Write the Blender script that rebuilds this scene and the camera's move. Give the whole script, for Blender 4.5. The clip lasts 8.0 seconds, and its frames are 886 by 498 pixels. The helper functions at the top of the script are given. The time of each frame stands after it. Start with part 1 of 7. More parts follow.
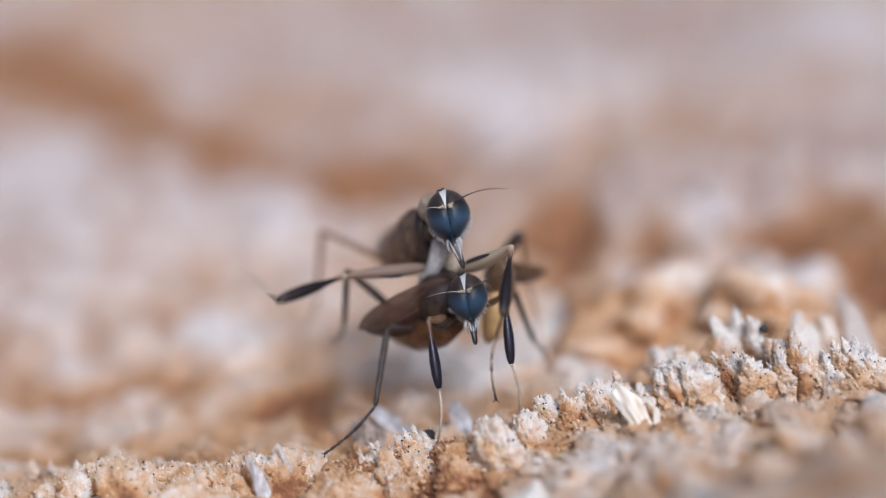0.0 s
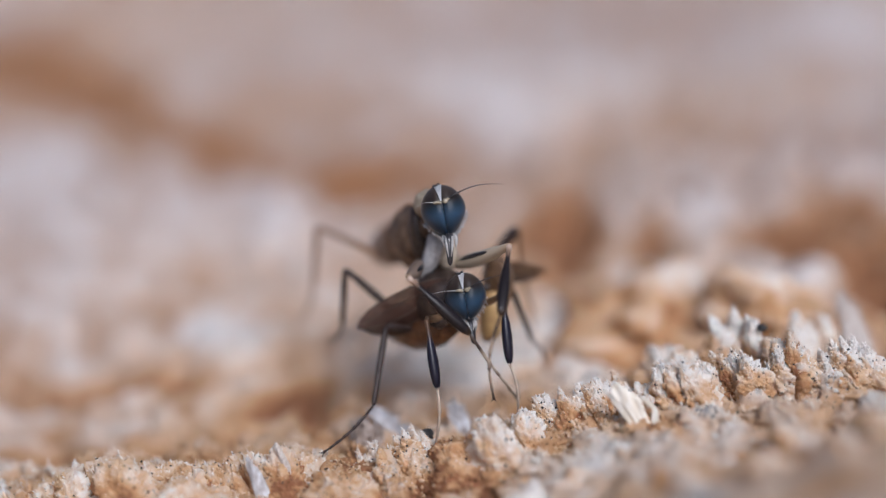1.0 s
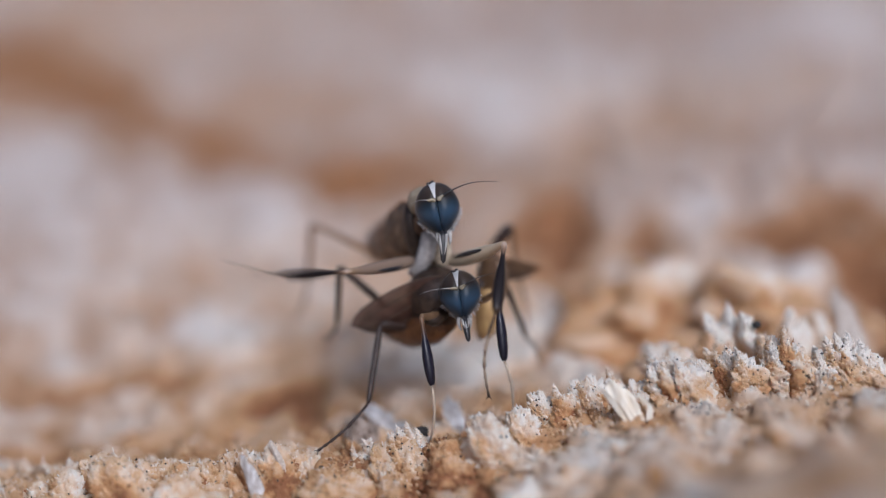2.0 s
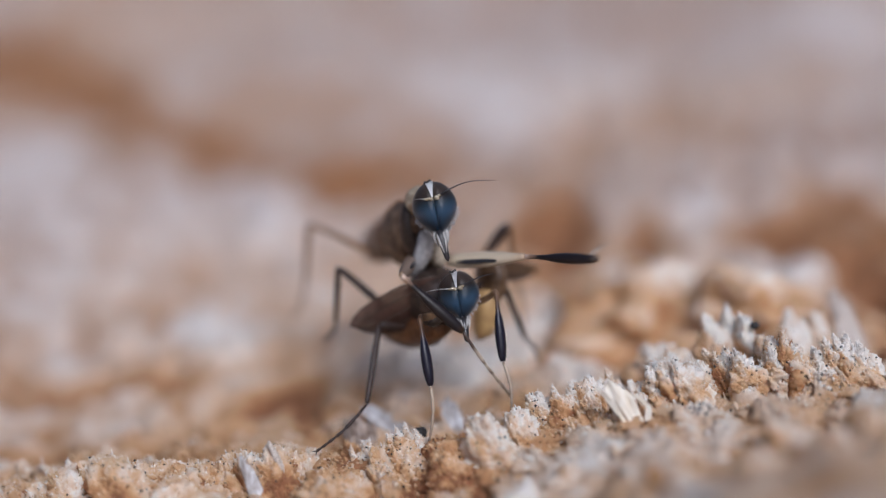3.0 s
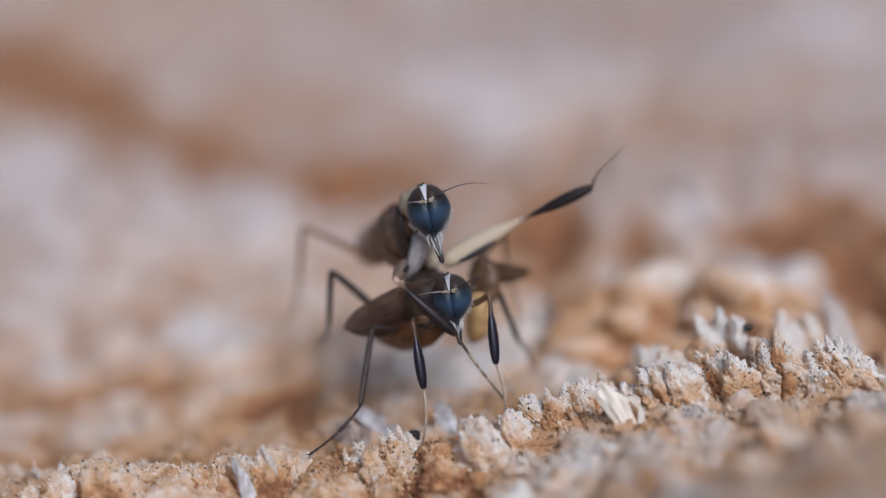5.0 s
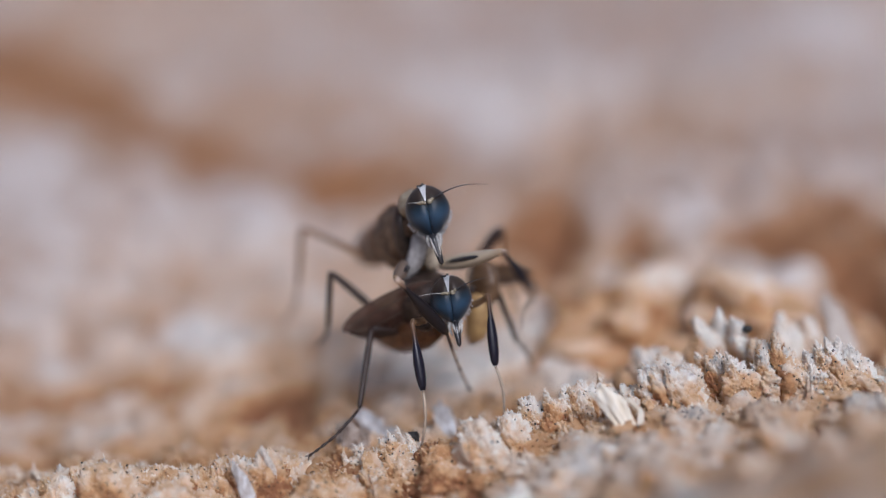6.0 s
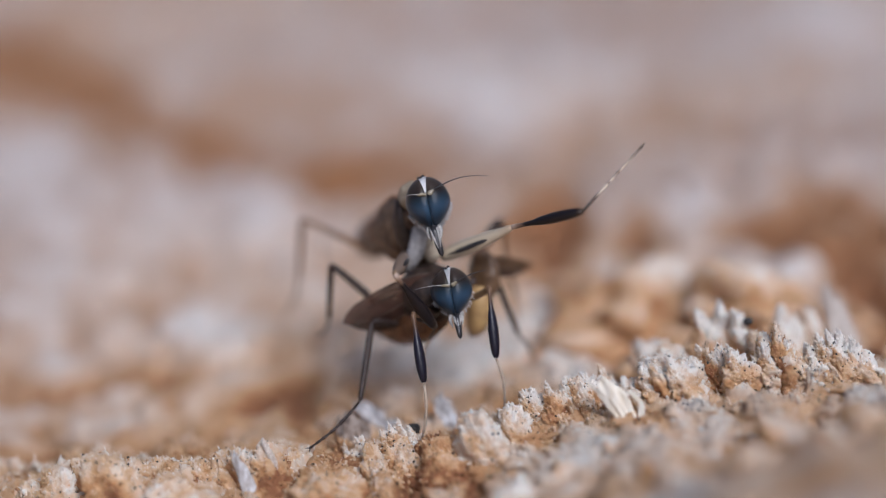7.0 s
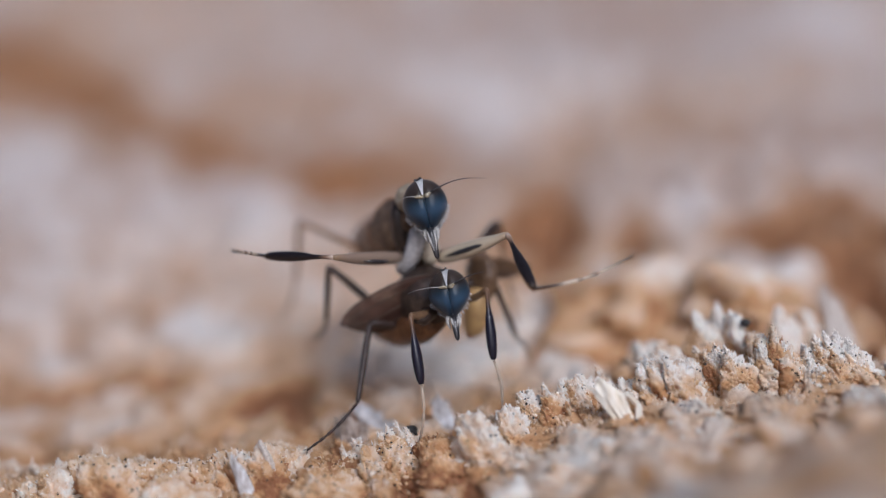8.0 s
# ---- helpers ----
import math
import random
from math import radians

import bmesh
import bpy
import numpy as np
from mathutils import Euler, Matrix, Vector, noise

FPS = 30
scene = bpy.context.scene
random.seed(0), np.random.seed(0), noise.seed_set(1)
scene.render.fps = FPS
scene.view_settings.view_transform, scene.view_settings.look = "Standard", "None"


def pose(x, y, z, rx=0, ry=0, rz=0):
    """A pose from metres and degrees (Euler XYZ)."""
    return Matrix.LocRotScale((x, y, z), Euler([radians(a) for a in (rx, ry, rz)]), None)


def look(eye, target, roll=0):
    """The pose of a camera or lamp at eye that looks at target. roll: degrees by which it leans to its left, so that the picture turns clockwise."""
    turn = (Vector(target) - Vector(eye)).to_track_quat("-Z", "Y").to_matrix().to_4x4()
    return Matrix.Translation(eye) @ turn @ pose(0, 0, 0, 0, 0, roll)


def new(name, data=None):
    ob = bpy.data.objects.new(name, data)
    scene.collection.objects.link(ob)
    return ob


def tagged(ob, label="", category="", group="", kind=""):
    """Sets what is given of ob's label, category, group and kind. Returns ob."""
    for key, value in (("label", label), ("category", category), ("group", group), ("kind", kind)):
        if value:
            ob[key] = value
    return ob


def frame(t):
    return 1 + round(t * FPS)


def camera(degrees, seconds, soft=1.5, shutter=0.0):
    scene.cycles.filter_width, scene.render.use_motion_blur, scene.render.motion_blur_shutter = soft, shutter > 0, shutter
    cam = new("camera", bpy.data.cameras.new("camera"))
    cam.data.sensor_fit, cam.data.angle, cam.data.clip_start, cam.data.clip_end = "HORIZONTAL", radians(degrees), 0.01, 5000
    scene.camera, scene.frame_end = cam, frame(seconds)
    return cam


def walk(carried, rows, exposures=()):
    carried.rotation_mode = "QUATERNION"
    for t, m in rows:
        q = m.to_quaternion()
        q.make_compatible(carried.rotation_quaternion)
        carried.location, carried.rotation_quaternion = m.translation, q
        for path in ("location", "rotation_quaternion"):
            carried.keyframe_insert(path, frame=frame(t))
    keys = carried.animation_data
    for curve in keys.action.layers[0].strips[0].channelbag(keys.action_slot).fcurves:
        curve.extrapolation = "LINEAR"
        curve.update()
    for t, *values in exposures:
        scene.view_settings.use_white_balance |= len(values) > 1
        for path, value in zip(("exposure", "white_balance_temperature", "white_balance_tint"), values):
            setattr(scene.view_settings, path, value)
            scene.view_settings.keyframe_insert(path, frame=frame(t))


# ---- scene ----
MM = 0.001
CAMERA_PLACE = [v * MM for v in (0.0000, -24.5489, 11.8213)]
cam = camera(30.0, 8.0, soft=1.3, shutter=0.5)
cam.data.dof.use_dof = True
cam.data.dof.focus_distance = 26.12 * MM
cam.data.dof.aperture_fstop = 31.0
walk(cam, [
    (0, pose(*CAMERA_PLACE, 70.000, 0, 0.000)),
    (0.5, pose(*CAMERA_PLACE, 70.029, 0, -0.065)),
    (1, pose(*CAMERA_PLACE, 69.971, 0, -0.065)),
    (1.5, pose(*CAMERA_PLACE, 69.881, 0, -0.192)),
    (3, pose(*CAMERA_PLACE, 69.910, 0, -0.319)),
    (3.5, pose(*CAMERA_PLACE, 69.910, 0, -0.383)),
    (4, pose(*CAMERA_PLACE, 69.939, 0, -0.383)),
    (4.5, pose(*CAMERA_PLACE, 69.971, 0, -0.511)),
    (6, pose(*CAMERA_PLACE, 70.061, 0, -0.606)),
    (6.5, pose(*CAMERA_PLACE, 69.910, 0, -0.542)),
    (7, pose(*CAMERA_PLACE, 69.790, 0, -0.575)),
    (7.5, pose(*CAMERA_PLACE, 69.790, 0, -0.606)),
    (8, pose(*CAMERA_PLACE, 69.851, 0, -0.671)),
], exposures=[(t, stops - 0.75, 5440, 13) for t, stops in ((0.0, 0.32), (0.5, 0.24), (1.0, 0.14), (1.5, 0.0), (3.0, 0.0), (8.0, 0.0))])

# ---- light: open shade under a bright sky ----
world = bpy.data.worlds.new("sky")
scene.world = world
world.use_nodes = True
sky = world.node_tree.nodes.new("ShaderNodeTexSky")
sky.sky_type = "NISHITA"
sky.sun_disc = False
sky.sun_elevation = radians(47)
sky.sun_rotation = radians(157)
sky.dust_density = 7.0
sky.ozone_density = 0.6
world.node_tree.nodes["Background"].inputs["Strength"].default_value = 0.10
world.node_tree.links.new(sky.outputs["Color"], world.node_tree.nodes["Background"].inputs["Color"])
sun = new("sun", bpy.data.lights.new("sun", "SUN"))
sun.data.energy = 2.9
sun.data.angle = radians(18)
sun.data.color = (1.0, 0.95, 0.89)
sun.matrix_world = look((2.6, -6.0, 7.0), (0, 0, 0))


# ---- materials ----
def material(name):
    m = bpy.data.materials.new(name)
    m.use_nodes = True
    return m, m.node_tree.nodes, m.node_tree.links, m.node_tree.nodes["Principled BSDF"]


def node(nodes, kind, **values):
    n = nodes.new(kind)
    for key, value in values.items():
        n.inputs[key.replace("_", " ")].default_value = value
    return n


def ramp(nodes, *stops):
    r = nodes.new("ShaderNodeValToRGB")
    while len(r.color_ramp.elements) < len(stops):
        r.color_ramp.elements.new(0.5)
    for e, (at, colour) in zip(r.color_ramp.elements, stops):
        e.position, e.color = at, (*colour, 1)
    return r


def millimetres(nodes, links, squash=(1, 1, 1)):
    """Object coordinates in millimetres."""
    c = nodes.new("ShaderNodeTexCoord")
    m = nodes.new("ShaderNodeMapping")
    m.inputs["Scale"].default_value = [1000 * v for v in squash]
    links.new(c.outputs["Object"], m.inputs["Vector"])
    return m.outputs["Vector"]


def bumped(nodes, links, shader, height, depth, strength=1.0):
    b = nodes.new("ShaderNodeBump")
    b.inputs["Strength"].default_value = strength
    b.inputs["Distance"].default_value = depth * MM
    links.new(height, b.inputs["Height"])
    links.new(b.outputs["Normal"], shader.inputs["Normal"])


def grained(name, low, high, scale, rough, depth=0.01, coat=0.0, metal=0.0, squash=(1, 1, 1), fine=4.0):
    """Two colours mixed by a coarse and a fine noise, with a relief of its own."""
    m, nodes, links, shader = material(name)
    v = millimetres(nodes, links, squash)
    coarse = node(nodes, "ShaderNodeTexNoise", Scale=scale, Detail=5.0, Roughness=0.6)
    small = node(nodes, "ShaderNodeTexNoise", Scale=scale * fine, Detail=3.0)
    links.new(v, coarse.inputs["Vector"])
    links.new(v, small.inputs["Vector"])
    mix = nodes.new("ShaderNodeMath")
    mix.operation = "MULTIPLY_ADD"
    mix.inputs[1].default_value = 0.45
    links.new(small.outputs["Fac"], mix.inputs[0])
    half = nodes.new("ShaderNodeMath")
    half.operation = "MULTIPLY"
    half.inputs[1].default_value = 0.55
    links.new(coarse.outputs["Fac"], half.inputs[0])
    links.new(half.outputs[0], mix.inputs[2])
    r = ramp(nodes, (0.36, low), (0.64, high))
    links.new(mix.outputs[0], r.inputs["Fac"])
    links.new(r.outputs["Color"], shader.inputs["Base Color"])
    shader.inputs["Roughness"].default_value = rough
    shader.inputs["Metallic"].default_value = metal
    shader.inputs["Coat Weight"].default_value = coat
    bumped(nodes, links, shader, small.outputs["Fac"], depth)
    return m


def wood_material(name, relief=0.10, depth=0.25, soak=0.05):
    """Rotten wood: a point attribute runs from bleached fibre to red-brown rot, with painted light on the tufts."""
    m, nodes, links, shader = material(name)
    v = millimetres(nodes, links)
    stain_shade = nodes.new("ShaderNodeAttribute")
    stain_shade.attribute_name = "stain_shade"
    coarse = node(nodes, "ShaderNodeTexNoise", Scale=1.6, Detail=4.0)
    small = node(nodes, "ShaderNodeTexNoise", Scale=16.0, Detail=7.0, Roughness=0.75)
    for n in (coarse, small):
        links.new(v, n.inputs["Vector"])
    add = nodes.new("ShaderNodeMath")
    add.operation = "MULTIPLY_ADD"
    add.inputs[1].default_value = 0.30
    links.new(small.outputs["Fac"], add.inputs[0])
    links.new(stain_shade.outputs["Fac"], add.inputs[2])
    add2 = nodes.new("ShaderNodeMath")
    add2.operation = "MULTIPLY_ADD"
    add2.inputs[1].default_value = 0.20
    links.new(coarse.outputs["Fac"], add2.inputs[0])
    links.new(add.outputs[0], add2.inputs[2])
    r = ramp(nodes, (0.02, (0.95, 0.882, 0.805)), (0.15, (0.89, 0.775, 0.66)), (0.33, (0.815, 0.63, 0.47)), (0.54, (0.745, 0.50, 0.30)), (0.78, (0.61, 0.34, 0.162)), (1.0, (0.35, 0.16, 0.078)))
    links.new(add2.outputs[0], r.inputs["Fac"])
    specks = node(nodes, "ShaderNodeTexVoronoi", Scale=8.5)
    links.new(v, specks.inputs["Vector"])
    dots = ramp(nodes, (0.20, (0.04, 0.035, 0.035)), (0.25, (1, 1, 1)))
    links.new(specks.outputs["Distance"], dots.inputs["Fac"])
    tint = nodes.new("ShaderNodeMixRGB")
    tint.blend_type = "MULTIPLY"
    where = ramp(nodes, (0.54, (0, 0, 0)), (0.62, (0.9, 0.9, 0.9)))
    links.new(coarse.outputs["Fac"], where.inputs["Fac"])
    links.new(where.outputs["Color"], tint.inputs["Fac"])
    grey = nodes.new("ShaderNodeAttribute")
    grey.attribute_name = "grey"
    # greyer, pinker tones that the farther wood fades to
    greyish = ramp(nodes, (0.06, (0.88, 0.80, 0.765)), (0.24, (0.765, 0.665, 0.61)), (0.45, (0.655, 0.53, 0.455)), (0.66, (0.52, 0.335, 0.225)), (0.92, (0.40, 0.20, 0.095)))
    links.new(add2.outputs[0], greyish.inputs["Fac"])
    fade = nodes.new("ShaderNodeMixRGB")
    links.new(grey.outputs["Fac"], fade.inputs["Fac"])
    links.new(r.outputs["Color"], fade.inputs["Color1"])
    links.new(greyish.outputs["Color"], fade.inputs["Color2"])
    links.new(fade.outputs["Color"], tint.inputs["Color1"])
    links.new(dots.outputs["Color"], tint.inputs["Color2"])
    links.new(tint.outputs["Color"], shader.inputs["Base Color"])
    shader.inputs["Roughness"].default_value = 0.88
    shader.inputs["Specular IOR Level"].default_value = 0.25
    shader.inputs["Subsurface Weight"].default_value = depth
    shader.inputs["Subsurface Radius"].default_value = (1.0, 0.85, 0.75)
    shader.inputs["Subsurface Scale"].default_value = soak * MM
    bumped(nodes, links, shader, small.outputs["Fac"], relief, 0.8)
    return m


def banded(name, stops, rough=0.36, coat=0.05):
    """Colours along a limb, from its upper joint (0) to 2 mm below it (1)."""
    m, nodes, links, shader = material(name)
    v = millimetres(nodes, links)
    sep = nodes.new("ShaderNodeSeparateXYZ")
    links.new(v, sep.inputs[0])
    n = node(nodes, "ShaderNodeTexNoise", Scale=18.0, Detail=3.0)
    links.new(v, n.inputs["Vector"])
    a = nodes.new("ShaderNodeMath")
    a.operation = "MULTIPLY_ADD"
    a.inputs[1].default_value = -0.5
    links.new(sep.outputs["Z"], a.inputs[0])
    b = nodes.new("ShaderNodeMath")
    b.operation = "MULTIPLY_ADD"
    b.inputs[1].default_value = 0.05
    links.new(n.outputs["Fac"], b.inputs[0])
    links.new(b.outputs[0], a.inputs[2])
    b.inputs[2].default_value = -0.025
    r = ramp(nodes, *stops)
    links.new(a.outputs[0], r.inputs["Fac"])
    links.new(r.outputs["Color"], shader.inputs["Base Color"])
    shader.inputs["Roughness"].default_value = rough
    shader.inputs["Coat Weight"].default_value = coat
    shader.inputs["Specular IOR Level"].default_value = 0.35
    bumped(nodes, links, shader, n.outputs["Fac"], 0.005)
    return m


def eye_material():
    m, nodes, links, shader = material("faceted eye")
    v = millimetres(nodes, links)
    sep = nodes.new("ShaderNodeSeparateXYZ")
    links.new(v, sep.inputs[0])
    shade = ramp(nodes, (0.20, (0.014, 0.030, 0.055)), (0.42, (0.042, 0.090, 0.160)), (0.58, (0.020, 0.036, 0.054)), (0.68, (0.036, 0.025, 0.019)), (0.88, (0.075, 0.054, 0.042)))
    lift = nodes.new("ShaderNodeMath")
    lift.operation = "ADD"
    lift.inputs[1].default_value = 0.5
    links.new(sep.outputs["Z"], lift.inputs[0])
    links.new(lift.outputs[0], shade.inputs["Fac"])
    slant = nodes.new("ShaderNodeVectorMath")
    slant.operation = "DOT_PRODUCT"
    slant.inputs[1].default_value = (0.7, 0.0, 1.0)
    cross = nodes.new("ShaderNodeVectorMath")
    cross.operation = "DOT_PRODUCT"
    cross.inputs[1].default_value = (0.7, 0.0, -1.0)
    lay = nodes.new("ShaderNodeCombineXYZ")
    for n, axis in ((slant, "X"), (cross, "Y")):
        links.new(v, n.inputs[0])
        links.new(n.outputs["Value"], lay.inputs[axis])
    cells = node(nodes, "ShaderNodeTexVoronoi", Scale=30.0, Randomness=0.06)
    cells.voronoi_dimensions = "2D"
    links.new(lay.outputs["Vector"], cells.inputs["Vector"])
    edge = ramp(nodes, (0.22, (1.25, 1.25, 1.25)), (0.60, (0.22, 0.22, 0.24)))
    links.new(cells.outputs["Distance"], edge.inputs["Fac"])
    tint = nodes.new("ShaderNodeMixRGB")
    tint.blend_type = "MULTIPLY"
    tint.inputs["Fac"].default_value = 0.95
    links.new(shade.outputs["Color"], tint.inputs["Color1"])
    links.new(edge.outputs["Color"], tint.inputs["Color2"])
    links.new(tint.outputs["Color"], shader.inputs["Base Color"])
    shader.inputs["Roughness"].default_value = 0.30
    shader.inputs["Specular IOR Level"].default_value = 0.4
    invert = nodes.new("ShaderNodeMath")
    invert.operation = "SUBTRACT"
    invert.inputs[0].default_value = 1.0
    links.new(cells.outputs["Distance"], invert.inputs[1])
    bumped(nodes, links, shader, invert.outputs[0], 0.010, 0.6)
    return m


def wing_material(name, low, high, alpha):
    m, nodes, links, shader = material(name)
    v = millimetres(nodes, links)
    n = node(nodes, "ShaderNodeTexNoise", Scale=2.5, Detail=4.0)
    links.new(v, n.inputs["Vector"])
    r = ramp(nodes, (0.35, low), (0.65, high))
    links.new(n.outputs["Fac"], r.inputs["Fac"])
    links.new(r.outputs["Color"], shader.inputs["Base Color"])
    shader.inputs["Roughness"].default_value = 0.45
    shader.inputs["Specular IOR Level"].default_value = 0.3
    shader.inputs["Alpha"].default_value = alpha
    bumped(nodes, links, shader, n.outputs["Fac"], 0.02)
    return m


WOOD = wood_material("rotten wood")
FIBRE = wood_material("wood fibre", 0.004, 0.2)
TORN = wood_material("torn honey wood", 0.07, 0.5, 0.07)
TORN_FIBRE = wood_material("torn honey fibre", 0.004, 0.45, 0.06)
SPLINTER = grained("pale splinter", (0.86, 0.77, 0.62), (0.97, 0.94, 0.87), 3.0, 0.7, 0.02, squash=(1, 1, 0.3))
FLAKE = grained("grey flake", (0.40, 0.36, 0.34), (0.78, 0.78, 0.81), 3.0, 0.8, 0.03, squash=(1, 1, 0.5))
DRY_FLAKE = grained("grey-brown flake", (0.26, 0.18, 0.13), (0.62, 0.53, 0.47), 5.0, 0.8, 0.05)
CRUST = grained("white crust", (0.52, 0.43, 0.36), (0.82, 0.77, 0.72), 9.0, 0.7, 0.03)
SPECK = grained("black speck", (0.012, 0.012, 0.014), (0.05, 0.045, 0.04), 20.0, 0.5, 0.005)
EYE = eye_material()
PALE_HAIR = grained("silver bloom", (0.34, 0.32, 0.30), (0.66, 0.64, 0.62), 20.0, 0.6, 0.01)
BROW = grained("silver brow", (0.74, 0.74, 0.75), (0.93, 0.93, 0.94), 14.0, 0.35, 0.006)
SILVER = grained("silver face", (0.58, 0.57, 0.58), (0.86, 0.86, 0.87), 12.0, 0.35, 0.006)
PALE_HIP = grained("cream hip", (0.34, 0.27, 0.19), (0.62, 0.54, 0.42), 3.0, 0.5, 0.01)
HIP = grained("pale hip", (0.33, 0.32, 0.32), (0.62, 0.61, 0.61), 3.0, 0.6, 0.01)
GOLD = grained("amber horn", (0.42, 0.33, 0.18), (0.86, 0.78, 0.60), 14.0, 0.10, 0.004, coat=1.0)
GOLD.node_tree.nodes["Principled BSDF"].inputs["Transmission Weight"].default_value = 0.55
BLACK = grained("black horn", (0.010, 0.010, 0.013), (0.035, 0.032, 0.036), 15.0, 0.28, 0.006, coat=0.4)
CREAM = grained("cream cuticle", (0.20, 0.16, 0.11), (0.42, 0.36, 0.27), 6.0, 0.5, 0.006)
DARK_LEG = grained("dark leg", (0.018, 0.010, 0.008), (0.050, 0.028, 0.022), 8.0, 0.5, 0.004, coat=0.0)
DARK = grained("dark cuticle", (0.016, 0.010, 0.008), (0.06, 0.038, 0.028), 3.0, 0.4, 0.008, coat=0.15)
DUSTED = grained("grey dusted cuticle", (0.035, 0.020, 0.013), (0.31, 0.20, 0.125), 1.4, 0.6, 0.003, fine=3.0)
BROWN = grained("brown cuticle", (0.050, 0.019, 0.008), (0.19, 0.080, 0.028), 3.0, 0.33, 0.012, coat=0.3)
TAN = grained("tan cuticle", (0.10, 0.055, 0.028), (0.23, 0.14, 0.075), 1.4, 0.45, 0.01, coat=0.1)
STRAW = grained("straw cuticle", (0.34, 0.205, 0.085), (0.58, 0.39, 0.17), 1.2, 0.4, 0.01, coat=0.2)
AMBER = grained("amber brown cuticle", (0.09, 0.045, 0.022), (0.26, 0.14, 0.07), 2.5, 0.4, 0.006, coat=0.2)
UMBER = grained("umber leg", (0.17, 0.088, 0.042), (0.34, 0.195, 0.10), 8.0, 0.4, 0.008, coat=0.2)
VEIN = grained("wing vein", (0.05, 0.03, 0.02), (0.10, 0.06, 0.04), 8.0, 0.4, 0.004)
WING = wing_material("smoky membrane", (0.060, 0.029, 0.020), (0.16, 0.085, 0.062), 0.85)
AMBER_WING = wing_material("amber membrane", (0.10, 0.052, 0.028), (0.28, 0.165, 0.09), 0.85)
DARK_KNEE = banded("dark-kneed femur", ((0.0, (0.30, 0.20, 0.13)), (0.14, (0.17, 0.10, 0.065)), (0.24, (0.050, 0.030, 0.024)), (0.5, (0.03, 0.018, 0.016))), 0.45)
PALE_FEMUR = banded("pale femur", ((0.0, (0.23, 0.17, 0.13)), (0.58, (0.23, 0.165, 0.125)), (0.76, (0.26, 0.17, 0.09))))
BRIGHT_FEMUR = banded("cream femur", ((0.0, (0.56, 0.47, 0.34)), (0.58, (0.54, 0.45, 0.33)), (0.76, (0.44, 0.30, 0.19))))
TIBIA = banded("black tibia", ((0.02, (0.50, 0.38, 0.30)), (0.06, (0.24, 0.15, 0.10)), (0.13, (0.013, 0.009, 0.009)), (0.60, (0.014, 0.010, 0.011)), (0.68, (0.06, 0.035, 0.02))))
TIBIA_DARK = banded("dark tibia", ((0.02, (0.16, 0.09, 0.05)), (0.12, (0.07, 0.04, 0.03)), (0.2, (0.009, 0.008, 0.020)), (0.68, (0.012, 0.010, 0.018))))
PALE_TARSUS = banded("pale tarsus", ((0.0, (0.22, 0.15, 0.10)), (0.03, (0.52, 0.42, 0.32)), (0.30, (0.50, 0.40, 0.31)), (0.42, (0.28, 0.21, 0.16))))
TARSUS = banded("ringed tarsus", ((0.0, (0.06, 0.04, 0.03)), (0.18, (0.10, 0.07, 0.055)), (0.26, (0.62, 0.51, 0.40)), (0.34, (0.68, 0.57, 0.45)), (0.38, (0.20, 0.14, 0.10)), (0.42, (0.68, 0.57, 0.45)), (0.52, (0.22, 0.15, 0.11)), (0.56, (0.64, 0.52, 0.40)), (0.80, (0.10, 0.07, 0.05))))


# ---- mesh helpers, in millimetres ----
def part(name, bm, mat, parent=None, label="", place=None, smooth=True):
    """Links a bmesh as one mesh object under a thing or a part."""
    me = bpy.data.meshes.new(name)
    bmesh.ops.recalc_face_normals(bm, faces=bm.faces)
    bmesh.ops.scale(bm, vec=(MM, MM, MM), verts=bm.verts)
    bm.to_mesh(me)
    bm.free()
    me.materials.append(mat)
    me.polygons.foreach_set("use_smooth", [smooth] * len(me.polygons))
    ob = new(name, me)
    if parent:
        ob.parent = parent
    if place:
        ob.matrix_basis = place
    if label:
        tagged(ob, label)
    return ob


def limb(x, y, z, rx=0.0, ry=0.0, rz=0.0):
    return pose(x * MM, y * MM, z * MM, rx, ry, rz)


def hang(a, b):
    """The pose at a of a limb that hangs along -z and is to point at b."""
    q = Vector((0, 0, -1)).rotation_difference(Vector(b) - Vector(a))
    return Matrix.Translation(Vector(a) * MM) @ q.to_matrix().to_4x4()


def tube(points, radii, sides=10, flat=1.0, bm=None):
    """A closed tube along points; flat squashes its rings along the second axis."""
    bm = bm or bmesh.new()
    pts = [Vector(p) for p in points]
    rings = []
    side = None
    for i, p in enumerate(pts):
        way = (pts[min(i + 1, len(pts) - 1)] - pts[max(i - 1, 0)]).normalized()
        if side is None:
            side = way.orthogonal().normalized()
        side = (side - way * side.dot(way)).normalized()
        other = way.cross(side)
        rings.append([bm.verts.new(p + radii[i] * (math.cos(a) * side + flat * math.sin(a) * other))
                      for a in (2 * math.pi * k / sides for k in range(sides))])
    for r0, r1 in zip(rings, rings[1:]):
        for k in range(sides):
            bm.faces.new((r0[k], r0[(k + 1) % sides], r1[(k + 1) % sides], r1[k]))
    bm.faces.new(rings[0][::-1])
    bm.faces.new(rings[-1])
    return bm


def ball(centre, radii, turn=None, bm=None, u=24, v=16, wobble=0.0):
    bm = bm or bmesh.new()
    made = bmesh.ops.create_uvsphere(bm, u_segments=u, v_segments=v, radius=1.0)["verts"]
    for w in made:
        k = 1 + wobble * noise.noise(w.co * 2.5 + Vector(centre))
        p = Vector((w.co.x * radii[0], w.co.y * radii[1], w.co.z * radii[2])) * k
        w.co = (turn @ p if turn else p) + Vector(centre)
    return bm


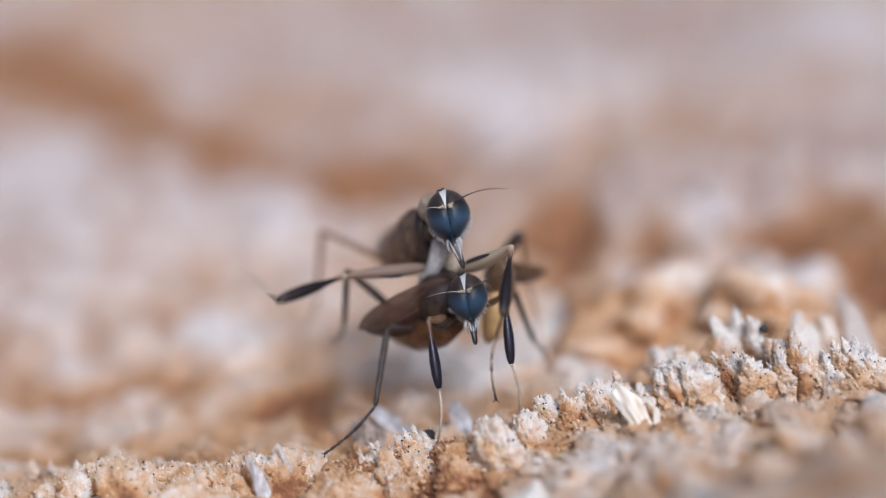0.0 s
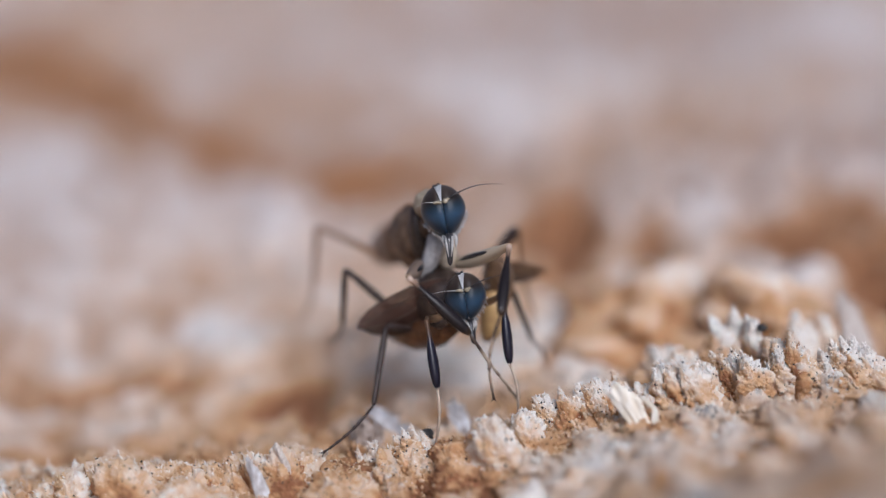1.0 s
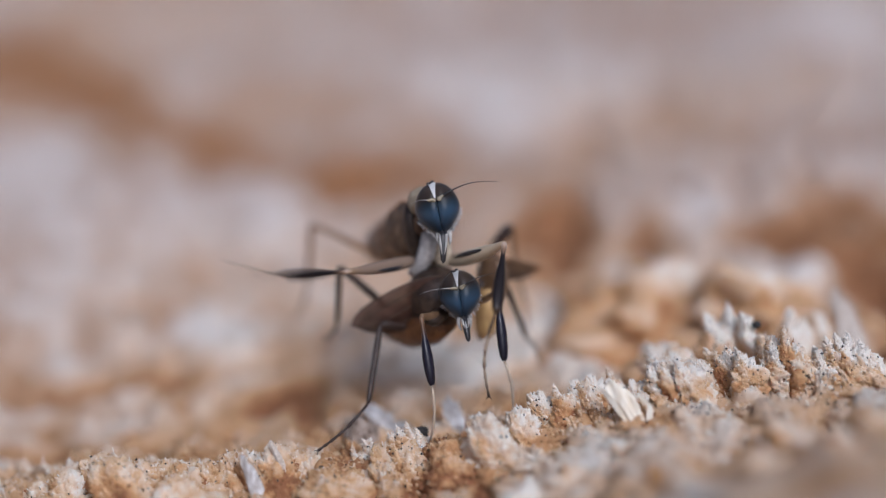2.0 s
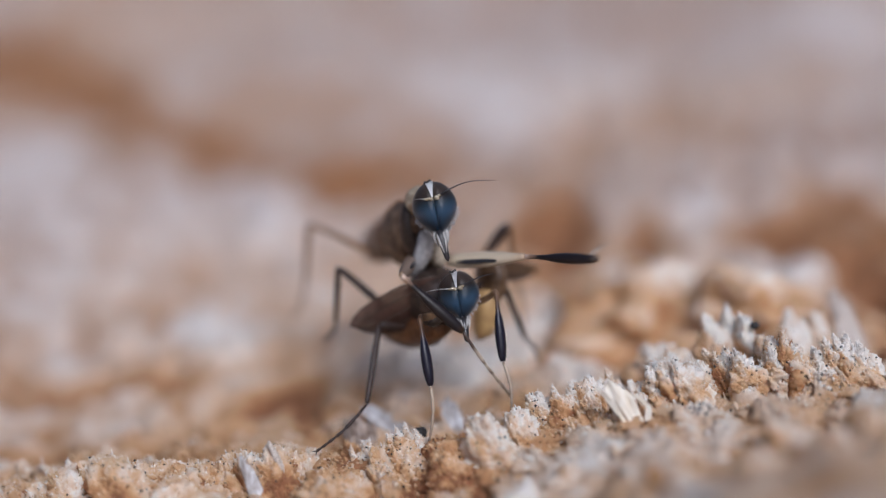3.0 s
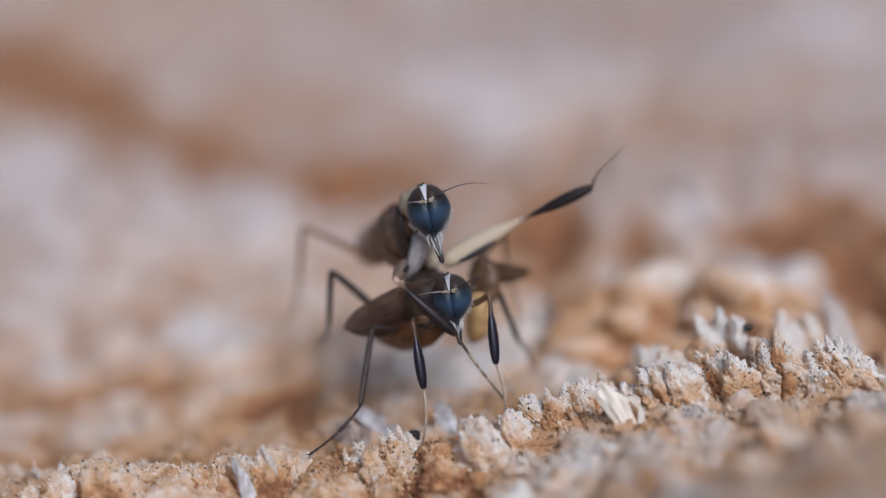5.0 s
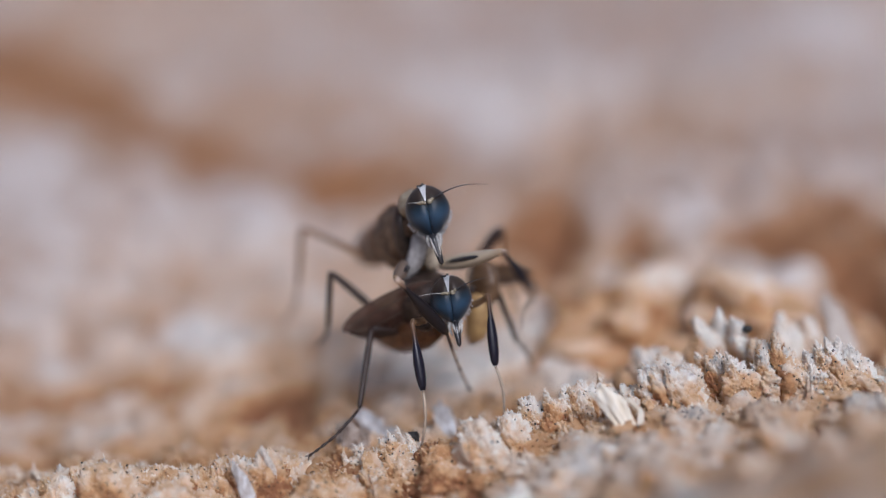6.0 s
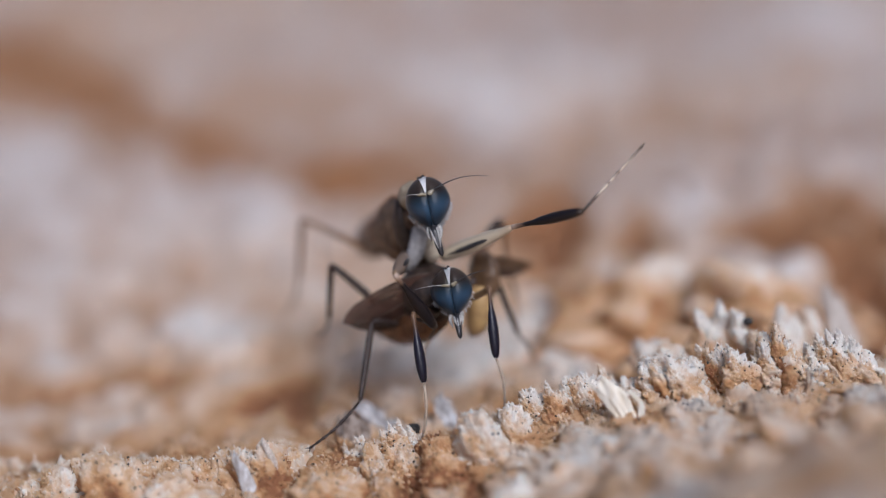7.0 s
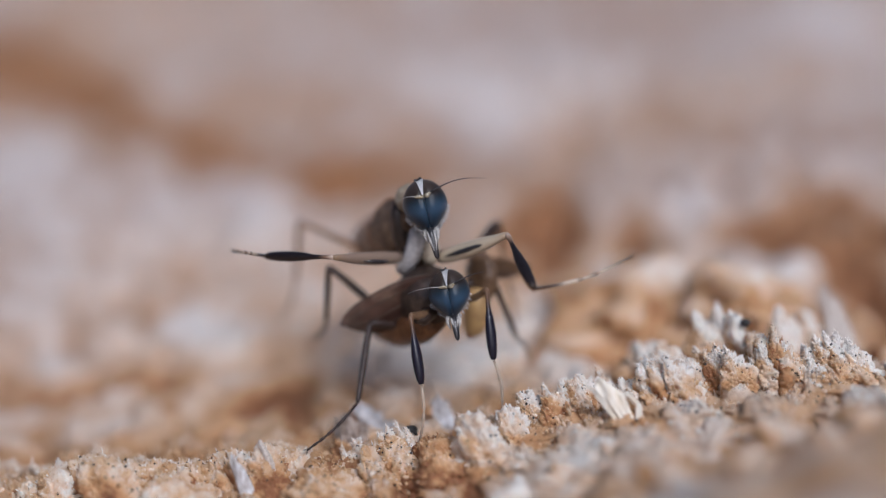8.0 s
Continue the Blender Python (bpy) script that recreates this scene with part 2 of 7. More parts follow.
def axes(up, forward):
    """A turn whose z axis is up and whose y axis is as near forward as can be."""
    z = Vector(up).normalized()
    x = Vector(forward).cross(z).normalized()
    return Matrix((x, z.cross(x), z)).transposed()


# ---- the wood ----
def lattice(ix, iy, seed):
    n = (ix * 374761393 + iy * 668265263 + seed * 1442695041) & 0xFFFFFFFF
    n = ((n ^ (n >> 13)) * 1274126177) & 0xFFFFFFFF
    return ((n ^ (n >> 16)) & 0xFFFF) / 65535.0


def smooth_noise(x, y, size, seed):
    x, y = x / size, y / size
    ix, iy = np.floor(x).astype(np.int64), np.floor(y).astype(np.int64)
    fx, fy = x - ix, y - iy
    fx, fy = fx * fx * (3 - 2 * fx), fy * fy * (3 - 2 * fy)
    a, b = lattice(ix, iy, seed), lattice(ix + 1, iy, seed)
    c, d = lattice(ix, iy + 1, seed), lattice(ix + 1, iy + 1, seed)
    return (a + (b - a) * fx) * (1 - fy) + (c + (d - c) * fx) * fy


def clumps(x, y, size, seed):
    """Rounded clumps with clefts between them: the gap between the nearest two cell points."""
    x, y = x / size, y / size
    ix, iy = np.floor(x).astype(np.int64), np.floor(y).astype(np.int64)
    near = np.full(x.shape, 9.0)
    second = np.full(x.shape, 9.0)
    own = np.zeros(x.shape)
    for dx in (-1, 0, 1):
        for dy in (-1, 0, 1):
            cx, cy = ix + dx, iy + dy
            d = np.hypot(cx + lattice(cx, cy, seed) - x, cy + lattice(cx, cy, seed + 7) - y)
            closer = d < near
            second = np.where(closer, near, np.minimum(second, d))
            own = np.where(closer, lattice(cx, cy, seed + 13), own)
            near = np.where(closer, d, near)
    return np.clip(second - near, 0, 1), own


# hollows of red-brown rot: x, y, half width, half depth, strength
HOLLOWS = (
    (-13.08, 27.17, 1.68, 5.14, 0.90), (-10.55, 23.37, 1.30, 2.00, 1.10), (-9.15, 21.15, 0.99, 1.61, 1.10), (-7.25, 18.62, 1.32, 1.25, 0.70), (-5.38, 16.41, 0.96, 1.23, 1.00), (-3.97, 15.24, 0.86, 0.87, 0.60),
    (-2.35, 14.25, 1.05, 1.28, 1.20), (-1.11, 14.53, 0.84, 1.03, 0.80), (0.58, 14.86, 1.13, 0.86, 0.40), (2.79, 9.63, 0.75, 1.73, 1.50), (2.07, 8.79, 0.49, 1.35, 0.20), (4.45, 8.48, 0.48, 1.01, 0.90),
    (7.08, 8.45, 0.98, 0.97, 1.05), (7.81, 7.42, 0.60, 0.86, 0.30), (9.59, 8.90, 0.50, 1.97, 0.60), (8.61, 5.41, 0.51, 1.92, 1.80), (3.35, 5.72, 0.73, 0.48, 2.20), (5.53, 5.30, 0.42, 0.85, 1.60),
    (4.15, 3.65, 0.42, 0.48, 0.50), (8.75, 17.24, 1.36, 1.50, 0.12), (6.80, 16.99, 1.05, 1.93, 0.15), (9.05, 9.94, 0.58, 0.74, 0.45), (-2.49, 3.10, 1.25, 0.85, 0.60), (-6.60, 1.34, 0.76, 0.60, 0.90),
    (-6.18, 4.38, 1.78, 0.35, 0.60), (-3.37, 2.54, 1.03, 0.53, 0.35), (-8.02, 4.79, 0.68, 0.50, 0.40), (-4.50, 1.21, 1.30, 0.36, 0.45))
# bleached patches
PATCHES = (
    (-10.25, 16.61, 1.44, 3.45, 0.35), (-9.06, 11.18, 1.00, 2.23, 0.35), (-7.13, 9.10, 0.94, 1.28, 0.35), (-8.23, 7.37, 0.79, 0.85, 0.25), (-3.91, 12.98, 0.82, 1.93, 0.55), (-6.25, 13.33, 1.66, 1.59, 0.20),
    (-3.98, 5.64, 0.74, 0.98, 0.80), (-4.72, 6.54, 0.70, 0.72, 0.40), (-2.10, 7.13, 0.47, 1.41, 0.35), (-5.46, 10.31, 1.29, 1.33, 0.20), (1.83, 18.08, 1.14, 2.52, 0.55), (0.36, 22.80, 2.17, 3.46, 0.30),
    (3.91, 21.69, 2.12, 3.06, 0.20), (6.31, 21.41, 1.63, 2.36, 0.20), (5.86, 9.09, 0.56, 1.29, 0.50), (3.89, 9.45, 0.37, 1.37, 0.40), (5.29, 10.29, 0.82, 1.05, 0.25), (4.24, 6.72, 0.75, 0.65, 0.50),
    (2.76, 5.33, 0.61, 0.64, 0.90), (2.16, 4.59, 0.60, 0.83, 0.70), (6.84, 6.57, 0.60, 0.73, 0.35), (7.52, 5.99, 0.48, 0.85, 0.30), (6.61, 9.96, 0.82, 0.88, 0.30), (9.88, 12.68, 1.24, 1.24, 0.30),
    (12.59, 27.05, 2.04, 3.19, 0.50), (0.41, 3.27, 0.89, 1.07, 0.45), (-0.21, 3.38, 0.73, 1.07, 0.80), (-1.48, 3.75, 0.64, 0.94, 0.45), (1.86, 3.14, 0.52, 0.67, 0.50), (-0.60, 1.70, 0.45, 0.60, 0.40),
    (-6.86, 5.64, 1.27, 0.58, 0.30), (-7.35, 3.70, 0.94, 0.47, 0.30), (4.80, 4.96, 0.50, 0.53, 0.30),
    (6.56, -0.82, 0.53, 1.20, 0.45), (5.96, -0.33, 0.45, 1.04, 0.30))
CREST_X = (-40, -10, -6.5, -4.6, -3, -1.2, 0.2, 1.2, 1.9, 3.0, 4.0, 4.8, 5.6, 6.4, 9, 40)
CREST_Z = (-0.6, -0.9, -0.75, -0.62, -0.35, -0.30, -0.15, 0.18, 0.40, 0.62, 0.72, 0.95, 0.85, 0.95, 1.1, 0.9)


# damp brown soil between the tufts
SOIL = ((-0.57, -1.15, 0.72, 1.59, 0.45), (-1.21, -0.89, 0.45, 1.01, 0.60), (-1.63, -1.41, 0.53, 1.17, 0.30), (0.42, -0.81, 0.36, 0.81, 0.30), (2.68, -0.47, 0.36, 0.82, 0.30), (-2.20, 1.37, 0.59, 1.42, 0.30), (2.18, -1.18, 0.44, 0.98, 0.30), (3.05, -2.66, 0.50, 1.05, 0.50), (5.09, 1.85, 0.39, 0.97, 0.20))


def spots(x, y, rows):
    total = np.zeros(x.shape)
    for cx, cy, rx, ry, k in rows:
        total += k * np.exp(-(((x - cx) / rx) ** 2 + ((y - cy) / ry) ** 2))
    return total


def fins(x, y):
    """Torn ribs of wood that run away from the eye, broken along their length: 0 in the grooves, 1 on the ribs."""
    p = (x + 0.45 * y) / 0.52 + 0.9 * smooth_noise(x, y, 0.8, 101) + 0.35 * smooth_noise(x, y, 0.25, 102)
    rib = 1 - np.abs(2 * (p - np.floor(p)) - 1)
    return np.clip(rib * 1.5, 0, 1) * np.clip(2.2 * smooth_noise(x, y, 0.45, 103) - 0.35, 0.05, 1)


def wood_height(x, y):
    """Height of the wood and its colour (0 pale, 1 darkest brown) at x, y."""
    crest = np.interp(x, CREST_X, CREST_Z)
    line = -0.75 + 0.25 * np.sin(x * 0.9) + 0.2 * (smooth_noise(x, y * 0, 1.3, 3) - 0.5)
    back = np.clip((y - line) / 2.6, 0, 1)
    front = np.clip((line - y) / 5.0, 0, 3)
    dip = np.interp(x, (-9, -3, -1.2, 1.5, 3, 9), (0.75, 0.7, 0.25, 0.45, 0.8, 0.85))
    far = np.clip((y - 2) / 20, 0, 1)
    base = (crest - 0.18) * (1 - far) + 0.35 * far * np.clip(x * 0.1, -1, 1)
    base = base - dip * back * back * (3 - 2 * back) * (1 - far) - front * np.interp(x, (-4, 1.5, 3.5, 6), (1.3, 0.1, -1.3, -1.7)) - 0.32 * np.exp(-((y - line + 1.5) / 0.8) ** 2) * np.clip(x - 3.2, 0, 1)
    brown, pale = spots(x, y, HOLLOWS), spots(x, y, PATCHES)
    big, own = clumps(x + 0.5 * smooth_noise(x, y, 0.9, 11), y * 0.8, 1.5, 21)
    mid, own2 = clumps(x + 0.2 * smooth_noise(x, y, 0.4, 12), y, 0.55, 31)
    near = 1 / (1 + np.maximum(0, np.abs(y) - 6) / 8)
    edge = np.exp(-((y - line) / 1.3) ** 2)
    tower = np.clip(1.9 * smooth_noise(x, y, 0.34, 31) - 0.45 + 0.25 * mid, 0, 1)
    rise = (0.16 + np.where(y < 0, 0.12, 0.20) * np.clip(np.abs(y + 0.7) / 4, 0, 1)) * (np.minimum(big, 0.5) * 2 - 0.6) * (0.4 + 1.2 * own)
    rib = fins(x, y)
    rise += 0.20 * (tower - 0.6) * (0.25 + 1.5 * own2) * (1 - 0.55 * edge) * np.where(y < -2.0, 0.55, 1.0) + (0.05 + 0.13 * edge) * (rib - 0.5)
    rise += 0.10 * (smooth_noise(x, y, 0.15, 41) - 0.5) * near
    rise += 0.7 * (smooth_noise(x, y, 4.0, 51) - 0.5) * np.clip(np.abs(y) / 4, 0.2, 1)
    rise += 0.06 * (smooth_noise(x, y, 0.09, 61) - 0.5)
    z = base + rise - 0.4 * brown * (1 - 0.8 * edge) + 0.35 * pale
    calm = 1 - 0.48 * np.clip((y - 1.0) / 4, 0, 1)
    # colour follows the relief: paler on lumps and ribs, browner in clefts
    stain_shade = 0.40 - (0.22 + 0.16 * np.clip(y / 4, 0, 1)) * calm * (np.minimum(big, 0.5) * 2 - 0.5) - 0.24 * (tower - 0.5) * (1 - 0.5 * edge) - (0.06 + 0.24 * edge) * (rib - 0.5) + 0.04 * edge
    stain_shade += calm * (0.30 * (own2 - 0.5) + 0.2 * (own - 0.5)) - 0.16 * (smooth_noise(x, y, 0.15, 41) - 0.5)
    stain_shade += calm * 0.46 * (smooth_noise(x, y, 2.2, 71) - 0.5) + 0.25 * (smooth_noise(x, y, 0.5, 72) - 0.5)
    stain_shade += 0.8 * brown * (1 - 0.7 * edge) - (0.55 + 0.30 * np.clip(y / 4, 0, 1)) * pale + 0.25 * spots(x, y, SOIL) - 0.14 + 0.05 * np.clip((2 - y) / 3, 0, 1) - (0.14 * np.clip((y + 3.2) / 1.2, 0, 1) - 0.05) * np.clip((-1.0 - y) / 0.5, 0, 1) * np.clip((x - 3.0) / 0.8, 0, 1) + 0.12 * np.clip((-1.4 - y) / 0.5, 0, 1) * np.clip(3.2 - x, 0, 1) + np.clip((-1.6 - y) / 1.2, 0, 1) * (0.95 * (smooth_noise(x, y, 1.3, 77) - 0.52) - 0.16)
    return z, np.clip(stain_shade, -0.2, 1.0)


def spread(low, high, step, end_low, end_high, growth):
    """Grid lines that lie close between low and high and grow apart outside."""
    lines = list(np.arange(low, high, step))
    for end, sign in ((end_high, 1), (end_low, -1)):
        gap, at = step, lines[-1] if sign > 0 else lines[0]
        more = []
        while sign * (end - at) > 0:
            gap *= growth
            at += sign * gap
            more.append(at)
        lines = lines + more if sign > 0 else more[::-1] + lines
    return np.array(lines)


def wood_sheet():
    xs = spread(-8.2, 8.2, 0.036, -90, 90, 1.045)
    ys = spread(-3.6, 1.6, 0.036, -70, 140, 1.025)
    x, y = np.meshgrid(xs, ys)
    z, stain_shade = wood_height(x, y)
    close = np.exp(-(np.maximum(0, np.abs(y + 1) - 2.5) / 2) ** 2)
    x = x + close * 0.22 * (smooth_noise(x + 2.7 * z, y + 1.9 * z, 0.33, 81) - 0.5)
    y = y + close * 0.30 * (smooth_noise(x - 2.3 * z, y + 3.1 * z, 0.33, 82) - 0.5)
    # the sheet is the top of a slab: its rim is drawn down
    rim = np.zeros(z.shape, bool)
    rim[[0, -1], :] = True
    rim[:, [0, -1]] = True
    x[:, 0], x[:, -1], y[0, :], y[-1, :] = x[:, 1], x[:, -2], y[1, :], y[-2, :]
    z = np.where(rim, -14.0, z)
    nx, ny = len(xs), len(ys)
    me = bpy.data.meshes.new("ground")
    k = np.arange(nx * ny).reshape(ny, nx)
    quads = np.stack((k[:-1, :-1], k[:-1, 1:], k[1:, 1:], k[1:, :-1]), -1).reshape(-1, 4)
    me.vertices.add(nx * ny)
    me.vertices.foreach_set("co", (np.stack((x, y, z), -1) * MM).ravel())
    me.loops.add(quads.size)
    me.loops.foreach_set("vertex_index", quads.ravel())
    me.polygons.add(len(quads))
    me.polygons.foreach_set("loop_start", np.arange(0, quads.size, 4))
    me.polygons.foreach_set("use_smooth", np.ones(len(quads), bool))
    me.update()
    me.attributes.new("stain_shade", "FLOAT", "POINT").data.foreach_set("value", stain_shade.ravel())
    # fade grows from 4 to 13 mm off the origin, none in the foreground
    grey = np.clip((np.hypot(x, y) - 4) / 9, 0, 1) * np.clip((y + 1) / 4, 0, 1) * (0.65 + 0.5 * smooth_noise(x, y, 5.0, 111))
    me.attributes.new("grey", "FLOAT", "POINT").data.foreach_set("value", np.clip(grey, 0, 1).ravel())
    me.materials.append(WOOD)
    return tagged(new("ground", me), "slab of weathered rotten wood, bleached with red-brown hollows", "wood", kind="structure")


def scatter(name, mat, count, seed, shape, label, zone, keep):
    """Many small pieces on the wood as one mesh; shape(rng) gives vertices and faces round the origin."""
    rng = np.random.RandomState(seed)
    x = rng.uniform(zone[0], zone[1], count * 4)
    y = rng.uniform(zone[2], zone[3], count * 4)
    z, stain_shade = wood_height(x, y)
    rank = keep(x, y, z, stain_shade, rng)
    pick = np.argsort(-rank)[:count]
    verts, faces, tint = [], [], []
    for i in pick:
        v, f = shape(rng)
        n = len(verts)
        verts += [((x[i] + p[0]) * MM, (y[i] + p[1]) * MM, (z[i] + p[2]) * MM) for p in v]
        faces += [[n + q for q in face] for face in f]
        shade = stain_shade[i] - 0.02 + rng.uniform(-0.16, 0.16)
        tint += [shade - 0.8 * max(0.0, p[2]) for p in v]
    me = bpy.data.meshes.new(name)
    me.from_pydata(verts, [], faces)
    me.attributes.new("stain_shade", "FLOAT", "POINT").data.foreach_set("value", tint)
    me.materials.append(mat)
    return tagged(new(name, me), label, "wood fibre", kind="stuff")


def crumb_field():
    """Thousands of knobbly crumbs that lie on the wood, bleached and rotten ones side by side."""
    rng = np.random.RandomState(8)
    kinds = []
    for k in range(10):
        bm = bmesh.new()
        bmesh.ops.create_icosphere(bm, subdivisions=2, radius=1.0)
        for v in bm.verts:
            n = v.co.normalized()
            v.co = n * (1 + 0.55 * noise.noise(n * 1.7 + Vector((k * 5.3, 0, 0))) + 0.45 * noise.noise(n * 4.1 + Vector((0, k * 3.7, 0))))
        bm.verts.index_update()
        kinds.append((np.array([v.co[:] for v in bm.verts]), np.array([[v.index for v in f.verts] for f in bm.faces])))
        bm.free()
    plain = bmesh.new()
    bmesh.ops.create_icosphere(plain, subdivisions=1, radius=1.0)
    plain.verts.index_update()
    grain = np.array([v.co[:] for v in plain.verts]), np.array([[v.index for v in f.verts] for f in plain.faces])
    plain.free()
    count = 26000
    x = rng.uniform(-8.6, 8.6, count * 2)
    y = rng.normal(-0.9, 0.9, count * 2)
    z, stain_shade = wood_height(x, y)
    pick = np.argsort(0.5 * stain_shade - 1.5 * rng.random_sample(len(x)))[:count]
    verts, faces, tint, total = [], [], [], 0
    for i in pick:
        size = 0.008 + 0.030 * rng.random_sample() ** 4
        shape, tris = kinds[rng.randint(10)] if size > 0.022 else grain
        shape = shape * (1 + 0.3 * rng.uniform(-1, 1, (len(shape), 1)) * (size <= 0.022))
        a = rng.uniform(0, 6.28)
        c, d = math.cos(a), math.sin(a)
        p = shape * (size * rng.uniform(0.7, 1.3, 3)) * (1, 1, rng.uniform(0.8, 1.5))
        p = np.stack((p[:, 0] * c - p[:, 1] * d - 0.25 * p[:, 2], p[:, 0] * d + p[:, 1] * c, p[:, 2]), -1)
        verts.append(p + (x[i], y[i], z[i] + size * rng.uniform(-0.3, 0.4)))
        faces.append(tris + total)
        total += len(p)
        tint.append(np.full(len(p), stain_shade[i] + rng.normal(-0.04, 0.17)) - 0.9 * p[:, 2])
    verts, faces = np.concatenate(verts) * MM, np.concatenate(faces)
    me = bpy.data.meshes.new("wood_crumbs")
    me.vertices.add(len(verts))
    me.vertices.foreach_set("co", verts.ravel())
    me.loops.add(faces.size)
    me.loops.foreach_set("vertex_index", faces.ravel())
    me.polygons.add(len(faces))
    me.polygons.foreach_set("loop_start", np.arange(0, faces.size, 3))
    me.polygons.foreach_set("use_smooth", np.ones(len(faces), bool))
    me.update()
    me.attributes.new("stain_shade", "FLOAT", "POINT").data.foreach_set("value", np.concatenate(tint))
    me.materials.append(TORN)
    return tagged(new("wood_crumbs", me), "fine crumbs of bleached and red-brown rotten wood", "wood crumbs", kind="stuff")


def fibre_shape(rng):
    """A ragged tapering fibre with four sides and a broken tip."""
    tall, wide = 0.02 + 0.12 * rng.random_sample() ** 2.6, rng.uniform(0.009, 0.020)
    lean = (rng.normal(-0.18, 0.3) * tall, rng.normal(0, 0.3) * tall)
    spin = rng.uniform(0, 6.28)
    v, f = [], []
    for h, k in ((-0.06, 1.3), (tall * 0.45, 1.0), (tall * 0.85, 0.6)):
        for j in range(4):
            a = spin + j * 1.5708
            q = wide * k * rng.uniform(0.7, 1.3)
            v.append((q * math.cos(a) + lean[0] * max(h, 0) / tall, q * math.sin(a) + lean[1] * max(h, 0) / tall, h))
    v.append((lean[0] * 1.1, lean[1] * 1.1, tall))
    for n in (0, 4):
        f += [(n + j, n + (j + 1) % 4, n + 4 + (j + 1) % 4, n + 4 + j) for j in range(4)]
    f += [(8 + j, 8 + (j + 1) % 4, 12) for j in range(4)]
    return v, f


def speck_shape(rng):
    r = 0.006 + 0.020 * rng.uniform(0, 1) ** 2.2
    v = [(r, 0, 0.01), (-r, 0, 0.01), (0, r, 0.01), (0, -r, 0.01), (0, 0, r + 0.012), (0, 0, -r)]
    f = [(0, 2, 4), (2, 1, 4), (1, 3, 4), (3, 0, 4), (2, 0, 5), (1, 2, 5), (3, 1, 5), (0, 3, 5)]
    return v, f


def loose_piece(name, mat, place, shape, label, category):
    bm = shape
    ob = part(name, bm, mat, None, "", Matrix.Translation(Vector(place) * MM))
    return tagged(ob, label, category)


# ---- flies ----
def femur_mesh(length, thick=0.085, wide=(0.6, 0.95, 1.1, 1.0, 0.8, 0.55, 0.6, 0.4)):
    steps = (0, 0.12, 0.3, 0.5, 0.7, 0.85, 0.95, 1.0)
    return tube([(0, 0.04 * math.sin(3.1 * s), -length * s) for s in steps], [thick * w for w in wide], 10, 0.75)


def tibia_mesh(length, thick=0.085):
    steps = (0, 0.04, 0.15, 0.3, 0.42, 0.6, 0.8, 0.93, 1.0)
    wide = (0.42, 0.5, 0.36, 0.5, 0.8, 1.0, 0.95, 0.75, 0.45)
    return tube([(0, 0, -length * s) for s in steps], [thick * w for w in wide], 10, 0.8)


def slim_mesh(length, thick=0.045):
    steps = (0, 0.05, 0.3, 0.7, 0.95, 1.0)
    return tube([(0, 0.03 * math.sin(3.1 * s), -length * s) for s in steps], [thick * w for w in (0.9, 1.0, 1.15, 1.0, 0.9, 0.5)], 8, 0.85)


def tarsus_mesh(length, thick=0.026, bend=0.05):
    pts, rad = [], []
    ends = (0, 0.46, 0.64, 0.78, 0.89, 1.0)
    for a, b in zip(ends, ends[1:]):
        for f, w in ((0.03, 0.7), (0.5, 0.9), (0.97, 1.15)):
            s = a + (b - a) * f
            pts.append((bend * math.sin(3.14 * s), 0, -length * s))
            rad.append(thick * w * (1.15 - 0.35 * s))
    bm = tube(pts, rad, 8)
    for side in (-1, 1):
        tube([(0, 0, -length), (0.03 * side, 0.01, -length - 0.035), (0.045 * side, -0.01, -length - 0.06)], (0.010, 0.008, 0.002), 5, bm=bm)
    return bm


def standing_leg(fly, base, knee, ankle, tip, kind="slim", mat=None, stout=1.0):
    b, k, a, t = (Vector(p) for p in (base, knee, ankle, tip))
    mat = mat or DARK_LEG
    if kind == "swollen":
        part("femur", slim_mesh((k - b).length, 0.06), TAN, fly, "tan femur", hang(b, k))
        part("tibia", tibia_mesh((a - k).length, 0.094), TIBIA_DARK, fly, "swollen black tibia with a brown base", hang(k, a))
        part("tarsus", tarsus_mesh((t - a).length), PALE_TARSUS, fly, "thin pale tarsus", hang(a, t))
    elif kind == "dark_kneed":
        part("femur", femur_mesh((k - b).length, 0.075, (0.6, 0.8, 1.0, 1.2, 1.35, 1.4, 1.2, 0.7)), DARK_KNEE, fly, "brown femur with a blackish knee", hang(b, k))
        part("tibia", tube([(0, 0, -(a - k).length * h) for h in (0, 0.06, 0.25, 0.45, 0.9, 1.0)], [0.042 * w for w in (1.2, 1.4, 1.1, 1.0, 0.9, 0.5)], 8), UMBER, fly, "", hang(k, a))
        part("tarsus", tarsus_mesh((t - a).length, 0.026), mat, fly, "", hang(a, t))
    else:
        part("femur", slim_mesh((k - b).length, 0.058 * stout), mat, fly, "", hang(b, k))
        part("tibia", slim_mesh((a - k).length, 0.05), mat, fly, "", hang(k, a))
        part("tarsus", tarsus_mesh((t - a).length, 0.026), mat, fly, "", hang(a, t))


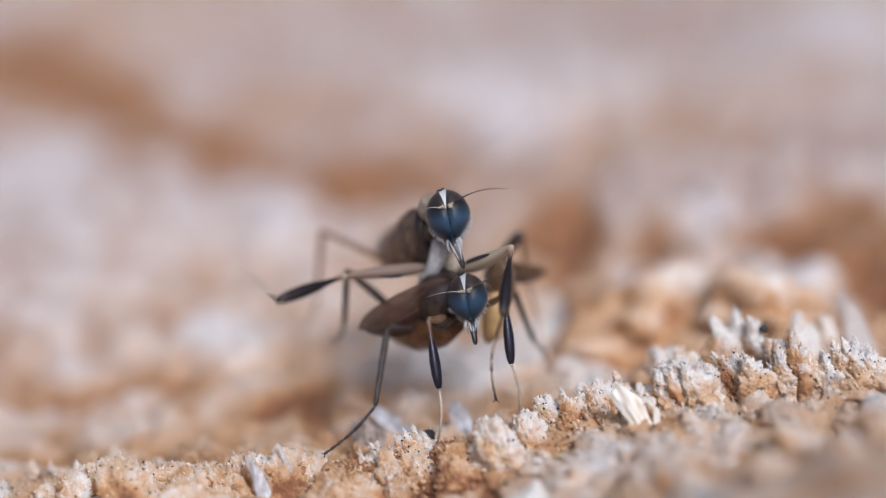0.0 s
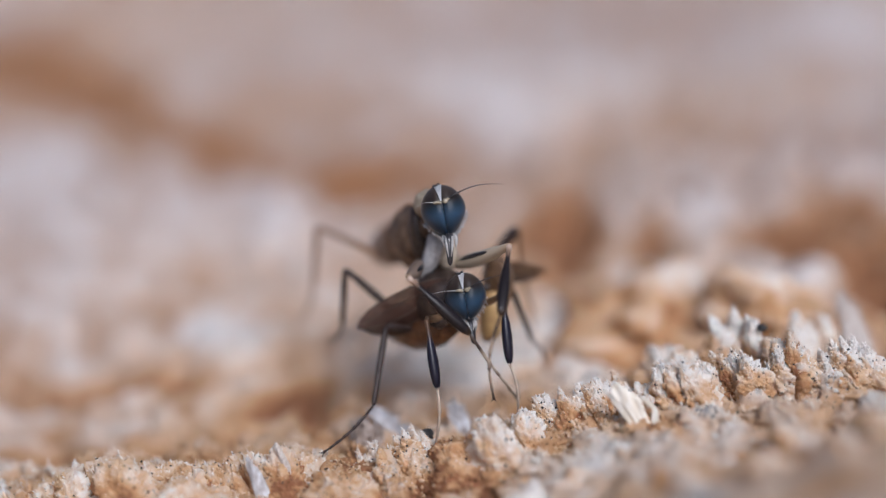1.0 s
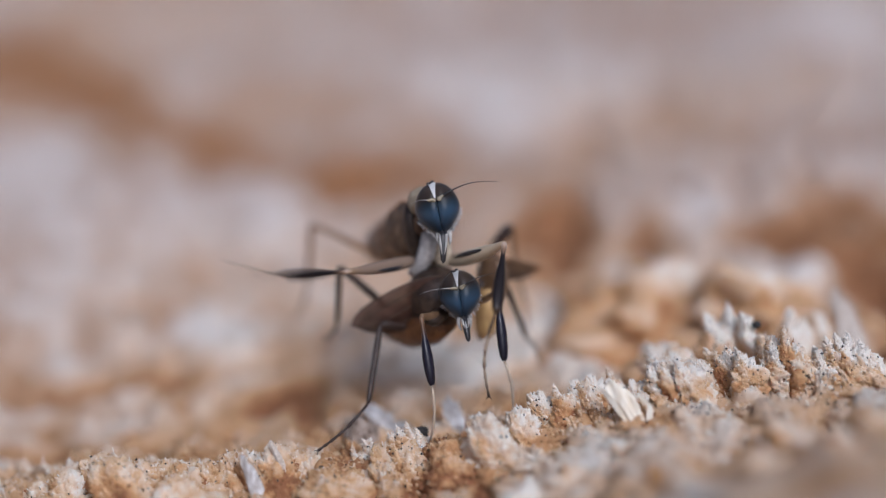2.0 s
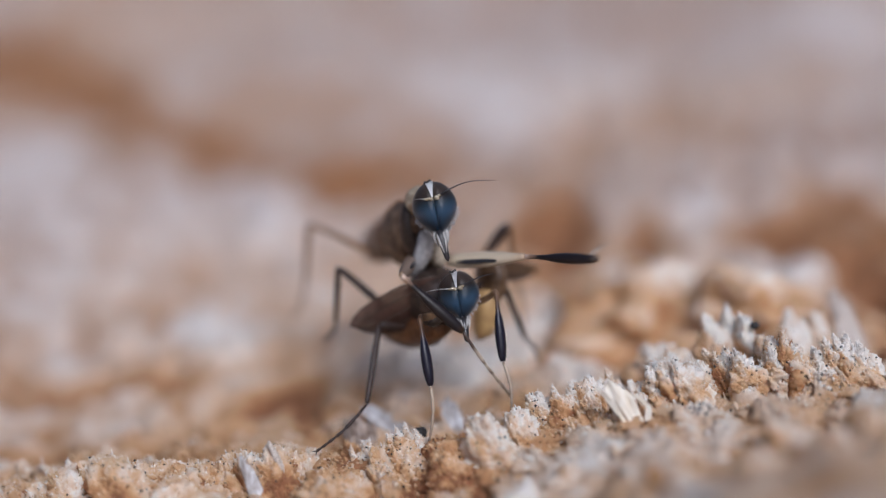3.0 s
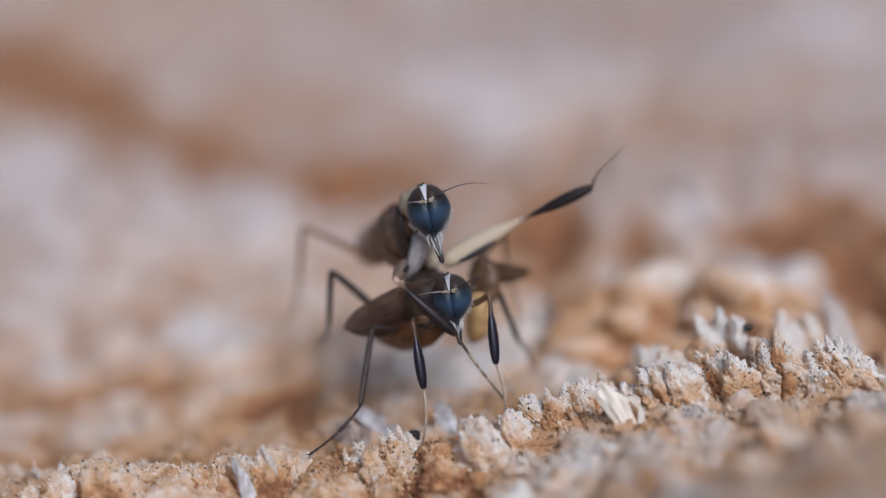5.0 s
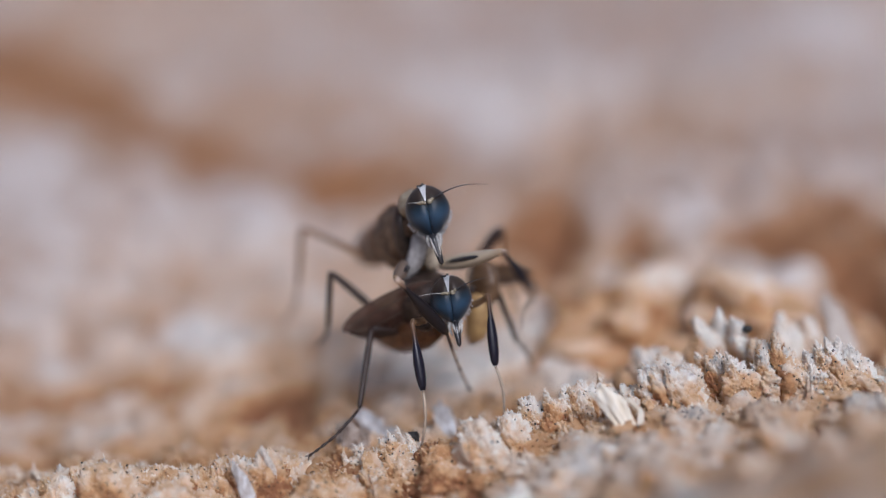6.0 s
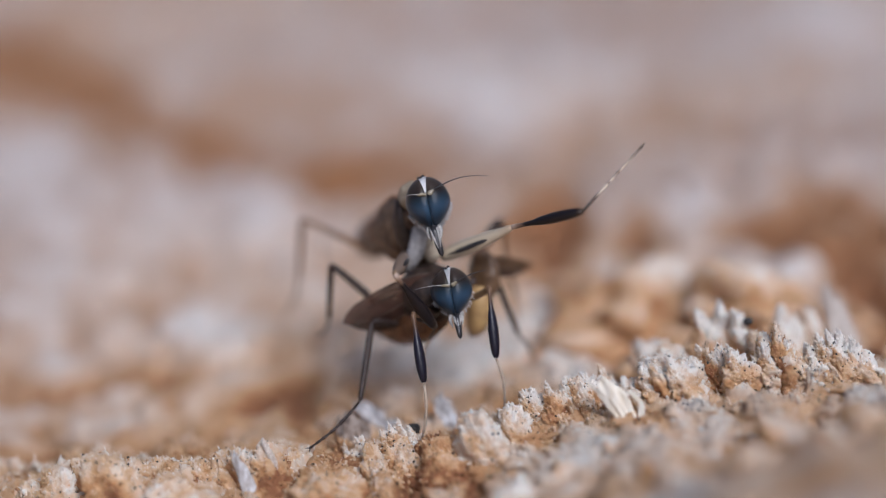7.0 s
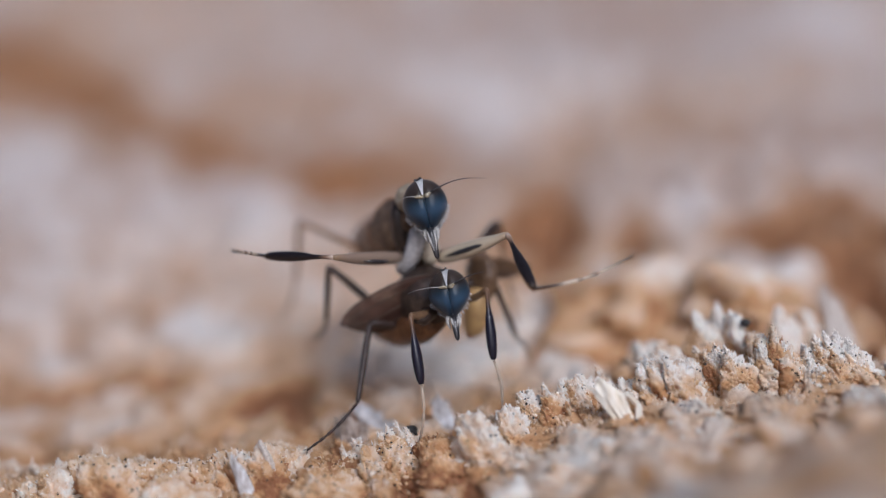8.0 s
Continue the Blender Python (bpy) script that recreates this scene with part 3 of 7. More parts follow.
def raised_leg(fly, side):
    lengths = (1.429, 1.321, 1.634)
    femur = part("femur", femur_mesh(lengths[0], 0.108 if side > 0 else 0.152, (0.7, 1.0, 1.12, 1.05, 0.88, 0.6, 0.5, 0.36)), PALE_FEMUR if side > 0 else BRIGHT_FEMUR, fly, "straw-coloured femur with a dark streak")
    if side < 0:
        bm = tube([(-0.045, -0.100, -0.16), (-0.062, -0.112, -0.40), (-0.062, -0.100, -0.65), (-0.050, -0.065, -0.90), (-0.035, -0.03, -1.06)], (0.012, 0.052, 0.056, 0.042, 0.010), 8, 0.7)
    else:
        bm = tube([(0.080, -0.045, -0.36), (0.095, -0.040, -0.50), (0.090, -0.030, -0.66), (0.070, -0.015, -0.84)], (0.010, 0.036, 0.036, 0.008), 8, 0.7)
    part("streak", bm, BLACK, femur, "black streak")
    tibia = part("tibia", tibia_mesh(lengths[1], 0.108), TIBIA, fly, "swollen black tibia with a pale base")
    tarsus = part("tarsus", tarsus_mesh(lengths[2], 0.028, -0.12 if side < 0 else -0.02), TARSUS, fly, "thin ringed tarsus")
    return {"femur": femur, "tibia": tibia, "tarsus": tarsus}


def fly_head(fly, centre, up, forward, size):
    """Head with two great eyes that meet below the feelers. Its own axes: x to the side, y forward, z up."""
    turn = axes(up, forward)
    place = Matrix.Translation(Vector(centre) * MM) @ turn.to_4x4() @ Matrix.Scale(1, 4)

    def grown(bm):
        bmesh.ops.scale(bm, vec=(size, size, size), verts=bm.verts)
        return bm

    head = part("head", grown(ball((0, -0.09, 0.0), (0.345, 0.27, 0.40), wobble=0.05)), PALE_HAIR, fly, "grey head with a silvery rim", place)
    for side in (-1, 1):
        bm = bmesh.new()
        bmesh.ops.create_uvsphere(bm, u_segments=64, v_segments=36, radius=1.0)
        cut = bmesh.ops.bisect_plane(bm, geom=bm.verts[:] + bm.edges[:] + bm.faces[:], plane_co=(0, 0, 0), plane_no=(-side, 0, 0), clear_outer=True)
        bmesh.ops.holes_fill(bm, edges=[e for e in cut["geom_cut"] if isinstance(e, bmesh.types.BMEdge)], sides=0)
        for v in bm.verts:
            seam = math.exp(-(v.co.x / 0.13) ** 2)
            k = 1.03 - 0.50 * max(0.0, -v.co.z) ** 1.6 - 0.03 * max(0.0, v.co.z) ** 2
            v.co = (0.345 * v.co.x * k + side * 0.004, (0.02 + 0.35 * v.co.y) * (0.5 + 0.5 * k) * (1 - 0.09 * seam), 0.42 * v.co.z * (1 - 0.03 * seam))
        part("compound_eye", grown(bm), EYE, head, "dark blue faceted eye")
    # silver wedge on the brow, broad at the crown, with three simple eyes beside its top
    bm = bmesh.new()
    rows = []
    for i in range(11):
        h = i / 10
        z = 0.17 + 0.30 * h - 0.05 * h * h
        row = []
        for j in range(7):
            x = (j / 3 - 1) * (0.012 + 0.056 * h ** 1.2 * (1.0 if size > 0.95 else 0.85)) + 0.012
            q = max(0.0, 1 - (min(z, 0.415) / 0.42) ** 2 - (x / 0.345) ** 2)
            row.append(bm.verts.new((x, 0.02 + 0.356 * q ** 0.5 + 0.012 + 0.003 * (1 - (j / 3 - 1) ** 2), min(z, 0.415) + 0.010)))
        rows.append(row)
    for r0, r1 in zip(rows, rows[1:]):
        for j in range(6):
            bm.faces.new((r0[j], r0[j + 1], r1[j + 1], r1[j]))
    bmesh.ops.solidify(bm, geom=bm.faces[:], thickness=0.02)
    part("brow", grown(bm), BROW, head, "silvery brow")
    for x, y, z, r in ((0.035, 0.115, 0.415, 0.030), (0.075, 0.06, 0.42, 0.026), (-0.005, 0.05, 0.435, 0.026)):
        part("simple_eye", grown(ball((x, y, z), (r, r, r), u=10, v=6)), BLACK, head)
    part("face", grown(tube([(0.0, 0.17, -0.36), (0.0, 0.16, -0.42), (0.0, 0.14, -0.47), (0.0, 0.06, -0.5)], (0.02, 0.05, 0.07, 0.05), 8, 0.6)), SILVER, head, "silvery face")
    # feelers: two drop-shaped joints each and a long curved bristle
    for side in (-1, 1):
        if side > 0:
            bm = ball((0.036, 0.352, 0.152), (0.036, 0.032, 0.030), u=16, v=12)
            ball((0.088, 0.362, 0.166), (0.062, 0.030, 0.027), bm=bm, u=16, v=12)
            start, tip, arch = Vector((0.14, 0.365, 0.175)), Vector((0.42, 0.34, 0.155) if size > 0.95 else (0.70, 0.40, 0.155)), 0.030
        else:
            bm = ball((-0.056, 0.356, 0.160), (0.048, 0.036, 0.042), u=16, v=12)
            ball((-0.100, 0.366, 0.188), (0.034, 0.026, 0.024), bm=bm, u=16, v=12)
            start, tip, arch = Vector((-0.12, 0.37, 0.20)), Vector((-1.02, 0.30, 0.225) if size > 0.95 else (-0.66, 0.34, 0.31)), 0.085 if size > 0.95 else 0.03
        feeler = part("antenna", grown(bm), GOLD, head, "amber antenna")
        pts = [start.lerp(tip, k / 10) + Vector((0, 0, arch * math.sin(3.14 * k / 10))) for k in range(11)]
        part("bristle", grown(tube(pts, [(0.017 if side < 0 else 0.007) * (1 - 0.5 * (k / 10) ** 0.5 - 0.35 * k / 10) for k in range(11)], 6)), PALE_HAIR if side > 0 else BLACK, feeler, "fine antenna bristle")
    rng = random.Random(5)
    bm = bmesh.new()
    for i in range(260 if size > 0.95 else 90):
        a = rng.uniform(3.25, 6.0)
        k = 1 - 0.3 * max(0.0, -math.sin(a)) ** 2
        p = Vector((0.345 * k * math.cos(a), rng.uniform(-0.12, 0.02), 0.42 * math.sin(a)))
        q = p * rng.uniform(1.06, 1.17) + Vector((0, rng.uniform(-0.03, 0.10), -0.02))
        tube([p * 0.95, p.lerp(q, 0.6), q], (0.006, 0.005, 0.0015), 3, bm=bm)
    part("beard", grown(bm), SILVER, head, "fringe of silvery hairs")
    for side in (-1, 1):
        part("palp", grown(tube([(0.08 * side, 0.08, -0.38), (0.105 * side, 0.14, -0.46), (0.09 * side, 0.17, -0.54), (0.07 * side, 0.19, -0.60)], (0.03, 0.032, 0.024, 0.008), 8)), PALE_HAIR, head, "silvery palp")
    return head


def fly_proboscis(fly, base, length, size):
    bm = tube([(0, 0, 0.05), (0, 0, -0.08), (0, 0, -length * 0.6), (0, 0, -length * 0.9), (0, 0, -length)], [size * w for w in (0.07, 0.08, 0.06, 0.045, 0.012)], 10, 0.8)
    ob = part("proboscis", bm, BLACK, fly, "glossy black proboscis", Matrix.Translation(Vector(base) * MM))
    for side in (-1, 1):
        part("blade", tube([(0.05 * side, -0.03, 0.0), (0.045 * side, -0.06, -length * (0.35 if size > 0.95 else 0.2)), (0.02 * side, -0.055, -length * (0.7 if size > 0.95 else 0.42))], (0.025, 0.02, 0.006), 6), PALE_HAIR, ob, "silvery blade")
    return ob


def wing(fly, root, tip, chord, width, mat=None):
    """A veined membrane from root to tip; chord is the direction of its trailing edge."""
    a, b = Vector(root), Vector(tip)
    along = b - a
    across = (Vector(chord) - along.normalized() * Vector(chord).dot(along.normalized())).normalized()
    up = along.normalized().cross(across)
    bm = bmesh.new()
    rows = []
    for i in range(15):
        s = i / 14
        blunt = max(0.0, 1 - abs(2 * s - 1) ** 2.4) ** 0.7
        lead = width * (0.02 + 0.30 * blunt)
        trail = width * (0.03 + 0.80 * blunt * (0.55 + 0.45 * math.sin(math.pi * min(1.0, 0.15 + 0.6 * s))))
        row = []
        for j in range(9):
            f = j / 8
            w = -lead + (lead + trail) * f
            bow = 0.10 * width * math.sin(3.1 * f) + 0.03 * width * math.sin(9 * f + 4 * s)
            row.append(bm.verts.new(a + along * s + across * w + up * bow))
        rows.append(row)
    for r0, r1 in zip(rows, rows[1:]):
        for j in range(8):
            bm.faces.new((r0[j], r0[j + 1], r1[j + 1], r1[j]))
    paths = [[rows[i][j].co + up * 0.004 for i in range(0, 14 - abs(j - 3) // 2)] for j in (0, 2, 4, 6)]
    bmesh.ops.solidify(bm, geom=bm.faces[:], thickness=0.008)
    ob = part("wing", bm, mat or WING, fly, "amber translucent wing" if mat else "smoky brown translucent wing")
    for path in paths:
        part("vein", tube(path, [0.016 - 0.0006 * k for k in range(len(path))], 6), VEIN, ob)
    return ob


def upper_fly():
    fly = tagged(new("fly"), "grey-brown fly mounted on another fly, waving its raised forelegs", "fly", "mating flies")
    fly.matrix_basis = pose(*[v * MM for v in (-0.224, 1.035, 2.221)])
    fly_head(fly, (0.305, -0.571, 1.063), (-0.22, 0.30, 1.0), (0.10, -1.0, -0.10), 1.0)
    turn = axes((-0.15, 0.55, 1.0), (0.35, -1.0, 0.2))
    part("thorax", ball((-0.183, 0.454, 0.255), (0.38, 0.62, 0.52), turn, wobble=0.18), DUSTED, fly, "grey dusted thorax")
    part("neck", tube([(0.233, -0.299, 0.874), (0.077, -0.123, 0.686), (-0.074, 0.072, 0.490)], (0.22, 0.2, 0.24), 12), DUSTED, fly)
    bm = tube([(-0.238, 0.410, 0.249), (-0.393, 0.955, -0.008), (-0.544, 1.506, -0.249), (-0.681, 2.049, -0.511), (-0.802, 2.591, -0.775), (-0.899, 2.938, -0.991)], (0.30, 0.36, 0.38, 0.34, 0.24, 0.06), 16)
    part("abdomen", bm, AMBER, fly, "amber-brown abdomen")
    part("shoulder", ball((0.059, -0.117, 1.024), (0.24, 0.24, 0.25), turn, wobble=0.1), CREAM, fly, "cream-coloured shoulder")
    part("pleural_band", tube([(-0.153, -0.020, 0.963), (-0.136, -0.100, 0.669), (-0.092, -0.140, 0.389), (-0.011, -0.120, 0.135), (0.081, -0.080, -0.119)], (0.07, 0.13, 0.15, 0.13, 0.07), 14), DARK, fly, "blackish band on the thorax")
    part("scutellum", ball((-0.378, 0.750, 0.465), (0.17, 0.16, 0.12), turn, wobble=0.2), DARK, fly, "dark brown scutellum")
    part("breast", ball((0.167, 0.279, -0.023), (0.36, 0.42, 0.36), turn, wobble=0.1), DUSTED, fly, "grey dusted breast")
    # pale front hips
    part("coxa", tube([(0.187, -0.151, 0.608), (0.178, -0.274, 0.476), (0.151, -0.318, 0.296), (0.086, -0.287, 0.088), (-0.008, -0.226, -0.094), (-0.102, -0.183, -0.210)], (0.10, 0.15, 0.155, 0.14, 0.13, 0.10), 16), HIP, fly, "silvery white hip")
    part("coxa", tube([(0.353, -0.202, 0.469), (0.385, -0.300, 0.296), (0.370, -0.240, 0.053), (0.350, -0.200, -0.080)], (0.09, 0.15, 0.14, 0.07), 14), PALE_HIP, fly, "cream-coloured hip")
    legs = raised_leg(fly, 1), raised_leg(fly, -1)
    standing_leg(fly, (-0.567, 0.986, -0.405), (-1.929, 2.000, -0.107), (-2.014, 1.900, -1.225), (-2.265, 2.000, -1.898), "slim", UMBER)
    standing_leg(fly, (1.043, 0.950, -0.532), (1.575, 1.100, 0.186), (1.677, 1.150, -0.745), (1.892, 1.200, -1.733), "dark_kneed", UMBER)
    wing(fly, (-0.306, 0.601, 0.483), (-0.952, 3.291, -0.899), (0.6, 0.0, -1.0), 0.55, AMBER_WING)
    wing(fly, (0.015, 0.696, 0.450), (-0.503, 3.367, -0.982), (0.6, 0.0, -1.0), 0.5, AMBER_WING)
    snout = fly_proboscis(fly, (0.395, -0.882, 0.733), 0.46, 1.0)
    return fly, legs, snout


def lower_fly():
    fly = tagged(new("fly"), "dark brown fly standing on rotten wood beneath another fly", "fly", "mating flies")
    fly.matrix_basis = pose(*[v * MM for v in (0.148, 0.562, 1.508)])
    fly_head(fly, (0.240, -0.546, 0.546), (-0.17, 0.26, 1.0), (0.04, -1.0, -0.14), 0.93)
    turn = axes((-0.1, 0.4, 1.0), (0.5, -1.0, 0.1))
    part("thorax", ball((-0.130, 0.135, 0.225), (0.50, 0.62, 0.52), turn, wobble=0.1), DARK, fly, "dark brown thorax")
    part("neck", tube([(0.162, -0.323, 0.428), (-0.001, -0.106, 0.292), (-0.139, 0.070, 0.192)], (0.22, 0.2, 0.24), 12), DUSTED, fly)
    bm = tube([(-0.001, -0.204, 0.024), (-0.232, 0.035, -0.195), (-0.517, 0.392, -0.385), (-0.812, 0.876, -0.516), (-1.068, 1.369, -0.626), (-1.299, 1.759, -0.722)], (0.26, 0.36, 0.38, 0.34, 0.24, 0.08), 16)
    part("abdomen", bm, BROWN, fly, "glossy brown abdomen")
    part("coxa", tube([(0.659, 0.350, 0.293), (0.707, 0.330, 0.049), (0.717, 0.300, -0.202), (0.663, 0.300, -0.426), (0.589, 0.320, -0.588)], (0.15, 0.21, 0.23, 0.18, 0.06), 14), STRAW, fly, "straw-coloured hip")
    part("pleuron", ball((0.796, 0.550, 0.386), (0.22, 0.36, 0.42), turn, wobble=0.15), TAN, fly, "tan side of the thorax")
    part("coxa", tube([(-0.048, -0.370, 0.152), (-0.185, -0.546, 0.107), (-0.293, -0.685, 0.164)], (0.12, 0.12, 0.07), 12), DARK, fly)
    standing_leg(fly, (-0.094, -0.469, 0.173), (-0.380, -0.944, 0.330), (-0.211, -1.408, -0.652), (-0.238, -1.616, -1.516), "swollen")
    standing_leg(fly, (0.548, -0.215, 0.286), (0.836, -0.524, 0.606), (0.940, -1.002, -0.414), (1.082, -1.128, -1.198), "swollen")
    standing_leg(fly, (-0.504, 0.083, -0.250), (-1.050, -0.248, -0.097), (-1.238, -1.006, -1.156), (-2.022, -1.578, -1.704), stout=1.35)
    standing_leg(fly, (-1.017, 0.572, -0.093), (-1.756, 0.702, 0.538), (-1.821, 0.768, -0.480), (-2.027, 1.000, -0.880), stout=1.25)
    standing_leg(fly, (0.468, 0.313, 0.275), (0.945, 0.534, 0.452), (1.390, 0.610, -0.715), (1.637, 0.900, -1.231))
    wing(fly, (-0.039, -0.155, 0.686), (-1.53, -0.054, -0.175), (0.25, 0.2, -1.0), 0.70)
    wing(fly, (0.592, 0.740, 0.636), (1.693, 1.600, 0.165), (0.0, 0.2, -1.0), 0.23, AMBER_WING)
    wing(fly, (0.656, 0.600, 0.427), (1.532, 1.200, 0.214), (0.0, 0.4, -1.0), 0.14, AMBER_WING)
    snout = fly_proboscis(fly, (0.319, -0.824, 0.222), 0.36, 0.9)
    snout.matrix_basis = hang((0.319, -0.824, 0.222), (0.371, -1.039, -0.076))
    return fly


wood = wood_sheet()
crumb_field()
scatter("wood_fibres", FIBRE, 4200, 3, fibre_shape, "short bleached wood fibres standing on rotten wood", (-8.5, 8.5, -3.6, 2.6),
        lambda x, y, z, s, rng: 0.5 * rng.random_sample(len(x)) + 0.8 * fins(x, y) - 0.5 * s - 0.25 * np.abs(y + 0.9))
scatter("spores", SPECK, 1500, 4, speck_shape, "black specks strewn over rotten wood", (-8, 8, -3, 2.5),
        lambda x, y, z, s, rng: smooth_noise(x, y, 0.7, 91) + 0.5 * rng.random_sample(len(x)))


def splinter_shape(tall, wide, deep, lean, seed, teeth=3, flare=-0.35, rough=0.0):
    """A torn sliver: a grooved plate that thins towards a jagged upper edge."""
    rng = random.Random(seed)
    cols, rows = 8 * teeth, 10 if rough == 0 else 18
    bm = bmesh.new()
    jag = [rng.uniform(0.5, 1.0) for k in range(cols + 1)]
    crown = [max(0.25, (1 - abs(k / cols - 0.45) * 0.5) * (0.93 + 0.07 * math.sin(k * 0.55 + seed)) * (0.76 + 0.24 * jag[k])) for k in range(cols + 1)]
    sheets = []
    for face in (-1, 1):
        grid = []
        for k in range(cols + 1):
            u = k / cols - 0.5
            line = []
            for j in range(rows + 1):
                h = j / rows
                z = -0.25 + h * (tall + 0.25) - (1 - crown[k]) * tall * h ** 3
                up = max(0.0, z / tall)
                groove = 0.25 * noise.noise(Vector((u * 5, seed, 0.6 * h))) + 0.06 * noise.noise(Vector((u * 17, seed, 2 * h)))
                d = face * deep * (1 - 0.85 * h) * (0.55 + 0.5 * groove) * (1 - 1.2 * u * u)
                bend = 0.05 * wide * noise.noise(Vector((u * 3, h * 3, seed)))
                line.append(bm.verts.new((u * wide * (1.1 + flare * h) + lean[0] * up + bend, d + lean[1] * up + 0.3 * deep * noise.noise(Vector((u * 5, h * 2, seed + 9))) + rough * noise.noise(Vector((u * 11, h * 8, seed))), z + rough * noise.noise(Vector((u * 9, h * 9, seed + 4))))))
            grid.append(line)
        sheets.append(grid)
    front, back = sheets
    for k in range(cols):
        for j in range(rows):
            bm.faces.new((front[k][j], front[k + 1][j], front[k + 1][j + 1], front[k][j + 1]))
            bm.faces.new((back[k][j + 1], back[k + 1][j + 1], back[k + 1][j], back[k][j]))
        bm.faces.new((front[k][rows], front[k + 1][rows], back[k + 1][rows], back[k][rows]))
        bm.faces.new((front[k + 1][0], front[k][0], back[k][0], back[k + 1][0]))
    for j in range(rows):
        bm.faces.new((front[0][j], front[0][j + 1], back[0][j + 1], back[0][j]))
        bm.faces.new((front[cols][j + 1], front[cols][j], back[cols][j], back[cols][j + 1]))
    return bm


def crumb_shape(size, seed, teeth=40):
    """A knobbly lump set with short blunt teeth."""
    rng = random.Random(seed)
    bm = bmesh.new()
    made = bmesh.ops.create_icosphere(bm, subdivisions=4, radius=1.0)["verts"]
    shift = Vector((seed * 3.1, seed, 0))
    for v in made:
        n = v.co.normalized()
        k = 1 + 0.35 * noise.noise(n * 1.6 + shift) + 0.22 * noise.noise(n * 4.5 + shift) + 0.14 * abs(noise.noise(n * 11 + shift))
        v.co = Vector((n.x * size[0], n.y * size[1], n.z * size[2])) * k
    for i in range(teeth):
        n = Vector((rng.gauss(0, 0.7), rng.gauss(0, 0.7), rng.uniform(0.1, 1))).normalized()
        p = Vector((n.x * size[0], n.y * size[1], n.z * size[2]))
        k = 0.9 + 0.35 * noise.noise(n * 1.6 + shift) + 0.22 * noise.noise(n * 4.5 + shift)
        out = (n + Vector((0, 0, 0.8))).normalized() * rng.uniform(0.03, 0.11)
        w = rng.uniform(0.007, 0.018)
        tube([p * k, p * k + out * 0.6, p * k + out], (w, w * 0.8, w * 0.2), 5, bm=bm)
    return bm


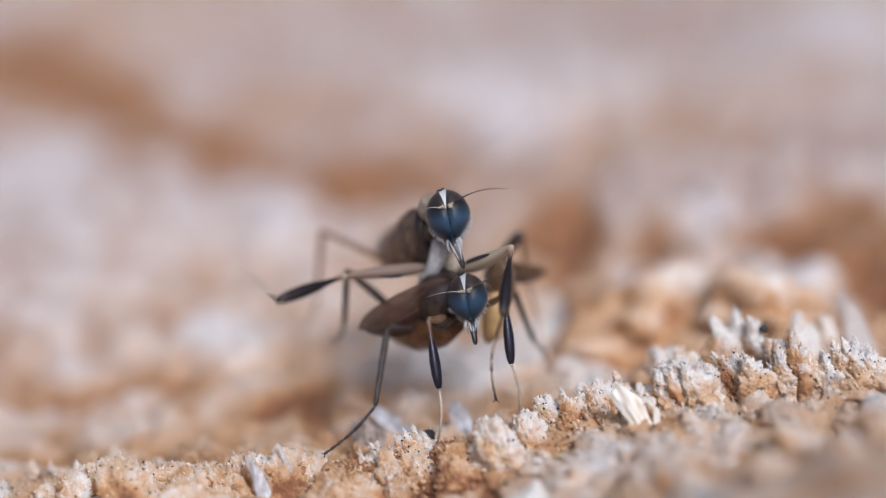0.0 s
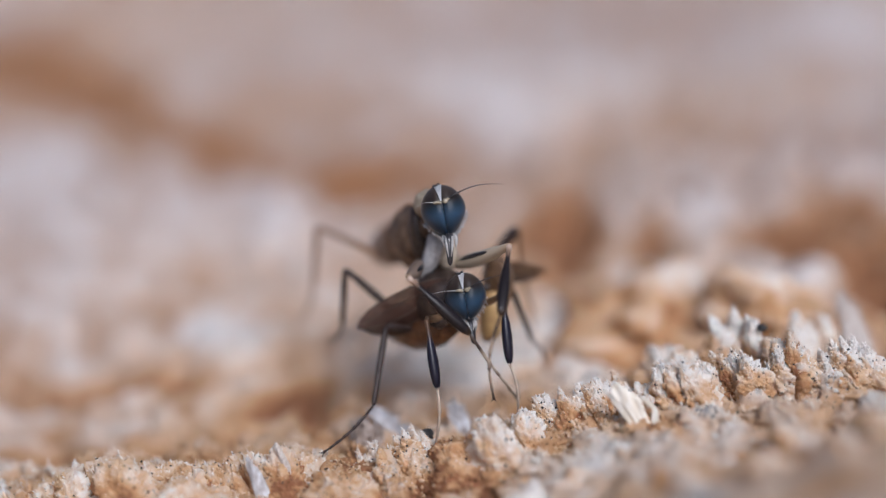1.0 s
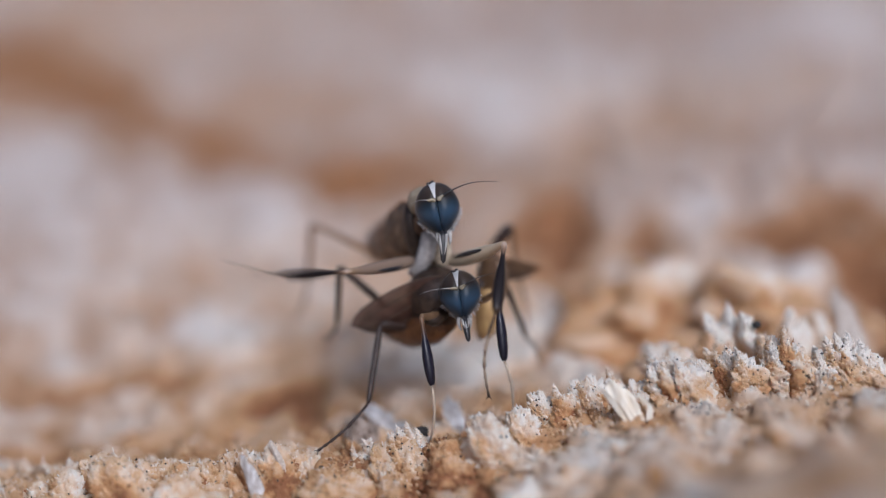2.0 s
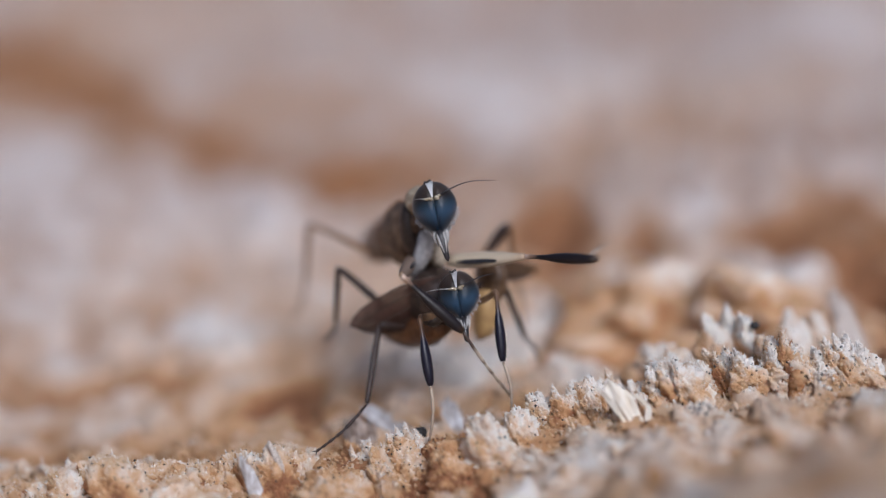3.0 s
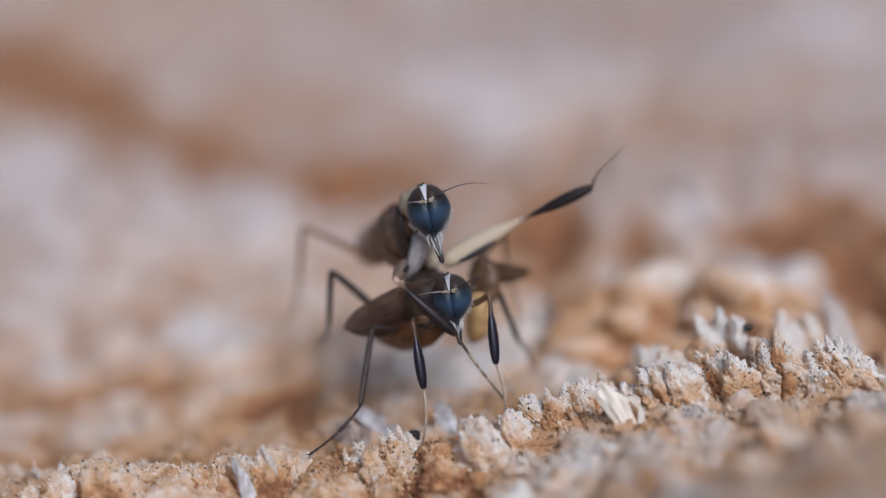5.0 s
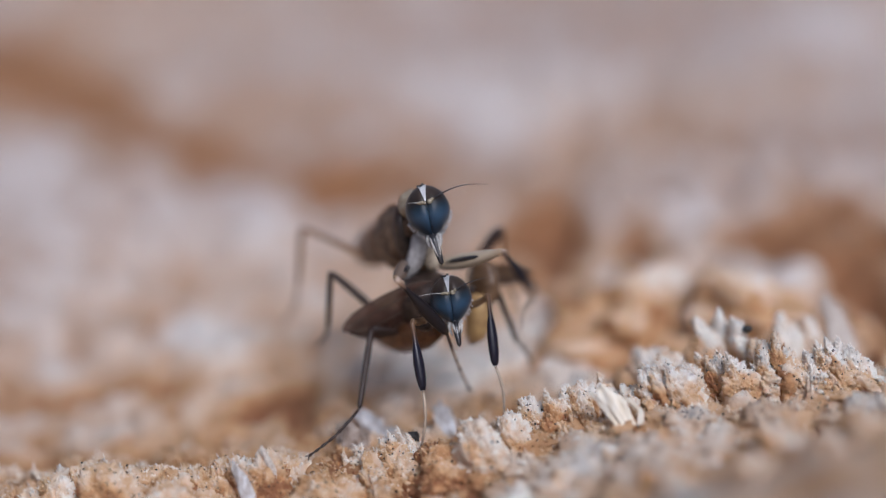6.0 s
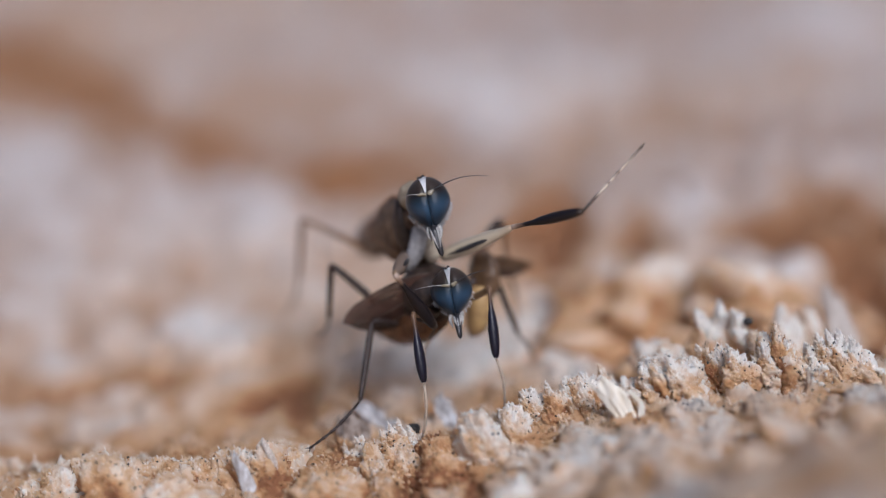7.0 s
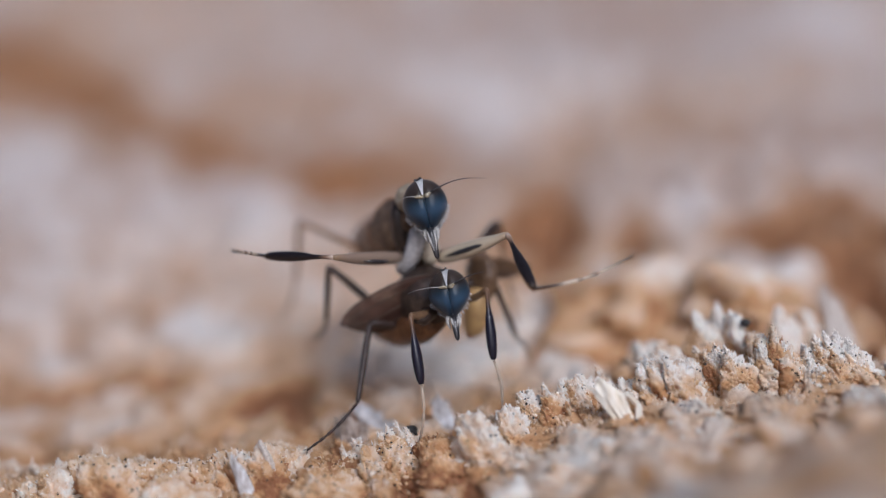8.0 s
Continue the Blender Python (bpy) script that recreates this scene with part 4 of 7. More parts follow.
def wood_tuft(x, y, top, wide, tall, seed, near=True, darker=0.0, bank=False):
    """A leaning fin of torn rotten wood: granular, honey-brown below, frosted white along its ragged top, with light on
    its right flank and shade at its foot painted in.
    """
    rng = random.Random(seed)
    around, levels = (80, 44) if near else (44, 24)
    bias = rng.gauss(0.02, 0.06) + darker
    lean = (rng.uniform(-0.75, -0.35) * min(tall, wide), rng.uniform(-0.05, 0.2) * tall)
    deep = wide * rng.uniform(0.8, 1.6)
    yaw = radians(rng.uniform(-40, 5))
    point = rng.uniform(0.40, 0.60) if bank else rng.uniform(0.85, 1.25) if wide < 0.5 else rng.uniform(0.62, 0.95)
    lump = 0.17 if bank else 0.30
    cy, sy = math.cos(yaw), math.sin(yaw)
    off = Vector((seed * 7.3, seed * 1.7, 0))
    foot = float(wood_height(np.array([x]), np.array([y]))[0][0])
    skirt = max(0.35, (top - tall - foot) / tall + 0.25)
    verts, faces, tint = [], [], []
    for j in range(levels + 1):
        h = j / levels * (1 + skirt) - skirt
        up = max(0.0, h)
        for i in range(around):
            a = 2 * math.pi * i / around
            d = Vector((math.cos(a) * cy - math.sin(a) * sy, math.cos(a) * sy + math.sin(a) * cy, 0))
            ring = max(0.0, 1 - up) ** point * (1.0 if h > 0 else 1 - 0.4 * h)
            e, g = math.cos(a) * wide / 2 * ring, math.sin(a) * deep / 2 * ring
            p = Vector((e * cy - g * sy, e * sy + g * cy, h * tall))
            n = Vector((d.x * ring, d.y * ring, 0.25 + up)).normalized()
            q = p + off
            low = noise.noise(q * 1.7 / wide)
            p = p + n * (wide * (lump * low + (lump * 0.9 if near else 0.40) * noise.noise(q * 3.8 / wide)) * (0.4 + 0.6 * ring))
            torn = abs(noise.noise(Vector((q.x * 5, q.y * 5, q.z * 1.6))))
            fine = abs(noise.noise(q * 13))
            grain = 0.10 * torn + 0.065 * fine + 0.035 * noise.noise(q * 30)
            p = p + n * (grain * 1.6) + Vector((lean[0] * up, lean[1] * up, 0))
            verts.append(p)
            # frosted top; paler right flank and browner foot are painted light and shade
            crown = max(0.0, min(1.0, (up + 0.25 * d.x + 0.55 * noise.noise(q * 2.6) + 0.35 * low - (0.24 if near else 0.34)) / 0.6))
            # raised grain is coloured paler, creases browner
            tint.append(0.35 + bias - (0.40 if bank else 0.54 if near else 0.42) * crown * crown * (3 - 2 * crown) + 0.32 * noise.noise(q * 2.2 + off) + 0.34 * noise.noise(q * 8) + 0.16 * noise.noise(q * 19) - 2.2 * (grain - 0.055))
    for j in range(levels):
        for i in range(around):
            k = (i + 1) % around
            faces.append((j * around + i, j * around + k, (j + 1) * around + k, (j + 1) * around + i))
    faces.append(tuple(levels * around + i for i in range(around)))
    me = bpy.data.meshes.new("wood_tuft")
    me.from_pydata([v * MM for v in verts], [], faces)
    me.polygons.foreach_set("use_smooth", [True] * len(me.polygons))
    me.attributes.new("stain_shade", "FLOAT", "POINT").data.foreach_set("value", [max(-0.22, v) for v in tint])
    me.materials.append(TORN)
    ob = new("wood_tuft", me)
    ob.matrix_basis = pose(x * MM - lean[0] * MM, y * MM, (top - tall) * MM)
    # blunt broken teeth along the top, grains all over
    points, sides, pale = [], [], []
    for m in range(int(500 + 1000 * min(1.0, wide)) if near else 220):
        tooth = m % 9 == 0
        j = int(levels * (0.40 + 0.59 * rng.random() ** 0.5 if tooth else 0.12 + 0.87 * rng.random()))
        i = rng.randrange(around)
        p = verts[j * around + i]
        a = 2 * math.pi * i / around + yaw
        n = Vector((0.4 * math.cos(a) - 0.35 + rng.gauss(0, 0.2), 0.4 * math.sin(a) + rng.gauss(0, 0.2), rng.uniform(0.6, 1.4))).normalized()
        if tooth:
            reach, w = 0.015 + 0.075 * rng.random() ** 2.6, rng.uniform(0.007, 0.016)
        else:
            reach = w = 0.006 + 0.019 * rng.random() ** 2.5
        side = n.orthogonal().normalized()
        other = n.cross(side)
        b = len(points)
        spin = rng.uniform(0, 1.57)
        for along, k in ((-w, 0.8), (reach * 0.5, 0.9)):
            points += [p + n * along + w * k * rng.uniform(0.7, 1.25) * (math.cos(spin + t) * side + math.sin(spin + t) * other) for t in (0, 1.57, 3.14, 4.71)]
        points.append(p + n * reach + side * rng.gauss(0, 0.3) * w)
        for k in range(4):
            sides.append((b + k, b + (k + 1) % 4, b + 4 + (k + 1) % 4, b + 4 + k))
            sides.append((b + 4 + k, b + 4 + (k + 1) % 4, b + 8))
        shade = max(-0.22, tint[j * around + i] + rng.gauss(-0.03, 0.15))
        pale += [shade] * 8 + [shade - 0.08]
    me = bpy.data.meshes.new("teeth")
    me.from_pydata([v * MM for v in points], [], sides)
    me.polygons.foreach_set("use_smooth", [True] * len(me.polygons))
    me.attributes.new("stain_shade", "FLOAT", "POINT").data.foreach_set("value", pale)
    me.materials.append(TORN_FIBRE)
    teeth = tagged(new("teeth", me), "bleached fibre teeth and grains", kind="stuff")
    teeth.parent = ob
    if near:
        points, sides = [], []
        for m in range(int(rng.randrange(30, 80) * min(1.0, wide + 0.15))):
            j = int(levels * (0.25 + 0.74 * rng.random() ** 0.7))
            p = verts[j * around + rng.randrange(around)]
            v, f = speck_shape(rng)
            sides += [[len(points) + k for k in face] for face in f]
            points += [p + Vector(c) for c in v]
        me = bpy.data.meshes.new("specks")
        me.from_pydata([v * MM for v in points], [], sides)
        me.materials.append(SPECK)
        tagged(new("specks", me), "black specks", kind="stuff").parent = ob
    return tagged(ob, "crumbling fin of rotten wood with a bleached ragged top", "wood tuft", "wood tufts")


# tufts on the crest: x, y, height of the top, width, height
CREST_TUFTS = (
    (5.32, -0.48, 1.38, 0.76, 0.94), (4.71, -0.55, 1.17, 0.62, 0.94), (3.66, -0.71, 1.04, 0.84, 0.84), (4.18, -0.45, 1.02, 0.54, 0.76), (6.36, -0.51, 1.29, 0.71, 0.71), (5.00, 0.46, 1.50, 0.55, 0.88),
    (3.18, -0.71, 0.75, 0.54, 0.54), (2.29, -0.67, 0.72, 0.63, 0.54), (1.53, -0.81, 0.62, 0.67, 0.54), (1.22, -1.09, 0.45, 0.62, 0.44), (-0.44, -1.00, -0.14, 0.90, 0.35), (0.68, -1.47, 0.57, 0.96, 0.79),
    (5.90, -0.39, 1.02, 0.54, 0.63), (5.30, -0.01, 1.21, 0.50, 0.82), (3.87, 0.22, 0.95, 0.74, 0.74), (4.45, 0.62, 1.33, 0.65, 0.84), (4.82, 0.77, 1.47, 0.51, 0.84), (3.53, 0.86, 0.83, 1.04, 0.57),
    (3.53, -0.31, 0.96, 0.54, 0.54), (5.95, 1.10, 1.20, 0.76, 1.04), (6.47, 1.69, 1.06, 0.68, 1.16), (3.97, -0.42, 0.94, 0.54, 0.72), (2.76, -0.46, 0.73, 0.63, 0.54))
# the sawtooth of small fins along the crest
CREST_FINS = (
    (-0.76, -0.88, -0.08, 0.30, 0.39), (-0.62, -0.88, 0.04, 0.34, 0.44), (-0.47, -0.88, 0.11, 0.36, 0.47), (-0.32, -0.88, 0.02, 0.32, 0.42), (-1.09, -0.88, -0.18, 0.34, 0.44), (-1.34, -0.88, -0.27, 0.36, 0.47), (0.89, -0.88, 0.25, 0.40, 0.52), (1.29, -0.88, 0.35, 0.36, 0.47),
    (2.41, -0.61, 0.90, 0.42, 0.54), (2.72, -0.49, 0.89, 0.36, 0.46), (3.30, -0.85, 1.15, 0.42, 0.54), (3.54, -0.79, 1.18, 0.36, 0.46), (3.71, -0.90, 1.34, 0.44, 0.57), 
    (4.09, -0.41, 1.11, 0.36, 0.46), (4.28, -0.36, 1.24, 0.46, 0.59), (4.43, -0.52, 1.20, 0.36, 0.46), (4.59, -0.50, 1.26, 0.38, 0.49), (4.70, -0.76, 1.42, 0.44, 0.57), 
    (5.27, -0.70, 1.37, 0.38, 0.49), (5.45, -0.67, 1.60, 0.48, 0.62), (5.61, -0.71, 1.46, 0.38, 0.49), (5.97, -0.65, 1.41, 0.44, 0.57),
    (6.12, -0.63, 1.51, 0.38, 0.49), (6.26, -0.65, 1.57, 0.48, 0.62), (6.50, -0.46, 1.44, 0.44, 0.57), (6.66, -0.69, 1.43, 0.44, 0.57), (2.16, -0.57, 0.72, 0.40, 0.51),
    (1.85, -0.82, 0.70, 0.38, 0.49), (1.62, -0.68, 0.55, 0.36, 0.46))
VALLEY_TUFTS = (
    (-6.26, -0.90, -0.88, 1.13, 0.45), (-5.82, -1.07, -0.57, 0.99, 0.45), (-5.46, -1.13, -0.44, 1.06, 0.50), (-5.03, -1.49, -0.16, 1.13, 0.50), (-4.71, -1.20, -0.37, 0.99, 0.45), (-4.37, -1.21, -0.39, 1.13, 0.50),
    (-3.95, -1.16, -0.44, 1.20, 0.50), (-3.60, -1.26, -0.40, 0.85, 0.45), (-3.29, -1.16, -0.35, 0.85, 0.50), (-2.98, -1.24, -0.13, 0.78, 0.60), (-2.63, -1.39, -0.03, 0.63, 0.60), (-2.43, -0.99, -0.28, 0.99, 0.60),
    (-2.07, -0.99, -0.38, 1.13, 0.55), (-1.74, -0.90, -0.62, 1.06, 0.50), (-1.41, -1.14, -0.63, 1.13, 0.45), (-1.08, -1.22, -0.47, 1.34, 0.45), (-0.85, -1.25, -0.20, 0.85, 0.50),
    (-4.06, -1.73, -0.41, 1.05, 0.35), (-1.69, -1.78, -0.26, 1.13, 0.35), (0.14, -1.37, 0.01, 0.97, 0.35))
BACK_TUFTS = ((3.74, 4.11, 0.73, 2.00, 0.53), (5.61, 3.02, 1.24, 1.61, 0.50))
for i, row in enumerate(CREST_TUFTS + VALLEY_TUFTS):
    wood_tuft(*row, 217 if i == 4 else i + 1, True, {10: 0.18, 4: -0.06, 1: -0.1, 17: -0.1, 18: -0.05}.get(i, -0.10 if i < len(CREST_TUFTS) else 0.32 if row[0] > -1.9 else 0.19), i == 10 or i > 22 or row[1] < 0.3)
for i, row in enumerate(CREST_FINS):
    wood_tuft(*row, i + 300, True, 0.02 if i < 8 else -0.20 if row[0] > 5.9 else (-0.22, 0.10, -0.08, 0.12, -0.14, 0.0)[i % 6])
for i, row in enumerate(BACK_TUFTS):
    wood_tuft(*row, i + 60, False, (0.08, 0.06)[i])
# smaller tufts strewn before and behind the crest
strew = random.Random(12)
for i in range(47):
    ahead = i < 40
    x = strew.uniform(-7.5, 8.0) if ahead else strew.uniform(2.5, 9.0)
    y = strew.uniform(-4.8, -2.3) if ahead else strew.uniform(0.6, 5.5)
    wide = strew.uniform(0.35, 0.85)
    tall = wide * (strew.uniform(0.3, 0.6) if ahead else strew.uniform(0.5, 0.85))
    floor_z = float(wood_height(np.array([x]), np.array([y]))[0][0])
    if not (abs(x - 0.3) < 2.4 and y > -0.5 and y < 3.5):
        wood_tuft(x, y, floor_z + tall * strew.uniform(0.35, 0.65), wide, tall, i + 100, False, strew.gauss(-0.04 if ahead else 0.10, 0.12))
loose_piece("wood_splinter", SPLINTER, (3.20, -1.518, 0.323), splinter_shape(1.02, 0.22, 0.20, (-0.62, 0.10), 2, 2, 1.25, 0.02), "pale cream splinter standing torn on rotten wood", "splinter")
loose_piece("wood_splinter", SPLINTER, (3.290, -1.505, 0.799), splinter_shape(0.30, 0.10, 0.08, (-0.30, 0.0), 3, 1), "short cream splinter leaning on rotten wood", "splinter")
loose_piece("wood_splinter", CRUST, (-2.413, -1.450, -0.204), splinter_shape(0.50, 0.13, 0.07, (-0.22, 0.0), 4, 1), "slim bleached splinter standing on rotten wood", "splinter")
loose_piece("wood_splinter", CRUST, (7.225, 1.876, 0.438), splinter_shape(1.05, 0.48, 0.40, (-0.34, 0.1), 5, 2), "tall bleached splinter standing on rotten wood", "splinter")
loose_piece("wood_flake", FLAKE, (-0.460, 0.420, -0.729), splinter_shape(0.62, 0.50, 0.30, (-0.78, 0.30), 6, 3, -0.2, 0.05), "blue-grey flake of wood lying beside a fly", "flake")
loose_piece("wood_flake", FLAKE, (-2.762, -1.720, -0.572), splinter_shape(0.72, 0.24, 0.16, (-0.26, 0.1), 7, 1), "blue-grey flake of wood on a rotten crest", "flake")
loose_piece("wood_flake", DRY_FLAKE, (-1.117, -0.200, -0.642), splinter_shape(0.62, 0.55, 0.40, (-0.15, 0.3), 9, 3, -0.45, 0.10), "grey-brown crumbling flake of wood beside a fly", "flake")
loose_piece("wood_flake", DRY_FLAKE, (-1.251, 0.013, -0.587), splinter_shape(0.45, 0.5, 0.4, (-0.1, 0.2), 12, 3, -0.35, 0.12), "short grey-brown flake of wood beside a fly", "flake")
loose_piece("wood_flake", FLAKE, (0.320, 0.315, -0.342), splinter_shape(0.45, 0.36, 0.25, (-0.15, 0.15), 8, 2, -0.35, 0.10), "small pale grey flake of wood beneath a fly", "flake")
# the third lump stands in for the dark shade of a gap by a foot
for i, (spot, size) in enumerate((((5.217, 0.262, 1.413), 0.075), ((4.964, -0.632, 1.149), 0.03), ((-0.235, -0.689, -0.031), 0.11), ((5.417, -0.873, 0.781), 0.055), ((4.153, -0.827, 0.760), 0.03))):
    loose_piece("dark_lump", SPECK, spot, crumb_shape((size, size * 0.8, size * 0.7), i + 20, 0), "glossy black lump on bleached wood, used for grains and a shaded gap", "grain")["group"] = "dark grains"
upper, (LEG_A, LEG_B), SNOUT = upper_fly()
lower = lower_fly()


def motions():
    walk(upper, [
        (0, pose(*[v * MM for v in (-0.224, 1.035, 2.221)])),
        (0.5, pose(*[v * MM for v in (-0.251, 1.056, 2.280)])),
        (1, pose(*[v * MM for v in (-0.269, 1.056, 2.280)])),
        (1.5, pose(*[v * MM for v in (-0.269, 1.053, 2.272)])),
        (3, pose(*[v * MM for v in (-0.296, 1.066, 2.305)])),
        (3.5, pose(*[v * MM for v in (-0.282, 1.064, 2.301)])),
        (4, pose(*[v * MM for v in (-0.282, 1.066, 2.305)])),
        (4.5, pose(*[v * MM for v in (-0.282, 1.066, 2.305)])),
        (6, pose(*[v * MM for v in (-0.282, 1.069, 2.314)])),
        (6.5, pose(*[v * MM for v in (-0.291, 1.072, 2.322)])),
        (7, pose(*[v * MM for v in (-0.291, 1.072, 2.322)])),
        (7.5, pose(*[v * MM for v in (-0.296, 1.072, 2.322)])),
        (8, pose(*[v * MM for v in (-0.296, 1.069, 2.314)])),
    ])
    walk(SNOUT, [
        (0, limb(0.395, -0.882, 0.733, -27.8, -20.9, 5.2)),
        (0.5, limb(0.395, -0.882, 0.733, -27.1, -17.2, 4.2)),
        (0.8, limb(0.395, -0.882, 0.733, -26.8, -9.0, 2.2)),
        (1, limb(0.395, -0.882, 0.733, -26.6, -2.2, 0.5)),
        (1.3, limb(0.395, -0.882, 0.733, -26.5, 6.4, -1.5)),
        (1.7, limb(0.395, -0.882, 0.733, -26.5, 4.3, -1.0)),
        (2.8, limb(0.395, -0.882, 0.733, -26.8, -13.4, 3.2)),
        (3.5, limb(0.395, -0.882, 0.733, -26.8, -16.6, 4.0)),
        (7, limb(0.395, -0.882, 0.733, -27.0, -16.9, 4.1)),
        (8, limb(0.395, -0.882, 0.733, -26.8, -13.4, 3.2)),
    ])
    walk(LEG_A["femur"], [
        (0, limb(-0.072, -0.247, 0.053, -99.9, 61.6, -70.7)), (0.033, limb(-0.072, -0.247, 0.053, -97.4, 49.5, -55.4)), (0.067, limb(-0.072, -0.247, 0.053, -95.8, 37.4, -41.1)), (0.1, limb(-0.072, -0.247, 0.053, -94.7, 25.3, -27.4)),
        (0.133, limb(-0.072, -0.247, 0.053, -97.8, 20.7, -23.6)), (0.167, limb(-0.072, -0.247, 0.053, -100.6, 16.0, -19.2)), (0.2, limb(-0.072, -0.247, 0.053, -103.4, 11.3, -14.2)), (0.233, limb(-0.072, -0.247, 0.053, -103.4, 9.7, -12.3)),
        (0.267, limb(-0.072, -0.247, 0.053, -103.4, 8.1, -10.3)), (0.3, limb(-0.072, -0.247, 0.053, -103.4, 6.5, -8.3)), (0.4, limb(-0.072, -0.247, 0.053, -102.7, 6.1, -7.6)), (0.5, limb(-0.072, -0.247, 0.053, -102.6, 7.1, -8.8)),
        (0.6, limb(-0.072, -0.247, 0.053, -101.7, 7.7, -9.4)), (1, limb(-0.072, -0.247, 0.053, -101.7, 7.1, -8.7)), (1.7, limb(-0.072, -0.247, 0.053, -101.9, 7.0, -8.6)), (1.9, limb(-0.072, -0.247, 0.053, -101.7, 6.8, -8.4)),
        (1.933, limb(-0.072, -0.247, 0.053, -101.5, 19.6, -23.9)), (1.967, limb(-0.072, -0.247, 0.053, -101.3, 32.3, -38.9)), (2, limb(-0.072, -0.247, 0.053, -101.0, 45.1, -53.5)), (2.033, limb(-0.072, -0.247, 0.053, -91.9, 53.8, -55.3)),
        (2.067, limb(-0.072, -0.247, 0.053, -78.3, 61.4, -51.6)), (2.1, limb(-0.072, -0.247, 0.053, -57.5, 67.0, -39.9)), (2.2, limb(-0.072, -0.247, 0.053, -27.7, 59.2, -16.0)), (2.233, limb(-0.072, -0.247, 0.053, -39.4, 53.7, -20.6)),
        (2.267, limb(-0.072, -0.247, 0.053, -48.3, 47.3, -22.2)), (2.3, limb(-0.072, -0.247, 0.053, -55.1, 40.3, -21.7)), (2.333, limb(-0.072, -0.247, 0.053, -73.0, 31.6, -23.6)), (2.367, limb(-0.072, -0.247, 0.053, -87.5, 20.8, -20.0)),
        (2.4, limb(-0.072, -0.247, 0.053, -100.0, 9.0, -10.7)), (2.5, limb(-0.072, -0.247, 0.053, -101.1, 6.4, -7.8)), (2.8, limb(-0.072, -0.247, 0.053, -100.5, 7.1, -8.5)), (2.9, limb(-0.072, -0.247, 0.053, -100.7, 6.1, -7.4)),
        (3, limb(-0.072, -0.247, 0.053, -100.6, 6.0, -7.3)), (3.2, limb(-0.072, -0.247, 0.053, -100.7, 6.2, -7.5)), (3.233, limb(-0.072, -0.247, 0.053, -100.6, 18.8, -22.6)), (3.267, limb(-0.072, -0.247, 0.053, -100.6, 31.4, -37.4)),
        (3.3, limb(-0.072, -0.247, 0.053, -100.5, 44.0, -51.9)), (3.333, limb(-0.072, -0.247, 0.053, -92.4, 50.3, -52.2)), (3.367, limb(-0.072, -0.247, 0.053, -82.1, 55.9, -49.6)), (3.4, limb(-0.072, -0.247, 0.053, -68.7, 60.4, -43.4)),
        (3.5, limb(-0.072, -0.247, 0.053, -57.9, 49.8, -28.8)), (3.6, limb(-0.072, -0.247, 0.053, -60.5, 35.1, -20.9)), (3.633, limb(-0.072, -0.247, 0.053, -75.6, 26.8, -20.9)), (3.667, limb(-0.072, -0.247, 0.053, -88.4, 17.2, -16.7)),
        (3.7, limb(-0.072, -0.247, 0.053, -100.0, 6.8, -8.1)), (3.8, limb(-0.072, -0.247, 0.053, -100.7, 6.6, -7.9)), (4.1, limb(-0.072, -0.247, 0.053, -100.6, 6.6, -7.9)), (4.2, limb(-0.072, -0.247, 0.053, -100.5, 5.2, -6.3)),
        (4.233, limb(-0.072, -0.247, 0.053, -95.9, 25.7, -28.4)), (4.267, limb(-0.072, -0.247, 0.053, -89.4, 46.0, -45.5)), (4.3, limb(-0.072, -0.247, 0.053, -75.2, 65.4, -52.6)), (4.4, limb(-0.072, -0.247, 0.053, -59.8, 53.5, -32.3)),
        (4.5, limb(-0.072, -0.247, 0.053, -52.3, 43.5, -22.2)), (4.533, limb(-0.072, -0.247, 0.053, -66.8, 33.5, -22.4)), (4.567, limb(-0.072, -0.247, 0.053, -78.1, 22.2, -18.1)), (4.6, limb(-0.072, -0.247, 0.053, -87.6, 10.3, -9.9)),
        (4.633, limb(-0.072, -0.247, 0.053, -92.1, 8.6, -8.9)), (4.667, limb(-0.072, -0.247, 0.053, -96.6, 6.9, -7.7)), (4.7, limb(-0.072, -0.247, 0.053, -101.0, 5.1, -6.2)), (4.8, limb(-0.072, -0.247, 0.053, -100.5, 6.6, -7.9)),
        (5.2, limb(-0.072, -0.247, 0.053, -100.4, 6.6, -7.9)), (5.233, limb(-0.072, -0.247, 0.053, -101.2, 18.3, -22.2)), (5.267, limb(-0.072, -0.247, 0.053, -102.0, 30.1, -36.8)), (5.3, limb(-0.072, -0.247, 0.053, -103.1, 41.9, -51.5)),
        (5.333, limb(-0.072, -0.247, 0.053, -95.1, 46.5, -50.3)), (5.367, limb(-0.072, -0.247, 0.053, -85.7, 50.5, -47.2)), (5.4, limb(-0.072, -0.247, 0.053, -74.7, 53.6, -42.1)), (5.5, limb(-0.072, -0.247, 0.053, -65.1, 37.6, -24.5)),
        (5.533, limb(-0.072, -0.247, 0.053, -77.9, 28.9, -23.6)), (5.567, limb(-0.072, -0.247, 0.053, -88.6, 19.3, -18.8)), (5.6, limb(-0.072, -0.247, 0.053, -98.0, 9.1, -10.5)), (5.633, limb(-0.072, -0.247, 0.053, -98.8, 8.3, -9.7)),
        (5.667, limb(-0.072, -0.247, 0.053, -99.6, 7.4, -8.8)), (5.7, limb(-0.072, -0.247, 0.053, -100.3, 6.6, -7.9)), (5.9, limb(-0.072, -0.247, 0.053, -100.3, 6.6, -7.9)), (6, limb(-0.072, -0.247, 0.053, -101.4, 5.1, -6.3)),
